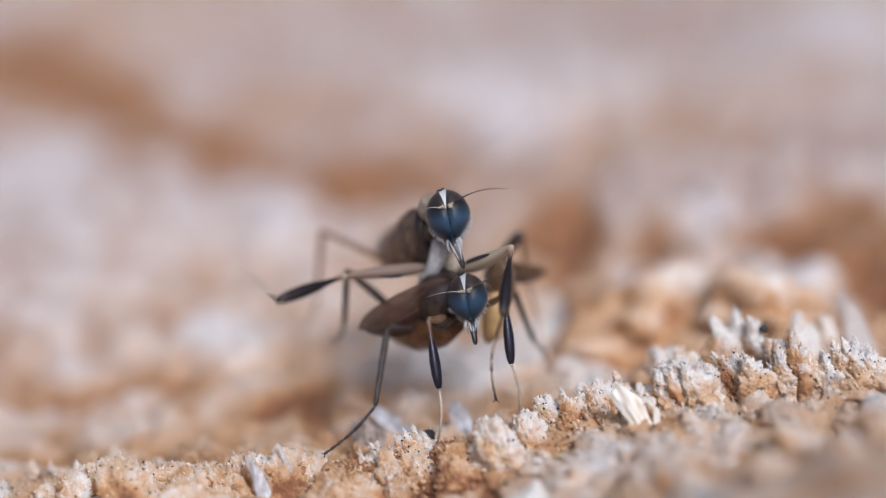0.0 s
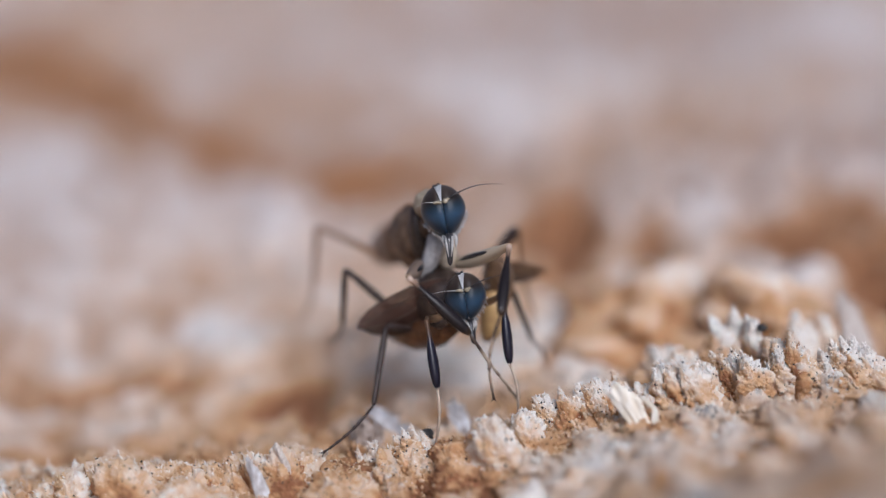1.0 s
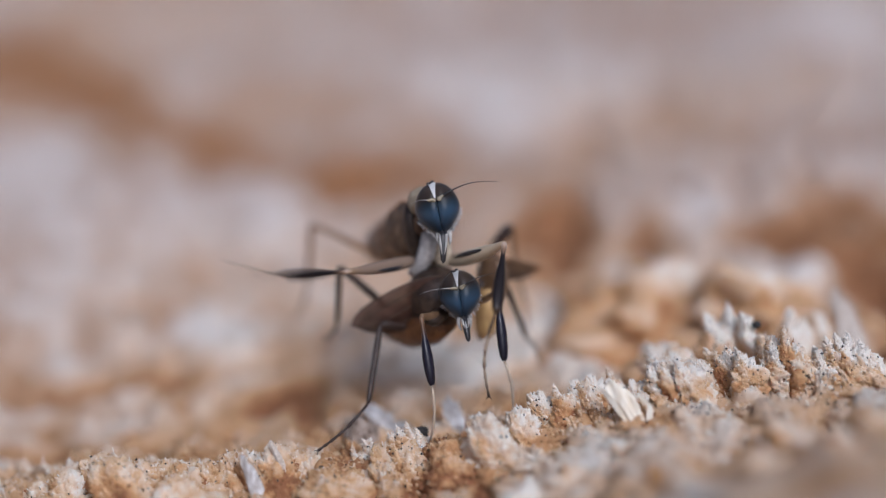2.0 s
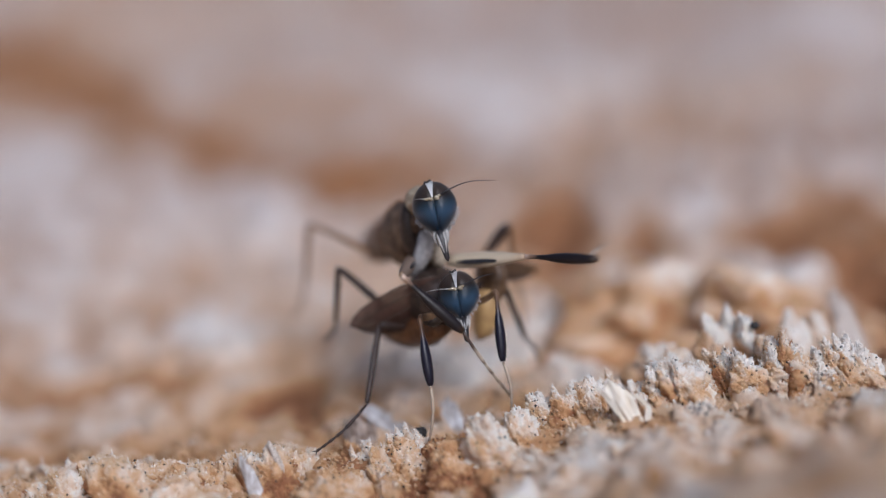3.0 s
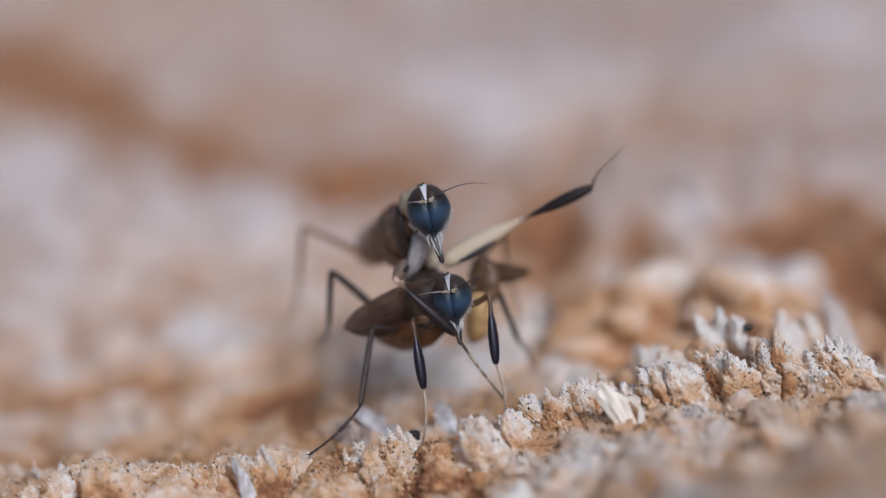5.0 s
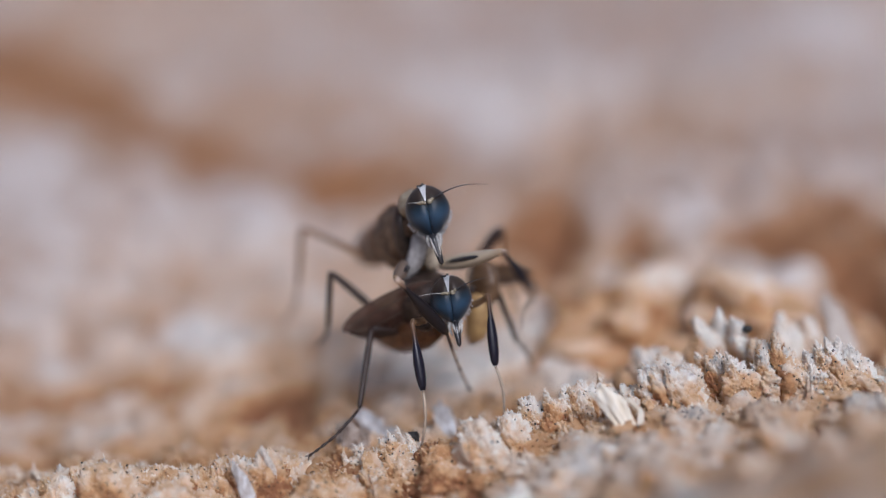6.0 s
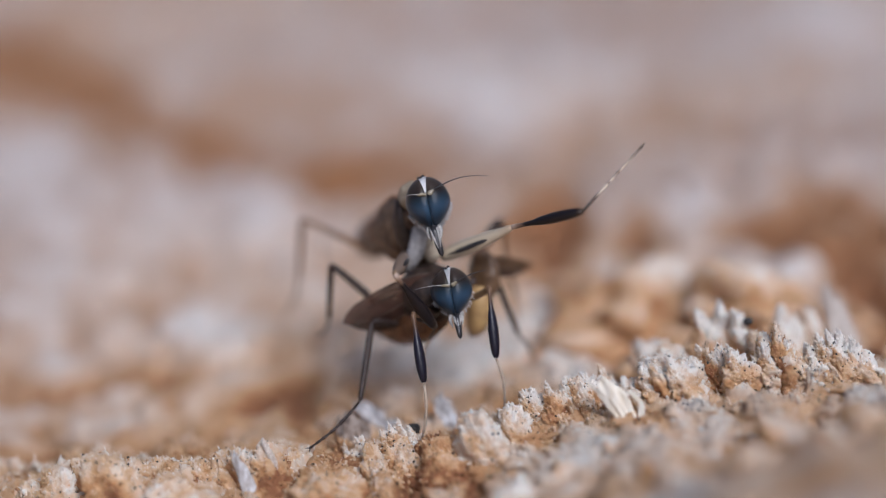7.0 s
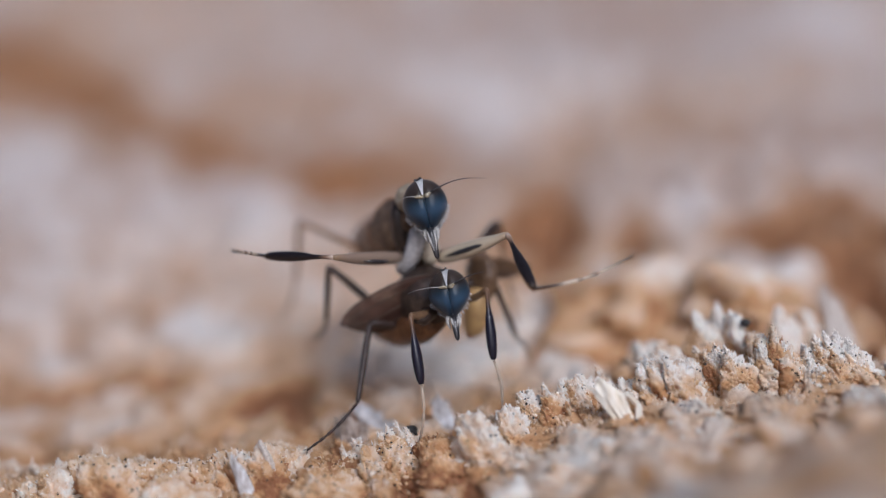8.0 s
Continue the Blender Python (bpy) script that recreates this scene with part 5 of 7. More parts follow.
        (6.1, limb(-0.072, -0.247, 0.053, -100.2, 6.5, -7.8)), (6.133, limb(-0.072, -0.247, 0.053, -100.7, 20.8, -24.9)), (6.167, limb(-0.072, -0.247, 0.053, -101.3, 35.0, -42.1)), (6.2, limb(-0.072, -0.247, 0.053, -102.2, 49.3, -59.2)),
        (6.233, limb(-0.072, -0.247, 0.053, -99.1, 42.3, -48.8)), (6.267, limb(-0.072, -0.247, 0.053, -96.7, 35.2, -39.3)), (6.3, limb(-0.072, -0.247, 0.053, -94.7, 28.1, -30.4)), (6.333, limb(-0.072, -0.247, 0.053, -92.4, 21.9, -22.8)),
        (6.367, limb(-0.072, -0.247, 0.053, -90.2, 15.6, -15.7)), (6.4, limb(-0.072, -0.247, 0.053, -88.2, 9.3, -9.1)), (6.433, limb(-0.072, -0.247, 0.053, -91.6, 7.9, -8.1)), (6.467, limb(-0.072, -0.247, 0.053, -94.9, 6.3, -6.9)),
        (6.5, limb(-0.072, -0.247, 0.053, -98.3, 4.8, -5.6)), (6.533, limb(-0.072, -0.247, 0.053, -98.3, 4.9, -5.7)), (6.567, limb(-0.072, -0.247, 0.053, -98.4, 5.0, -5.8)), (6.6, limb(-0.072, -0.247, 0.053, -98.5, 5.0, -5.9)),
        (6.7, limb(-0.072, -0.247, 0.053, -98.1, 6.4, -7.3)), (6.8, limb(-0.072, -0.247, 0.053, -98.3, 6.2, -7.2)), (6.833, limb(-0.072, -0.247, 0.053, -98.3, 6.2, -7.2)), (6.867, limb(-0.072, -0.247, 0.053, -98.3, 6.2, -7.1)),
        (6.9, limb(-0.072, -0.247, 0.053, -98.3, 6.1, -7.1)), (7, limb(-0.072, -0.247, 0.053, -98.6, 6.0, -7.0)), (7.1, limb(-0.072, -0.247, 0.053, -98.6, 5.9, -6.8)), (7.2, limb(-0.072, -0.247, 0.053, -98.6, 5.7, -6.6)),
        (7.3, limb(-0.072, -0.247, 0.053, -98.6, 5.9, -6.9)), (7.4, limb(-0.072, -0.247, 0.053, -98.2, 6.1, -7.1)), (7.9, limb(-0.072, -0.247, 0.053, -99.4, 5.8, -6.9)), (7.934, limb(-0.072, -0.247, 0.053, -103.9, 27.6, -34.8)),
        (7.967, limb(-0.072, -0.247, 0.053, -110.7, 49.1, -66.9)), (8, limb(-0.072, -0.247, 0.053, -110.9, 49.0, -66.9)),
    ])
    walk(LEG_A["tibia"], [
        (0, limb(-1.328, -0.917, 0.171, -82.6, 51.0, -45.5)), (0.033, limb(-1.158, -1.167, 0.172, -49.2, 66.5, -33.4)), (0.067, limb(-0.940, -1.375, 0.168, 9.5, 66.1, 6.2)), (0.1, limb(-0.683, -1.534, 0.160, 41.8, 50.3, 20.3)),
        (0.133, limb(-0.577, -1.571, 0.234, 34.5, 30.2, 9.6)), (0.167, limb(-0.466, -1.596, 0.306, 29.8, 9.8, 2.6)), (0.2, limb(-0.351, -1.610, 0.377, 25.7, -10.6, -2.4)), (0.233, limb(-0.313, -1.617, 0.379, 23.2, -19.0, -3.9)),
        (0.267, limb(-0.274, -1.623, 0.381, 20.4, -27.4, -5.0)), (0.3, limb(-0.235, -1.627, 0.382, 17.1, -35.7, -5.5)), (0.4, limb(-0.224, -1.633, 0.364, -0.1, -44.0, 0.0)), (0.5, limb(-0.248, -1.630, 0.362, -7.6, -46.0, 3.2)),
        (0.6, limb(-0.263, -1.633, 0.340, -7.7, -46.6, 3.3)), (1, limb(-0.249, -1.635, 0.341, -7.7, -46.6, 3.3)), (1.7, limb(-0.245, -1.634, 0.345, -7.6, -46.6, 3.3)), (1.9, limb(-0.242, -1.636, 0.340, -7.6, -46.6, 3.3)),
        (1.933, limb(-0.551, -1.566, 0.321, 14.7, -10.9, -1.4)), (1.967, limb(-0.836, -1.430, 0.289, 31.6, 26.0, 7.5)), (2, limb(-1.084, -1.237, 0.246, 65.3, 59.0, 39.8)), (2.033, limb(-1.225, -1.090, 0.080, 29.1, 77.9, 23.7)),
        (2.067, limb(-1.327, -0.915, -0.086, -66.1, 72.2, -50.8)), (2.1, limb(-1.387, -0.718, -0.247, -85.8, 51.7, -48.4)), (2.2, limb(-1.299, -0.587, -0.594, -83.1, 45.3, -40.6)), (2.233, limb(-1.223, -0.784, -0.600, -78.5, 38.8, -32.1)),
        (2.267, limb(-1.121, -0.970, -0.592, -74.7, 32.1, -24.8)), (2.3, limb(-0.996, -1.140, -0.570, -71.4, 25.3, -18.3)), (2.333, limb(-0.820, -1.411, -0.303, -42.9, 4.6, -1.8)), (2.367, limb(-0.580, -1.581, -0.005, -16.0, -17.2, 2.4)),
        (2.4, limb(-0.296, -1.636, 0.298, 17.1, -34.6, -5.4)), (2.5, limb(-0.231, -1.640, 0.327, -7.7, -46.6, 3.3)), (2.8, limb(-0.248, -1.641, 0.312, -12.2, -45.4, 5.1)), (2.9, limb(-0.224, -1.642, 0.317, -7.7, -46.6, 3.3)),
        (3, limb(-0.222, -1.643, 0.315, -7.7, -46.6, 3.3)), (3.2, limb(-0.227, -1.642, 0.317, -7.7, -46.6, 3.3)), (3.233, limb(-0.533, -1.575, 0.303, 15.8, -12.3, -1.7)), (3.267, limb(-0.817, -1.445, 0.277, 33.1, 23.4, 7.0)),
        (3.3, limb(-1.065, -1.257, 0.240, 64.2, 55.7, 36.7)), (3.333, limb(-1.172, -1.158, 0.092, 33.9, 73.6, 25.7)), (3.367, limb(-1.255, -1.040, -0.057, -48.6, 73.3, -37.1)), (3.4, limb(-1.314, -0.905, -0.204, -77.9, 55.3, -45.9)),
        (3.5, limb(-1.164, -1.027, -0.437, -79.3, 43.6, -36.7)), (3.6, limb(-0.892, -1.265, -0.523, -67.5, 27.7, -18.7)), (3.633, limb(-0.716, -1.482, -0.265, -44.5, 3.8, -1.5)), (3.667, limb(-0.493, -1.611, 0.016, -22.7, -20.7, 4.2)),
        (3.7, limb(-0.241, -1.644, 0.299, 6.9, -41.5, -2.6)), (3.8, limb(-0.236, -1.641, 0.316, -7.7, -46.6, 3.3)), (4.1, limb(-0.236, -1.642, 0.314, -7.7, -46.6, 3.3)), (4.2, limb(-0.202, -1.646, 0.312, 6.4, -40.5, -2.4)),
        (4.233, limb(-0.691, -1.527, 0.186, -24.4, -8.2, 1.8)), (4.267, limb(-1.099, -1.240, 0.043, -50.1, 26.1, -12.4)), (4.3, limb(-1.371, -0.821, -0.099, -94.7, 52.3, -56.1)), (4.4, limb(-1.220, -0.981, -0.374, -80.5, 53.8, -46.5)),
        (4.5, limb(-1.055, -1.067, -0.581, -65.0, 47.7, -31.5)), (4.533, limb(-0.861, -1.341, -0.416, -33.7, 41.3, -13.0)), (4.567, limb(-0.612, -1.541, -0.220, -10.3, 28.4, -2.6)), (4.6, limb(-0.327, -1.651, -0.005, 7.6, 12.4, 0.8)),
        (4.633, limb(-0.286, -1.658, 0.105, 2.2, -7.8, -0.1)), (4.667, limb(-0.243, -1.656, 0.215, -3.8, -27.9, 0.9)), (4.7, limb(-0.199, -1.644, 0.324, -12.5, -47.6, 5.5)), (4.8, limb(-0.236, -1.642, 0.313, -7.7, -46.6, 3.3)),
        (5.2, limb(-0.236, -1.642, 0.310, -7.7, -46.6, 3.3)), (5.233, limb(-0.522, -1.577, 0.316, 14.4, -11.0, -1.4)), (5.267, limb(-0.789, -1.455, 0.311, 31.1, 25.7, 7.3)), (5.3, limb(-1.025, -1.283, 0.295, 63.9, 58.7, 38.7)),
        (5.333, limb(-1.108, -1.226, 0.140, 25.6, 76.9, 20.4)), (5.367, limb(-1.174, -1.153, -0.016, -62.1, 71.2, -46.6)), (5.4, limb(-1.221, -1.065, -0.171, -83.2, 51.0, -45.9)), (5.5, limb(-0.943, -1.274, -0.424, -69.7, 34.2, -24.2)),
        (5.533, limb(-0.763, -1.469, -0.210, -36.8, 13.5, -4.5)), (5.567, limb(-0.544, -1.595, 0.019, -9.6, -10.8, 0.9)), (5.6, limb(-0.299, -1.643, 0.250, 22.2, -32.3, -6.5)), (5.633, limb(-0.278, -1.644, 0.270, 13.6, -37.9, -4.7)),
        (5.667, limb(-0.257, -1.644, 0.288, 3.7, -42.7, -1.4)), (5.7, limb(-0.236, -1.643, 0.307, -7.7, -46.6, 3.3)), (5.9, limb(-0.236, -1.643, 0.306, -7.7, -46.6, 3.3)), (6, limb(-0.199, -1.642, 0.334, 12.6, -37.1, -4.2)),
        (6.1, limb(-0.234, -1.644, 0.304, -7.7, -46.6, 3.3)), (6.133, limb(-0.578, -1.559, 0.301, 7.7, -10.4, -0.7)), (6.167, limb(-0.892, -1.394, 0.282, 19.5, 26.3, 4.6)), (6.2, limb(-1.154, -1.158, 0.250, 44.0, 61.0, 26.7)),
        (6.233, limb(-1.033, -1.291, 0.221, 42.0, 59.7, 24.9)), (6.267, limb(-0.895, -1.406, 0.189, 40.2, 58.4, 23.1)), (6.3, limb(-0.744, -1.503, 0.156, 38.5, 57.1, 21.5)), (6.333, limb(-0.604, -1.571, 0.108, 37.7, 54.0, 19.7)),
        (6.367, limb(-0.456, -1.623, 0.059, 37.0, 50.8, 18.1)), (6.4, limb(-0.304, -1.656, 0.010, 36.4, 47.7, 16.6)), (6.433, limb(-0.267, -1.661, 0.093, 38.2, 33.9, 12.0)), (6.467, limb(-0.230, -1.661, 0.175, 39.5, 20.0, 7.2)),
        (6.5, limb(-0.192, -1.656, 0.257, 40.6, 6.1, 2.3)), (6.533, limb(-0.194, -1.655, 0.260, 35.5, -0.1, -0.0)), (6.567, limb(-0.196, -1.655, 0.262, 30.5, -6.2, -1.7)), (6.6, limb(-0.198, -1.654, 0.264, 25.3, -12.3, -2.8)),
        (6.7, limb(-0.230, -1.653, 0.252, 21.9, -16.8, -3.3)), (6.8, limb(-0.227, -1.652, 0.259, 22.0, -20.1, -4.0)), (6.833, limb(-0.226, -1.652, 0.259, 22.0, -22.1, -4.3)), (6.867, limb(-0.225, -1.652, 0.258, 21.9, -24.1, -4.7)),
        (6.9, limb(-0.224, -1.652, 0.257, 21.9, -26.1, -5.1)), (7, limb(-0.222, -1.652, 0.264, 21.1, -28.7, -5.5)), (7.1, limb(-0.218, -1.652, 0.265, 19.1, -31.0, -5.3)), (7.2, limb(-0.214, -1.652, 0.265, 17.8, -31.9, -5.1)),
        (7.3, limb(-0.220, -1.652, 0.264, 13.6, -35.1, -4.3)), (7.4, limb(-0.225, -1.653, 0.255, 12.1, -36.6, -4.0)), (7.9, limb(-0.217, -1.649, 0.285, 11.7, -37.0, -3.9)), (7.934, limb(-0.733, -1.476, 0.357, 34.5, 12.8, 4.0)),
        (7.967, limb(-1.152, -1.122, 0.384, 71.9, 59.4, 44.9)), (8, limb(-1.150, -1.123, 0.387, 71.9, 59.3, 44.9)),
    ])
    walk(LEG_A["tarsus"], [
        (0, limb(-2.355, -1.742, 0.063, 81.9, 16.1, 14.0)), (0.033, limb(-2.370, -1.566, -0.172, 129.6, 41.8, 78.1)), (0.067, limb(-2.148, -1.287, -0.360, -166.5, 37.8, -141.7)), (0.1, limb(-1.699, -0.971, -0.471, -123.8, 8.6, -16.1)),
        (0.133, limb(-1.241, -0.924, -0.708, -73.2, 18.0, -13.4)), (0.167, limb(-0.691, -0.949, -0.823, -21.2, 14.3, -2.7)), (0.2, limb(-0.109, -1.047, -0.794, 27.4, 0.5, 0.1)), (0.233, limb(0.117, -1.125, -0.770, 32.5, -3.2, -0.9)),
        (0.267, limb(0.334, -1.214, -0.720, 37.6, -6.9, -2.4)), (0.3, limb(0.536, -1.311, -0.644, 42.8, -10.6, -4.2)), (0.4, limb(0.694, -1.634, -0.586, 40.0, -11.7, -4.3)), (0.5, limb(0.703, -1.751, -0.547, 24.6, -18.1, -4.0)),
        (0.6, limb(0.697, -1.755, -0.560, 21.5, -28.4, -5.5)), (1, limb(0.711, -1.756, -0.560, 21.5, -28.4, -5.5)), (1.7, limb(0.714, -1.755, -0.556, 21.5, -28.4, -5.5)), (1.9, limb(0.718, -1.757, -0.560, 21.5, -28.4, -5.5)),
        (1.933, limb(-0.302, -1.237, -0.934, -30.6, -24.7, 6.9)), (1.967, limb(-1.416, -0.808, -0.722, -75.0, -5.8, 4.4)), (2, limb(-2.217, -0.619, -0.039, -116.3, 16.3, -25.9)), (2.033, limb(-2.517, -0.955, -0.162, -148.5, 57.2, -125.3)),
        (2.067, limb(-2.585, -1.284, -0.249, 112.6, 58.9, 80.5)), (2.1, limb(-2.424, -1.535, -0.308, 78.2, 18.4, 15.0)), (2.2, limb(-2.238, -1.510, -0.705, 77.5, 18.8, 15.1)), (2.233, limb(-2.050, -1.794, -0.805, 74.7, 18.3, 14.0)),
        (2.267, limb(-1.823, -2.050, -0.888, 72.0, 17.8, 12.9)), (2.3, limb(-1.562, -2.272, -0.951, 69.2, 17.2, 11.9)), (2.333, limb(-0.926, -2.307, -1.268, 59.3, 5.2, 3.0)), (2.367, limb(-0.190, -1.930, -1.218, 49.8, -6.9, -3.2)),
        (2.4, limb(0.455, -1.316, -0.742, 39.8, -18.9, -6.9)), (2.5, limb(0.729, -1.761, -0.574, 21.5, -28.4, -5.5)), (2.8, limb(0.693, -1.837, -0.595, 34.4, -14.5, -4.5)), (2.9, limb(0.736, -1.764, -0.583, 21.5, -28.4, -5.5)),
        (3, limb(0.738, -1.764, -0.585, 21.5, -28.4, -5.5)), (3.2, limb(0.732, -1.763, -0.584, 21.5, -28.4, -5.5)), (3.233, limb(-0.252, -1.225, -0.940, -31.3, -28.0, 8.0)), (3.267, limb(-1.342, -0.783, -0.739, -76.7, -10.0, 7.9)),
        (3.3, limb(-2.157, -0.586, -0.084, -116.9, 13.2, -21.3)), (3.333, limb(-2.440, -0.950, -0.217, -156.4, 50.6, -132.3)), (3.367, limb(-2.521, -1.324, -0.308, 120.8, 51.4, 80.5)), (3.4, limb(-2.400, -1.641, -0.361, 80.3, 14.4, 12.1)),
        (3.5, limb(-2.076, -1.966, -0.615, 77.1, 18.0, 14.4)), (3.6, limb(-1.506, -2.346, -0.970, 70.8, 17.0, 12.2)), (3.633, limb(-0.803, -2.405, -1.206, 60.9, 5.6, 3.3)), (3.667, limb(-0.026, -2.088, -1.125, 51.3, -6.0, -2.9)),
        (3.7, limb(0.634, -1.525, -0.684, 41.4, -17.4, -6.6)), (3.8, limb(0.724, -1.763, -0.584, 21.5, -28.4, -5.5)), (4.1, limb(0.724, -1.763, -0.586, 21.5, -28.4, -5.5)), (4.2, limb(0.656, -1.533, -0.687, 30.7, -15.5, -4.3)),
        (4.233, limb(-0.504, -2.068, -1.005, 46.1, -5.1, -2.2)), (4.267, limb(-1.679, -2.151, -0.718, 61.0, 5.7, 3.4)), (4.3, limb(-2.416, -1.627, -0.032, 76.5, 16.1, 12.7)), (4.4, limb(-2.286, -1.751, -0.503, 79.8, 18.8, 15.7)),
        (4.5, limb(-2.032, -1.874, -0.956, 78.1, 19.3, 15.7)), (4.533, limb(-1.733, -1.892, -1.242, 65.6, 18.1, 11.7)), (4.567, limb(-1.241, -1.748, -1.364, 53.3, 16.1, 8.1)), (4.6, limb(-0.612, -1.481, -1.284, 41.3, 13.4, 5.1)),
        (4.633, limb(-0.108, -1.608, -1.203, 39.0, 2.6, 0.9)), (4.667, limb(0.374, -1.732, -0.950, 36.8, -8.2, -2.7)), (4.7, limb(0.777, -1.837, -0.545, 34.5, -19.0, -6.0)), (4.8, limb(0.724, -1.764, -0.587, 21.5, -28.4, -5.5)),
        (5.2, limb(0.724, -1.764, -0.590, 21.5, -28.4, -5.5)), (5.233, limb(-0.269, -1.255, -0.940, -31.0, -27.7, 7.8)), (5.267, limb(-1.362, -0.841, -0.709, -76.1, -9.9, 7.7)), (5.3, limb(-2.155, -0.666, -0.007, -116.1, 13.1, -20.9)),
        (5.333, limb(-2.395, -1.097, -0.131, -150.6, 53.1, -124.6)), (5.367, limb(-2.425, -1.530, -0.215, 118.8, 56.6, 84.6)), (5.4, limb(-2.248, -1.891, -0.269, 79.7, 18.0, 15.0)), (5.5, limb(-1.687, -2.298, -0.804, 74.6, 17.4, 13.3)),
        (5.533, limb(-1.072, -2.238, -1.239, 59.7, 8.6, 4.9)), (5.567, limb(-0.298, -1.810, -1.261, 45.4, -0.9, -0.4)), (5.6, limb(0.408, -1.222, -0.784, 31.1, -10.2, -2.9)), (5.633, limb(0.534, -1.399, -0.745, 28.1, -16.3, -4.1)),
        (5.667, limb(0.640, -1.582, -0.680, 25.0, -22.4, -5.0)), (5.7, limb(0.724, -1.765, -0.593, 21.5, -28.4, -5.5)), (5.9, limb(0.724, -1.765, -0.594, 21.5, -28.4, -5.5)), (6, limb(0.597, -1.411, -0.695, 30.9, -13.8, -3.8)),
        (6.1, limb(0.726, -1.766, -0.596, 21.5, -28.4, -5.5)), (6.133, limb(-0.339, -1.384, -0.987, -31.1, -34.7, 9.9)), (6.167, limb(-1.476, -0.998, -0.835, -79.0, -19.4, 16.0)), (6.2, limb(-2.310, -0.713, -0.212, -116.8, 5.6, -9.2)),
        (6.233, limb(-2.174, -0.844, -0.274, -129.4, 24.4, -49.2)), (6.267, limb(-2.021, -0.960, -0.339, -146.4, 41.8, -103.3)), (6.3, limb(-1.854, -1.057, -0.405, -174.0, 55.0, -168.5)), (6.333, limb(-1.673, -1.096, -0.507, -149.0, 42.7, -109.3)),
        (6.367, limb(-1.481, -1.120, -0.607, -133.2, 27.0, -58.0)), (6.4, limb(-1.281, -1.128, -0.706, -121.4, 9.9, -17.6)), (6.433, limb(-1.003, -0.982, -0.770, -114.3, 10.4, -16.0)), (6.467, limb(-0.681, -0.871, -0.783, -107.2, 10.7, -14.5)),
        (6.5, limb(-0.332, -0.801, -0.740, -100.0, 10.9, -13.0)), (6.533, limb(-0.192, -0.887, -0.816, -98.2, 23.6, -27.2)), (6.567, limb(-0.052, -0.988, -0.870, -96.0, 36.3, -40.1)), (6.6, limb(0.085, -1.102, -0.903, -93.0, 49.0, -51.3)),
        (6.7, limb(0.152, -1.180, -0.921, -94.9, 36.0, -38.9)), (6.8, limb(0.227, -1.187, -0.891, -91.3, 33.1, -33.8)), (6.833, limb(0.271, -1.194, -0.877, -55.8, 54.1, -30.2)), (6.867, limb(0.314, -1.202, -0.861, 1.8, 54.9, 0.9)),
        (6.9, limb(0.357, -1.210, -0.844, 39.0, 34.8, 12.6)), (7, limb(0.414, -1.234, -0.816, 40.7, 10.5, 3.9)), (7.1, limb(0.462, -1.282, -0.806, 28.0, -3.6, -0.9)), (7.2, limb(0.484, -1.310, -0.804, 27.4, -13.0, -3.2)),
        (7.3, limb(0.541, -1.398, -0.786, 27.4, -17.8, -4.4)), (7.4, limb(0.562, -1.429, -0.782, 27.1, -20.5, -5.0)), (7.9, limb(0.579, -1.435, -0.748, 26.4, -20.2, -4.8)), (7.934, limb(-1.025, -0.746, -0.705, -46.7, -12.2, 5.3)),
        (7.967, limb(-2.289, -0.481, 0.175, -113.1, 11.6, -17.5)), (8, limb(-2.287, -0.482, 0.178, -113.1, 11.6, -17.5)),
    ])
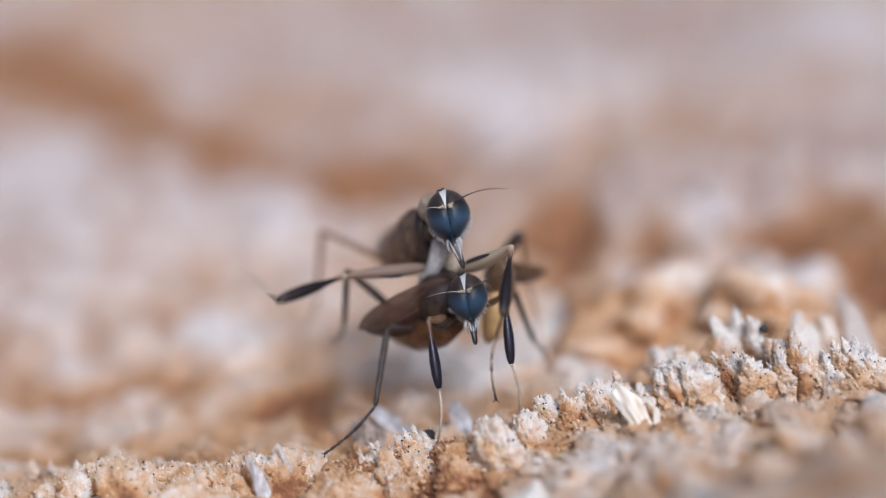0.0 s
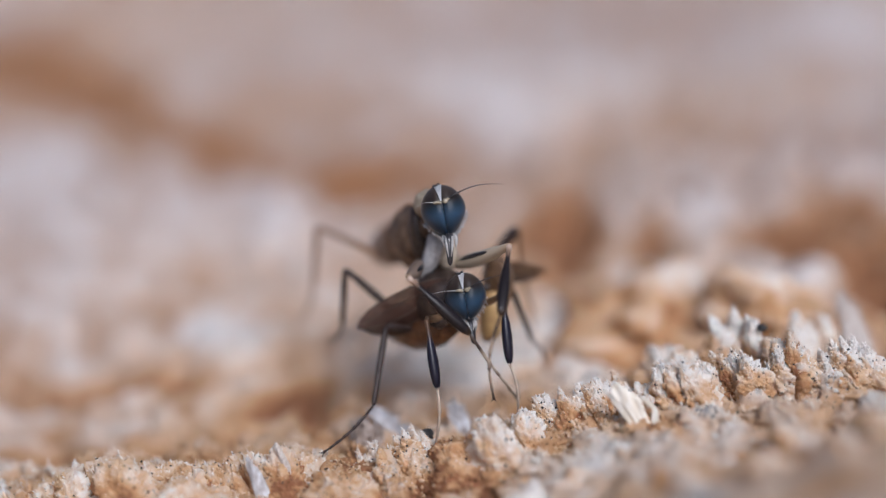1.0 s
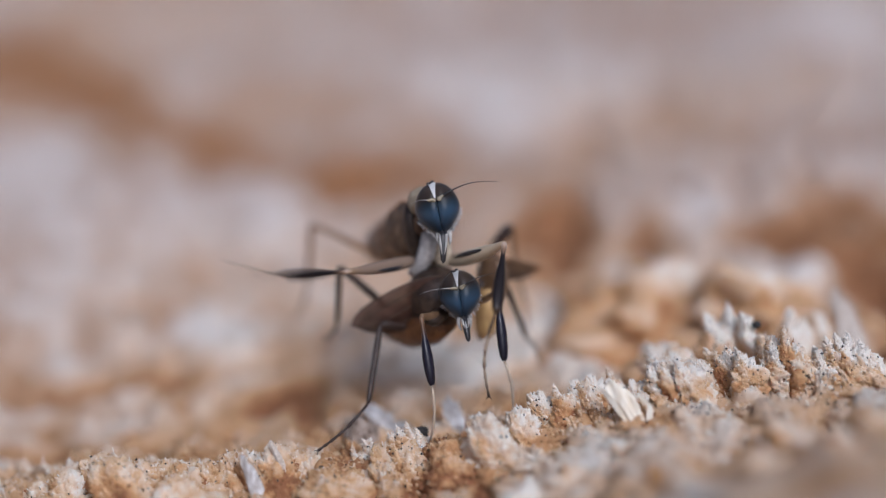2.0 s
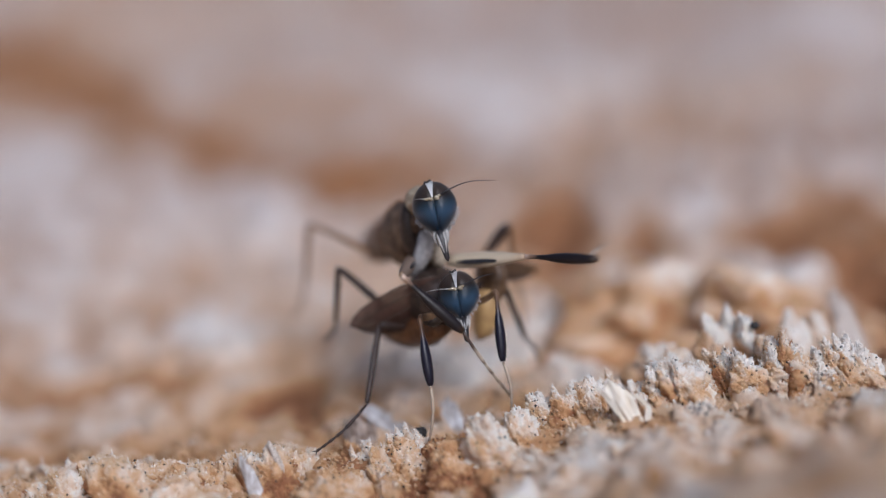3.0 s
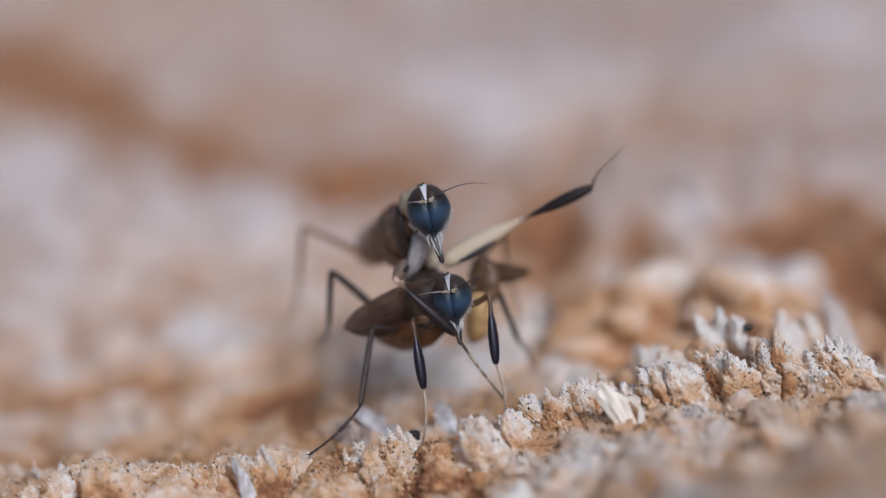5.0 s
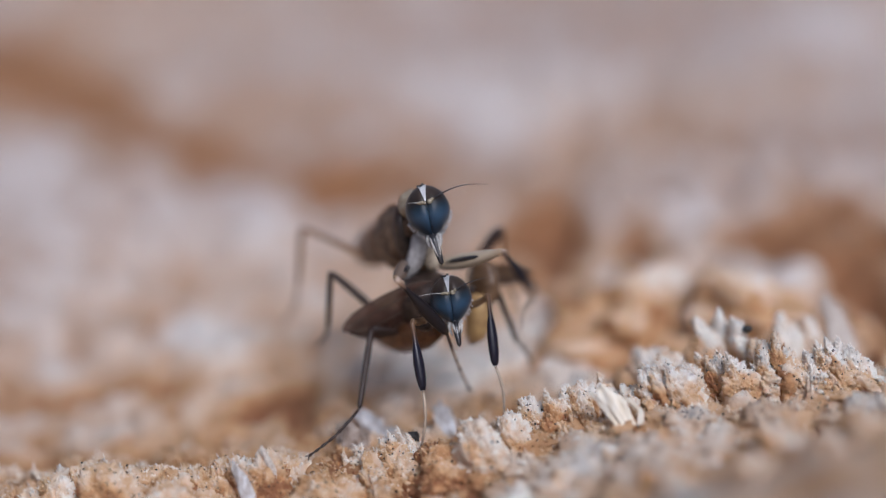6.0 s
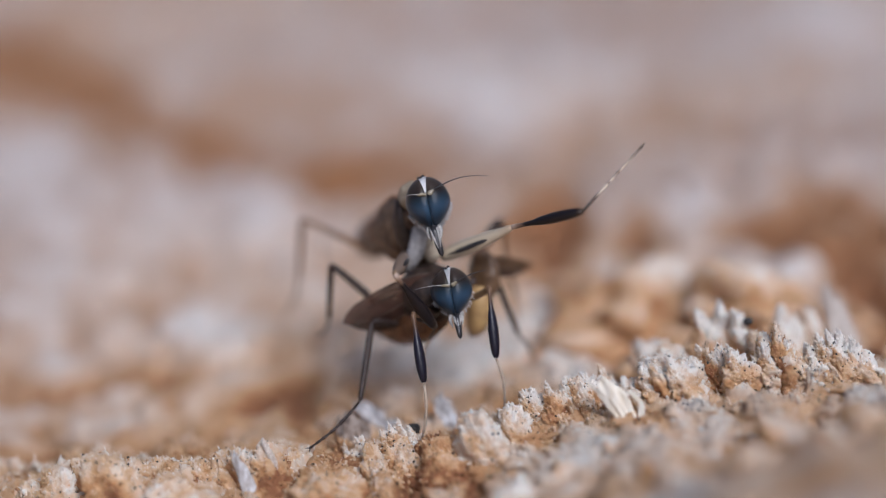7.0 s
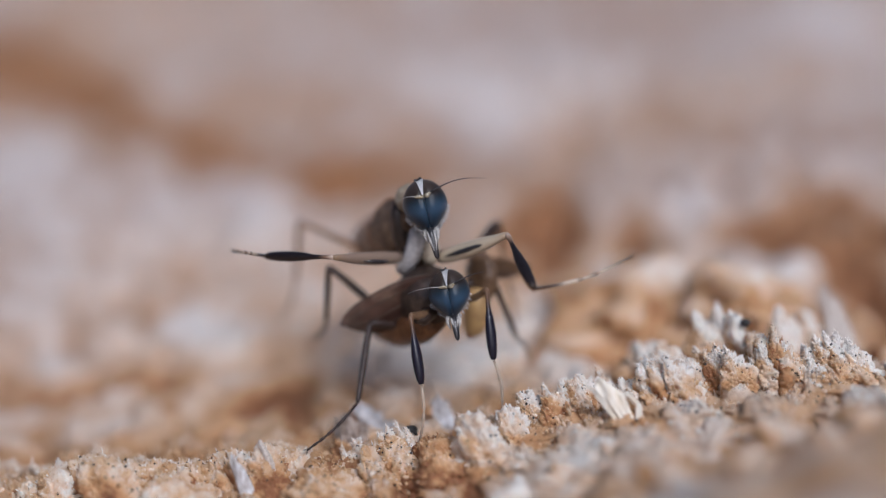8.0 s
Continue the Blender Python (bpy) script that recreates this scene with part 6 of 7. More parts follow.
    walk(LEG_B["femur"], [
        (0, limb(0.539, -0.206, 0.018, -127.3, -32.1, 60.3)), (0.4, limb(0.539, -0.206, 0.018, -125.0, -33.1, 59.5)), (0.433, limb(0.539, -0.206, 0.018, -134.8, -42.8, 86.4)), (0.467, limb(0.539, -0.206, 0.018, -147.9, -51.3, 118.1)),
        (0.5, limb(0.539, -0.206, 0.018, -166.1, -57.8, 155.1)), (0.533, limb(0.539, -0.206, 0.018, -155.2, -59.2, 137.7)), (0.567, limb(0.539, -0.206, 0.018, -143.8, -59.6, 120.6)), (0.6, limb(0.539, -0.206, 0.018, -132.3, -59.1, 104.1)),
        (0.633, limb(0.539, -0.206, 0.018, -122.4, -52.7, 84.0)), (0.667, limb(0.539, -0.206, 0.018, -115.1, -45.6, 66.9)), (0.7, limb(0.539, -0.206, 0.018, -109.4, -38.2, 52.2)), (0.733, limb(0.539, -0.206, 0.018, -114.7, -37.0, 55.1)),
        (0.767, limb(0.539, -0.206, 0.018, -119.7, -35.5, 57.8)), (0.8, limb(0.539, -0.206, 0.018, -124.5, -33.9, 60.2)), (1.7, limb(0.539, -0.206, 0.018, -124.8, -34.4, 61.3)), (2.5, limb(0.539, -0.206, 0.018, -124.0, -35.1, 61.5)),
        (2.533, limb(0.539, -0.206, 0.018, -124.2, -35.0, 61.5)), (2.567, limb(0.539, -0.206, 0.018, -124.5, -34.8, 61.5)), (2.6, limb(0.539, -0.206, 0.018, -124.7, -34.6, 61.5)), (2.633, limb(0.539, -0.206, 0.018, -134.2, -43.8, 87.2)),
        (2.667, limb(0.539, -0.206, 0.018, -147.0, -51.8, 117.2)), (2.7, limb(0.539, -0.206, 0.018, -164.5, -57.9, 152.4)), (2.733, limb(0.539, -0.206, 0.018, -163.7, -59.4, 151.8)), (2.767, limb(0.539, -0.206, 0.018, -162.9, -60.8, 151.2)),
        (2.8, limb(0.539, -0.206, 0.018, -161.9, -62.2, 150.5)), (2.833, limb(0.539, -0.206, 0.018, -149.9, -60.4, 130.4)), (2.867, limb(0.539, -0.206, 0.018, -139.4, -57.6, 112.2)), (2.9, limb(0.539, -0.206, 0.018, -130.6, -54.1, 96.0)),
        (3, limb(0.539, -0.206, 0.018, -115.1, -57.9, 82.0)), (3.033, limb(0.539, -0.206, 0.018, -117.2, -49.8, 74.5)), (3.067, limb(0.539, -0.206, 0.018, -118.7, -41.7, 65.5)), (3.1, limb(0.539, -0.206, 0.018, -119.9, -33.6, 55.1)),
        (3.133, limb(0.539, -0.206, 0.018, -121.1, -34.2, 57.1)), (3.167, limb(0.539, -0.206, 0.018, -122.3, -34.8, 59.2)), (3.2, limb(0.539, -0.206, 0.018, -123.5, -35.3, 61.3)), (3.7, limb(0.539, -0.206, 0.018, -123.5, -34.9, 60.7)),
        (3.733, limb(0.539, -0.206, 0.018, -138.5, -47.4, 98.5)), (3.767, limb(0.539, -0.206, 0.018, -161.4, -56.9, 146.4)), (3.8, limb(0.539, -0.206, 0.018, 166.6, -60.1, -157.1)), (3.833, limb(0.539, -0.206, 0.018, -178.7, -62.3, 177.9)),
        (3.867, limb(0.539, -0.206, 0.018, -162.8, -62.8, 152.1)), (3.9, limb(0.539, -0.206, 0.018, -147.3, -61.4, 127.4)), (4, limb(0.539, -0.206, 0.018, -120.3, -55.5, 85.0)), (4.033, limb(0.539, -0.206, 0.018, -116.8, -51.8, 76.6)),
        (4.067, limb(0.539, -0.206, 0.018, -113.8, -48.1, 68.8)), (4.1, limb(0.539, -0.206, 0.018, -111.3, -44.3, 61.5)), (4.133, limb(0.539, -0.206, 0.018, -115.5, -42.5, 63.3)), (4.167, limb(0.539, -0.206, 0.018, -119.6, -40.6, 64.8)),
        (4.2, limb(0.539, -0.206, 0.018, -123.3, -38.5, 65.9)), (4.3, limb(0.539, -0.206, 0.018, -123.4, -34.9, 60.5)), (4.9, limb(0.539, -0.206, 0.018, -123.2, -34.9, 60.4)), (4.933, limb(0.539, -0.206, 0.018, -138.1, -47.5, 98.0)),
        (4.967, limb(0.539, -0.206, 0.018, -160.9, -57.1, 145.6)), (5, limb(0.539, -0.206, 0.018, 167.0, -60.4, -157.9)), (5.033, limb(0.539, -0.206, 0.018, 178.0, -63.8, -176.7)), (5.067, limb(0.539, -0.206, 0.018, -168.7, -66.2, 162.7)),
        (5.1, limb(0.539, -0.206, 0.018, -153.4, -67.2, 140.9)), (5.133, limb(0.539, -0.206, 0.018, -136.4, -63.1, 113.8)), (5.167, limb(0.539, -0.206, 0.018, -124.2, -57.5, 92.0)), (5.2, limb(0.539, -0.206, 0.018, -115.4, -51.1, 74.2)),
        (5.233, limb(0.539, -0.206, 0.018, -118.5, -45.7, 70.6)), (5.267, limb(0.539, -0.206, 0.018, -121.0, -40.3, 66.0)), (5.3, limb(0.539, -0.206, 0.018, -123.1, -34.9, 60.3)), (5.6, limb(0.539, -0.206, 0.018, -123.0, -34.9, 60.2)),
        (5.633, limb(0.539, -0.206, 0.018, -137.7, -47.7, 97.6)), (5.667, limb(0.539, -0.206, 0.018, -160.5, -57.4, 145.2)), (5.7, limb(0.539, -0.206, 0.018, 167.0, -61.0, -158.1)), (5.8, limb(0.539, -0.206, 0.018, 169.1, -67.1, -163.7)),
        (5.833, limb(0.539, -0.206, 0.018, 170.1, -69.5, -165.7)), (5.867, limb(0.539, -0.206, 0.018, 171.2, -71.9, -167.9)), (5.9, limb(0.539, -0.206, 0.018, 172.7, -74.2, -170.4)), (5.933, limb(0.539, -0.206, 0.018, -148.1, -66.9, 133.2)),
        (5.967, limb(0.539, -0.206, 0.018, -130.8, -54.8, 97.1)), (6, limb(0.539, -0.206, 0.018, -121.8, -41.5, 68.5)), (6.033, limb(0.539, -0.206, 0.018, -122.1, -39.3, 65.8)), (6.067, limb(0.539, -0.206, 0.018, -122.5, -37.2, 63.0)),
        (6.1, limb(0.539, -0.206, 0.018, -122.8, -35.0, 60.1)), (6.6, limb(0.539, -0.206, 0.018, -122.5, -35.3, 60.3)), (6.633, limb(0.539, -0.206, 0.018, -136.6, -46.4, 94.2)), (6.667, limb(0.539, -0.206, 0.018, -156.8, -54.9, 136.9)),
        (6.7, limb(0.539, -0.206, 0.018, 175.9, -58.7, -172.8)), (6.733, limb(0.539, -0.206, 0.018, -173.8, -58.6, 169.0)), (6.767, limb(0.539, -0.206, 0.018, -163.9, -57.7, 151.2)), (6.8, limb(0.539, -0.206, 0.018, -154.6, -56.1, 134.2)),
        (6.9, limb(0.539, -0.206, 0.018, -145.4, -52.7, 115.6)), (7, limb(0.539, -0.206, 0.018, -140.9, -50.9, 106.5)), (7.1, limb(0.539, -0.206, 0.018, -138.9, -49.9, 102.2)), (7.2, limb(0.539, -0.206, 0.018, -137.1, -50.0, 99.8)),
        (7.3, limb(0.539, -0.206, 0.018, -134.0, -49.0, 94.2)), (7.4, limb(0.539, -0.206, 0.018, -133.6, -49.3, 93.8)), (7.5, limb(0.539, -0.206, 0.018, -132.2, -47.7, 90.0)), (7.6, limb(0.539, -0.206, 0.018, -133.2, -47.5, 91.0)),
        (7.7, limb(0.539, -0.206, 0.018, -133.0, -47.3, 90.4)), (7.8, limb(0.539, -0.206, 0.018, -133.6, -47.7, 91.8)), (8, limb(0.539, -0.206, 0.018, -133.8, -48.4, 92.9)),
    ])
    walk(LEG_B["tibia"], [
        (0, limb(1.298, -1.169, 0.752, -56.1, 7.0, -3.7)), (0.4, limb(1.319, -1.186, 0.705, -56.1, 7.0, -3.7)), (0.433, limb(1.509, -0.951, 0.756, -68.1, -27.6, 18.8)), (0.467, limb(1.655, -0.681, 0.774, -92.6, -60.0, 62.3)),
        (0.5, limb(1.748, -0.389, 0.757, 177.0, -68.5, -175.5)), (0.533, limb(1.767, -0.513, 0.682, -163.1, -70.2, 156.1)), (0.567, limb(1.772, -0.633, 0.600, -142.2, -69.4, 127.5)), (0.6, limb(1.765, -0.749, 0.513, -124.6, -66.5, 102.6)),
        (0.633, limb(1.675, -0.938, 0.482, -79.5, -83.8, 73.5)), (0.667, limb(1.560, -1.111, 0.442, 25.9, -73.0, -19.3)), (0.7, limb(1.423, -1.265, 0.392, 36.1, -53.9, -18.8)), (0.733, limb(1.399, -1.243, 0.494, -9.8, -42.0, 3.8)),
        (0.767, limb(1.370, -1.216, 0.594, -36.4, -18.9, 6.3)), (0.8, limb(1.336, -1.183, 0.690, -56.0, 7.0, -3.7)), (1.7, limb(1.347, -1.174, 0.691, -56.0, 7.0, -3.7)), (2.5, limb(1.361, -1.175, 0.671, -56.0, 7.0, -3.7)),
        (2.533, limb(1.358, -1.174, 0.676, -61.7, 0.3, -0.2)), (2.567, limb(1.355, -1.173, 0.682, -67.4, -6.4, 4.3)), (2.6, limb(1.351, -1.173, 0.687, -73.3, -13.1, 9.7)), (2.633, limb(1.527, -0.945, 0.738, -91.4, -31.4, 32.1)),
        (2.667, limb(1.662, -0.687, 0.759, -117.3, -46.0, 69.8)), (2.7, limb(1.750, -0.409, 0.749, -154.4, -51.8, 129.8)), (2.733, limb(1.769, -0.410, 0.717, -158.5, -55.3, 140.1)), (2.767, limb(1.786, -0.412, 0.684, -163.3, -58.6, 150.7)),
        (2.8, limb(1.803, -0.413, 0.652, -169.1, -61.7, 161.9)), (2.833, limb(1.781, -0.560, 0.629, -141.2, -57.7, 114.8)), (2.867, limb(1.746, -0.704, 0.599, -121.3, -49.2, 78.3)), (2.9, limb(1.697, -0.842, 0.562, -108.0, -38.3, 51.0)),
        (3, limb(1.749, -0.894, 0.340, -107.1, -53.9, 69.1)), (3.033, limb(1.631, -1.026, 0.440, -130.4, -80.7, 122.9)), (3.067, limb(1.490, -1.142, 0.530, 92.1, -69.9, -71.9)), (3.1, limb(1.330, -1.238, 0.611, 83.6, -42.5, -38.3)),
        (3.133, limb(1.342, -1.218, 0.628, 19.9, -50.2, -9.4)), (3.167, limb(1.354, -1.199, 0.645, -27.6, -26.3, 6.6)), (3.2, limb(1.365, -1.178, 0.662, -54.9, 12.3, -6.4)), (3.7, limb(1.357, -1.183, 0.665, -54.9, 12.3, -6.4)),
        (3.733, limb(1.591, -0.846, 0.742, -71.7, -27.9, 20.4)), (3.767, limb(1.736, -0.455, 0.758, -103.4, -59.2, 71.5)), (3.8, limb(1.778, -0.042, 0.710, 173.2, -62.2, -168.7)), (3.833, limb(1.804, -0.221, 0.682, -174.4, -63.3, 170.9)),
        (3.867, limb(1.809, -0.400, 0.643, -161.5, -63.3, 150.3)), (3.9, limb(1.794, -0.575, 0.593, -149.1, -62.1, 130.6)), (4, limb(1.716, -0.905, 0.426, -108.2, -56.1, 72.7)), (4.033, limb(1.662, -0.994, 0.416, -62.9, -74.6, 50.0)),
        (4.067, limb(1.602, -1.079, 0.404, 14.8, -66.1, -9.6)), (4.1, limb(1.537, -1.159, 0.389, 35.7, -43.6, -14.7)), (4.133, limb(1.504, -1.157, 0.472, -4.2, -34.5, 1.3)), (4.167, limb(1.468, -1.150, 0.553, -33.1, -15.8, 4.7)),
        (4.2, limb(1.429, -1.140, 0.632, -56.7, 6.0, -3.2)), (4.3, limb(1.357, -1.185, 0.662, -54.9, 12.3, -6.4)), (4.9, limb(1.357, -1.186, 0.660, -54.9, 12.3, -6.4)), (4.933, limb(1.592, -0.851, 0.737, -70.8, -27.8, 20.0)),
        (4.967, limb(1.738, -0.460, 0.752, -100.8, -59.5, 69.3)), (5, limb(1.782, -0.048, 0.705, 174.2, -63.7, -170.6)), (5.033, limb(1.821, -0.184, 0.648, -164.6, -64.5, 155.8)), (5.067, limb(1.846, -0.320, 0.584, -144.3, -62.4, 124.0)),
        (5.1, limb(1.856, -0.454, 0.513, -128.1, -57.8, 97.2)), (5.133, limb(1.813, -0.652, 0.486, -109.6, -53.2, 70.7)), (5.167, limb(1.744, -0.841, 0.449, -95.5, -46.3, 50.4)), (5.2, limb(1.651, -1.017, 0.403, -84.7, -38.1, 34.9)),
        (5.233, limb(1.562, -1.083, 0.493, -73.4, -23.6, 17.7)), (5.267, limb(1.464, -1.140, 0.578, -64.3, -8.4, 5.3)), (5.3, limb(1.357, -1.188, 0.658, -54.9, 12.3, -6.4)), (5.6, limb(1.357, -1.189, 0.657, -54.9, 12.3, -6.4)),
        (5.633, limb(1.595, -0.853, 0.730, -72.0, -27.9, 20.5)), (5.667, limb(1.743, -0.463, 0.743, -104.0, -59.1, 72.0)), (5.7, limb(1.788, -0.051, 0.694, 173.1, -61.8, -168.5)), (5.8, limb(1.856, -0.102, 0.563, -176.7, -68.5, 175.2)),
        (5.833, limb(1.878, -0.120, 0.511, -150.9, -67.4, 137.5)), (5.867, limb(1.897, -0.139, 0.457, -130.3, -63.0, 105.8)), (5.9, limb(1.914, -0.157, 0.403, -116.3, -56.3, 81.5)), (5.933, limb(1.853, -0.503, 0.495, -98.9, -45.1, 51.8)),
        (5.967, limb(1.707, -0.829, 0.555, -87.6, -32.2, 31.0)), (6, limb(1.486, -1.116, 0.581, -79.3, -18.5, 15.4)), (6.033, limb(1.445, -1.142, 0.606, -71.2, -10.2, 7.3)), (6.067, limb(1.402, -1.166, 0.630, -63.6, -1.6, 1.0)),
        (6.1, limb(1.358, -1.190, 0.653, -54.9, 12.3, -6.4)), (6.6, limb(1.366, -1.189, 0.645, -54.9, 12.3, -6.4)), (6.633, limb(1.574, -0.883, 0.734, -74.6, -21.8, 16.6)), (6.667, limb(1.708, -0.530, 0.773, -102.4, -47.4, 57.3)),
        (6.7, limb(1.760, -0.154, 0.758, -157.7, -58.2, 141.0)), (6.733, limb(1.759, -0.286, 0.758, -153.0, -58.6, 133.7)), (6.767, limb(1.747, -0.418, 0.751, -148.3, -58.9, 126.5)), (6.8, limb(1.725, -0.548, 0.738, -143.4, -59.0, 119.4)),
        (6.9, limb(1.675, -0.698, 0.731, -134.7, -54.8, 102.4)), (7, limb(1.647, -0.775, 0.718, -127.4, -52.9, 90.3)), (7.1, limb(1.631, -0.812, 0.712, -114.8, -49.8, 72.0)), (7.2, limb(1.634, -0.831, 0.690, -114.4, -51.1, 73.2)),
        (7.3, limb(1.618, -0.880, 0.669, -100.1, -44.9, 52.5)), (7.4, limb(1.622, -0.882, 0.660, -87.8, -31.0, 29.8)), (7.5, limb(1.597, -0.918, 0.664, -80.5, -24.6, 20.9)), (7.6, limb(1.593, -0.909, 0.678, -76.4, -20.2, 16.0)),
        (7.7, limb(1.590, -0.915, 0.678, -73.1, -19.6, 14.6)), (7.8, limb(1.596, -0.902, 0.682, -70.5, -17.7, 12.5)), (8, limb(1.608, -0.891, 0.674, -68.9, -15.7, 10.8)),
    ])
    walk(LEG_B["tarsus"], [
        (0, limb(1.137, -2.257, 0.019, 13.7, 2.6, 0.3)), (0.4, limb(1.158, -2.275, -0.028, 13.7, 2.6, 0.3)), (0.433, limb(2.121, -2.038, 0.319, -34.0, -28.9, 9.0)), (0.467, limb(2.799, -1.341, 0.804, -100.6, -36.3, 43.1)),
        (0.5, limb(2.977, -0.363, 1.241, -155.5, -10.9, 47.2)), (0.533, limb(3.010, -0.643, 1.111, -170.8, -18.6, 127.8)), (0.567, limb(3.009, -0.917, 0.967, 172.5, -24.9, -146.8)), (0.6, limb(2.977, -1.183, 0.812, 154.3, -29.3, -97.7)),
        (0.633, limb(2.989, -1.079, 0.456, -174.4, -26.1, 156.2)), (0.667, limb(2.824, -0.942, 0.094, -146.1, -16.7, 51.6)), (0.7, limb(2.490, -0.806, -0.238, -120.9, -4.0, 7.1)), (0.733, limb(2.283, -1.411, -0.473, -75.9, -3.0, 2.4)),
        (0.767, limb(1.798, -1.959, -0.412, -31.1, -0.3, 0.1)), (0.8, limb(1.175, -2.271, -0.043, 13.7, 2.6, 0.3)), (1.7, limb(1.186, -2.261, -0.042, 13.7, 2.6, 0.3)), (2.5, limb(1.200, -2.262, -0.062, 13.7, 2.6, 0.3)),
        (2.533, limb(1.351, -2.338, 0.050, 20.6, -1.2, -0.2)), (2.567, limb(1.503, -2.386, 0.177, 27.6, -5.1, -1.2)), (2.6, limb(1.650, -2.405, 0.316, 34.6, -8.9, -2.8)), (2.633, limb(2.216, -2.073, 0.766, 58.5, -15.9, -8.9)),
        (2.667, limb(2.613, -1.503, 1.180, 83.7, -20.1, -18.1)), (2.7, limb(2.789, -0.762, 1.485, 109.6, -20.7, -29.1)), (2.733, limb(2.855, -0.687, 1.417, 155.0, -26.8, -94.0)), (2.767, limb(2.914, -0.610, 1.344, -160.5, -18.6, 87.2)),
        (2.8, limb(2.966, -0.531, 1.267, -121.7, -1.4, 2.6)), (2.833, limb(2.899, -1.003, 1.178, -170.3, -18.5, 124.9)), (2.867, limb(2.746, -1.442, 1.048, 135.7, -22.2, -51.4)), (2.9, limb(2.515, -1.829, 0.882, 84.6, -9.4, -8.5)),
        (3, limb(2.817, -1.638, 0.570, 77.5, -8.5, -6.8)), (3.033, limb(2.934, -1.190, 0.579, 122.1, -47.5, -77.0)), (3.067, limb(2.731, -0.687, 0.547, -155.0, -45.6, 124.3)), (3.1, limb(2.223, -0.270, 0.502, -112.6, -5.6, 8.4)),
        (3.133, limb(2.357, -0.931, -0.167, -70.3, -4.8, 3.4)), (3.167, limb(1.940, -1.747, -0.404, -28.3, -1.4, 0.4)), (3.2, limb(1.083, -2.234, -0.080, 13.7, 4.3, 0.5)), (3.7, limb(1.075, -2.239, -0.077, 13.7, 4.3, 0.5)),
        (3.733, limb(2.210, -1.955, 0.376, -30.4, 0.3, -0.1)), (3.767, limb(2.871, -1.112, 0.914, -74.5, -2.1, 1.6)), (3.8, limb(2.946, 0.032, 1.323, -118.7, -3.4, 5.7)), (3.833, limb(2.985, -0.279, 1.273, -167.4, -24.0, 125.1)),
        (3.867, limb(2.990, -0.589, 1.206, 135.4, -26.8, -60.3)), (3.9, limb(2.962, -0.893, 1.123, 84.4, -9.0, -8.2)), (4, limb(2.813, -1.606, 0.656, 77.4, -11.1, -8.9)), (4.033, limb(2.937, -1.306, 0.257, 50.3, -63.3, -32.3)),
        (4.067, limb(2.810, -0.943, -0.114, -79.1, -54.6, 46.2)), (4.1, limb(2.448, -0.601, -0.388, -99.4, -1.5, 1.8)), (4.133, limb(2.253, -1.237, -0.613, -60.7, -0.4, 0.2)), (4.167, limb(1.828, -1.845, -0.512, -22.1, 0.9, -0.2)),
        (4.2, limb(1.291, -2.239, -0.089, 16.5, 1.8, 0.3)), (4.3, limb(1.075, -2.241, -0.080, 13.7, 4.3, 0.5)), (4.9, limb(1.075, -2.242, -0.082, 13.7, 4.3, 0.5)), (4.933, limb(2.209, -1.954, 0.353, -31.4, -3.0, 0.9)),
        (4.967, limb(2.876, -1.120, 0.878, -76.9, -6.9, 5.5)), (5, limb(2.966, 0.011, 1.288, -122.7, -6.6, 12.1)), (5.033, limb(3.014, -0.335, 1.195, -168.4, -27.7, 135.1)), (5.067, limb(3.017, -0.677, 1.081, 136.2, -30.3, -68.0)),
        (5.1, limb(2.974, -1.008, 0.948, 88.0, -12.2, -11.8)), (5.133, limb(2.871, -1.398, 0.752, 82.7, -13.1, -11.5)), (5.167, limb(2.700, -1.750, 0.536, 77.4, -13.9, -11.2)), (5.2, limb(2.466, -2.053, 0.307, 72.0, -14.6, -10.6)),
        (5.233, limb(2.091, -2.243, 0.146, 52.1, -9.7, -4.8)), (5.267, limb(1.657, -2.318, 0.012, 32.7, -3.8, -1.1)), (5.3, limb(1.075, -2.244, -0.084, 13.7, 4.3, 0.5)), (5.6, limb(1.075, -2.245, -0.085, 13.7, 4.3, 0.5)),
        (5.633, limb(2.214, -1.964, 0.369, -35.1, -7.2, 2.3)), (5.667, limb(2.877, -1.121, 0.908, -85.2, -12.0, 11.0)), (5.7, limb(2.953, 0.025, 1.314, -135.6, -8.3, 20.1)), (5.8, limb(3.085, -0.129, 1.047, -125.3, 0.9, -1.8)),
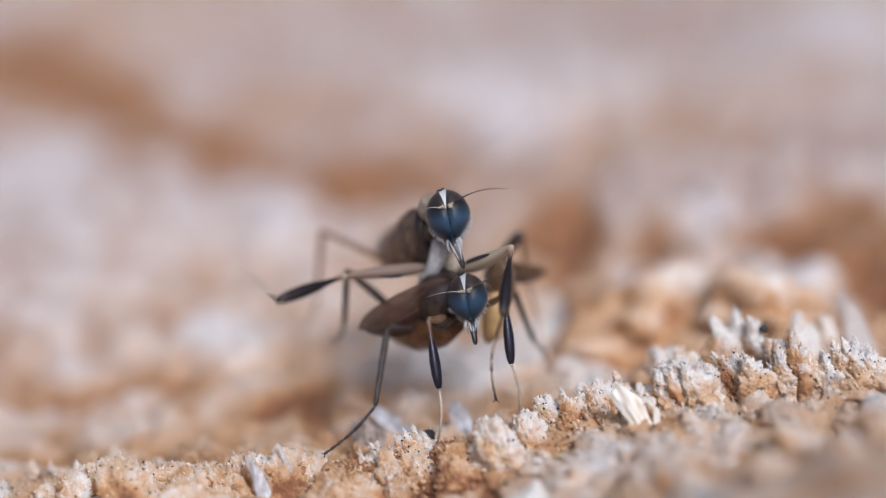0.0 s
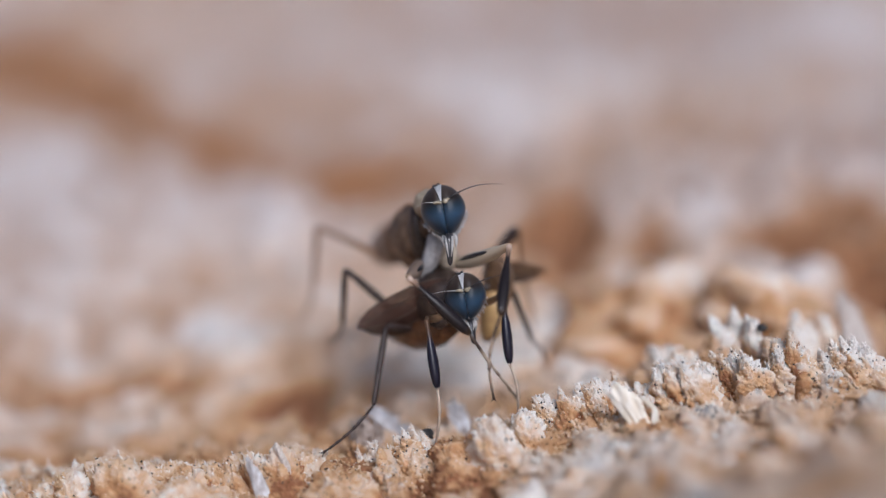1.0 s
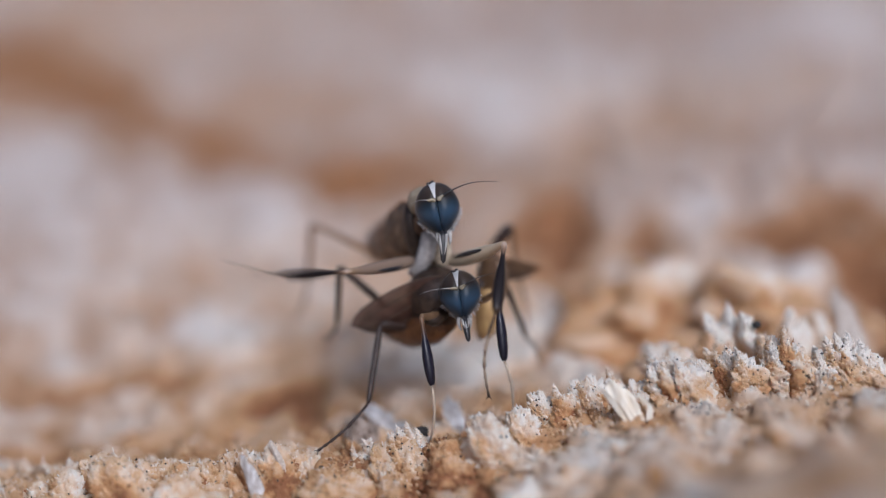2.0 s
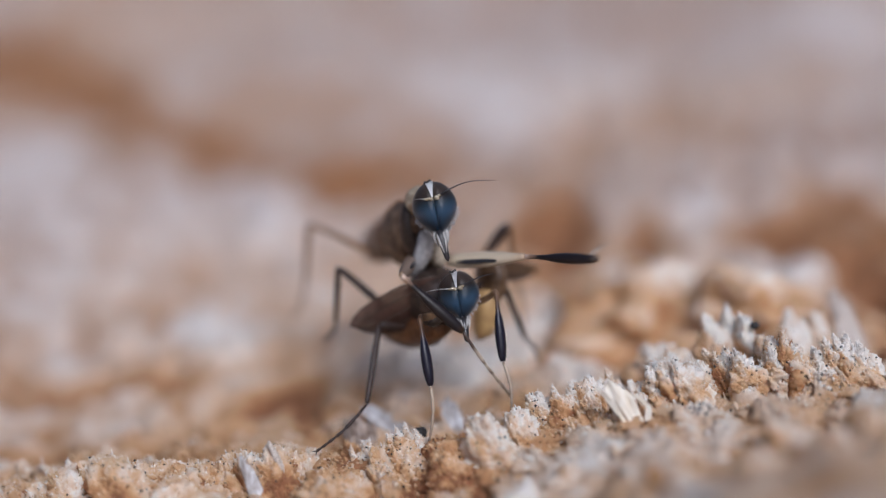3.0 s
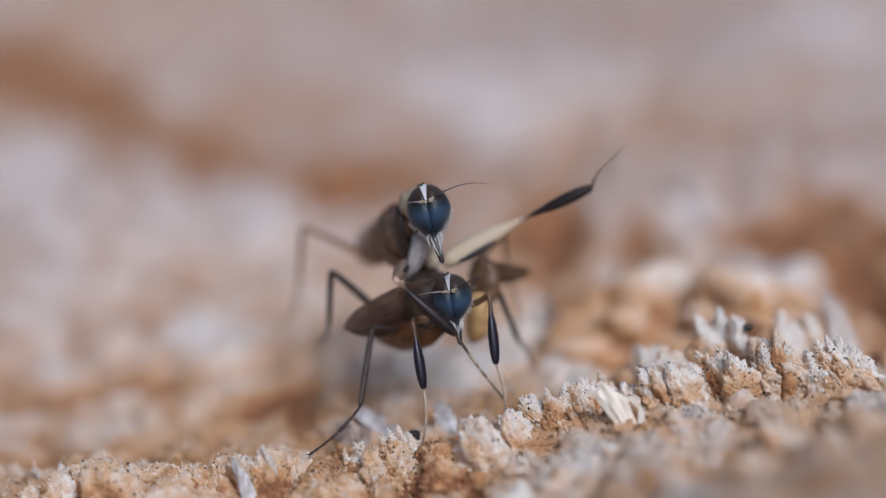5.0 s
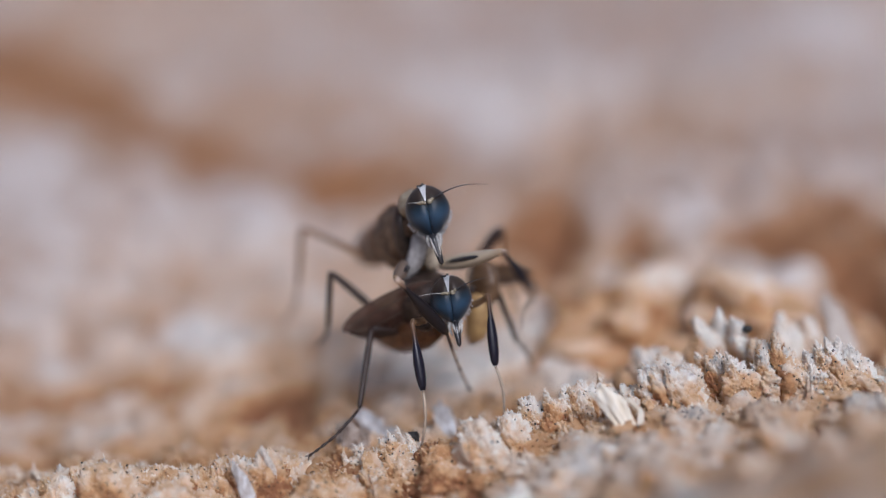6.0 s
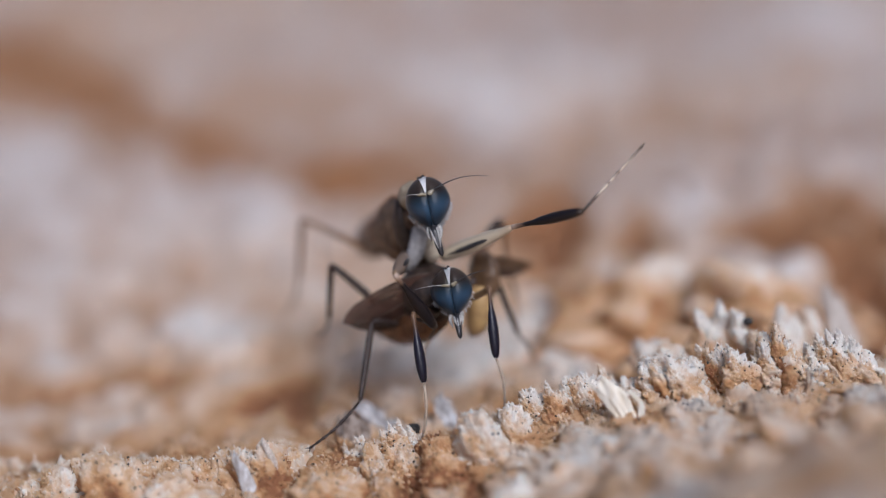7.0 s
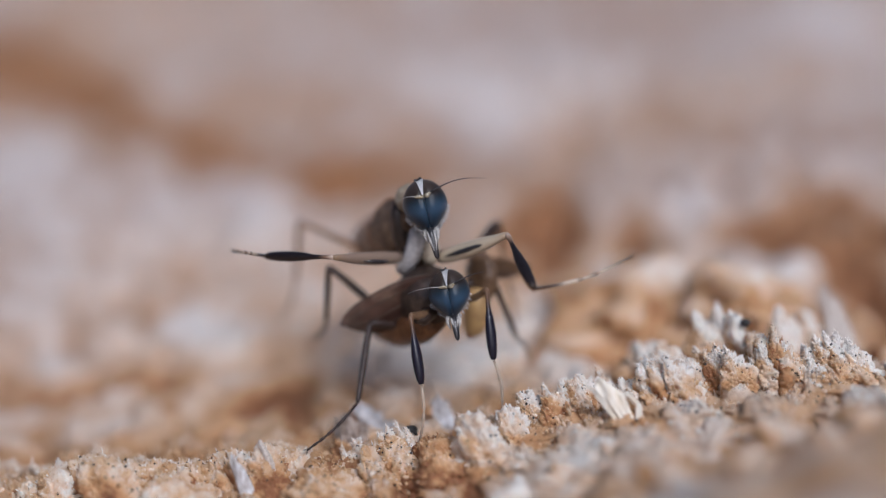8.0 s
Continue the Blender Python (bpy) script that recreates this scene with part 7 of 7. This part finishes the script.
        (5.833, limb(3.098, -0.366, 0.953, -132.9, -2.5, 5.8)), (5.867, limb(3.074, -0.597, 0.846, -140.5, -5.9, 16.4)), (5.9, limb(3.014, -0.814, 0.727, -148.3, -9.2, 31.7)), (5.933, limb(2.790, -1.424, 0.639, 163.1, -47.8, -143.0)),
        (5.967, limb(2.412, -1.946, 0.509, 80.5, -41.7, -35.7)), (6, limb(1.906, -2.347, 0.348, 38.7, -0.0, -0.0)), (6.033, limb(1.678, -2.373, 0.187, 31.8, -2.2, -0.6)), (6.067, limb(1.439, -2.349, 0.042, 24.9, -4.4, -1.0)),
        (6.1, limb(1.076, -2.246, -0.089, 17.9, -4.8, -0.8)), (6.6, limb(1.084, -2.245, -0.097, 14.4, -4.6, -0.6)), (6.633, limb(2.063, -2.066, 0.408, -32.9, -8.6, 2.5)), (6.667, limb(2.681, -1.403, 0.965, -80.1, -5.4, 4.5)),
        (6.7, limb(2.882, -0.418, 1.404, -126.6, 1.2, -2.4)), (6.733, limb(2.887, -0.598, 1.371, -158.9, -18.1, 81.3)), (6.767, limb(2.879, -0.777, 1.332, 162.4, -31.1, -122.0)), (6.8, limb(2.858, -0.953, 1.284, 118.8, -30.8, -49.9)),
        (6.9, limb(2.756, -1.239, 1.266, 126.0, -34.8, -63.1)), (7, limb(2.701, -1.408, 1.201, 125.3, -38.7, -68.3)), (7.1, limb(2.641, -1.586, 1.069, 131.4, -40.9, -79.1)), (7.2, limb(2.663, -1.586, 1.032, 124.3, -44.5, -75.5)),
        (7.3, limb(2.550, -1.801, 0.833, 132.8, -55.7, -100.8)), (7.4, limb(2.301, -2.014, 0.617, 127.7, -69.0, -108.9)), (7.5, limb(2.147, -2.102, 0.466, 155.4, -73.1, -147.3)), (7.6, limb(2.051, -2.114, 0.386, -174.9, -72.6, 173.1)),
        (7.7, limb(2.032, -2.106, 0.316, 123.9, -72.2, -107.8)), (7.8, limb(1.997, -2.089, 0.262, 132.0, -70.8, -115.9)), (8, limb(1.966, -2.078, 0.217, 128.4, -69.7, -110.5)),
    ])


motions()
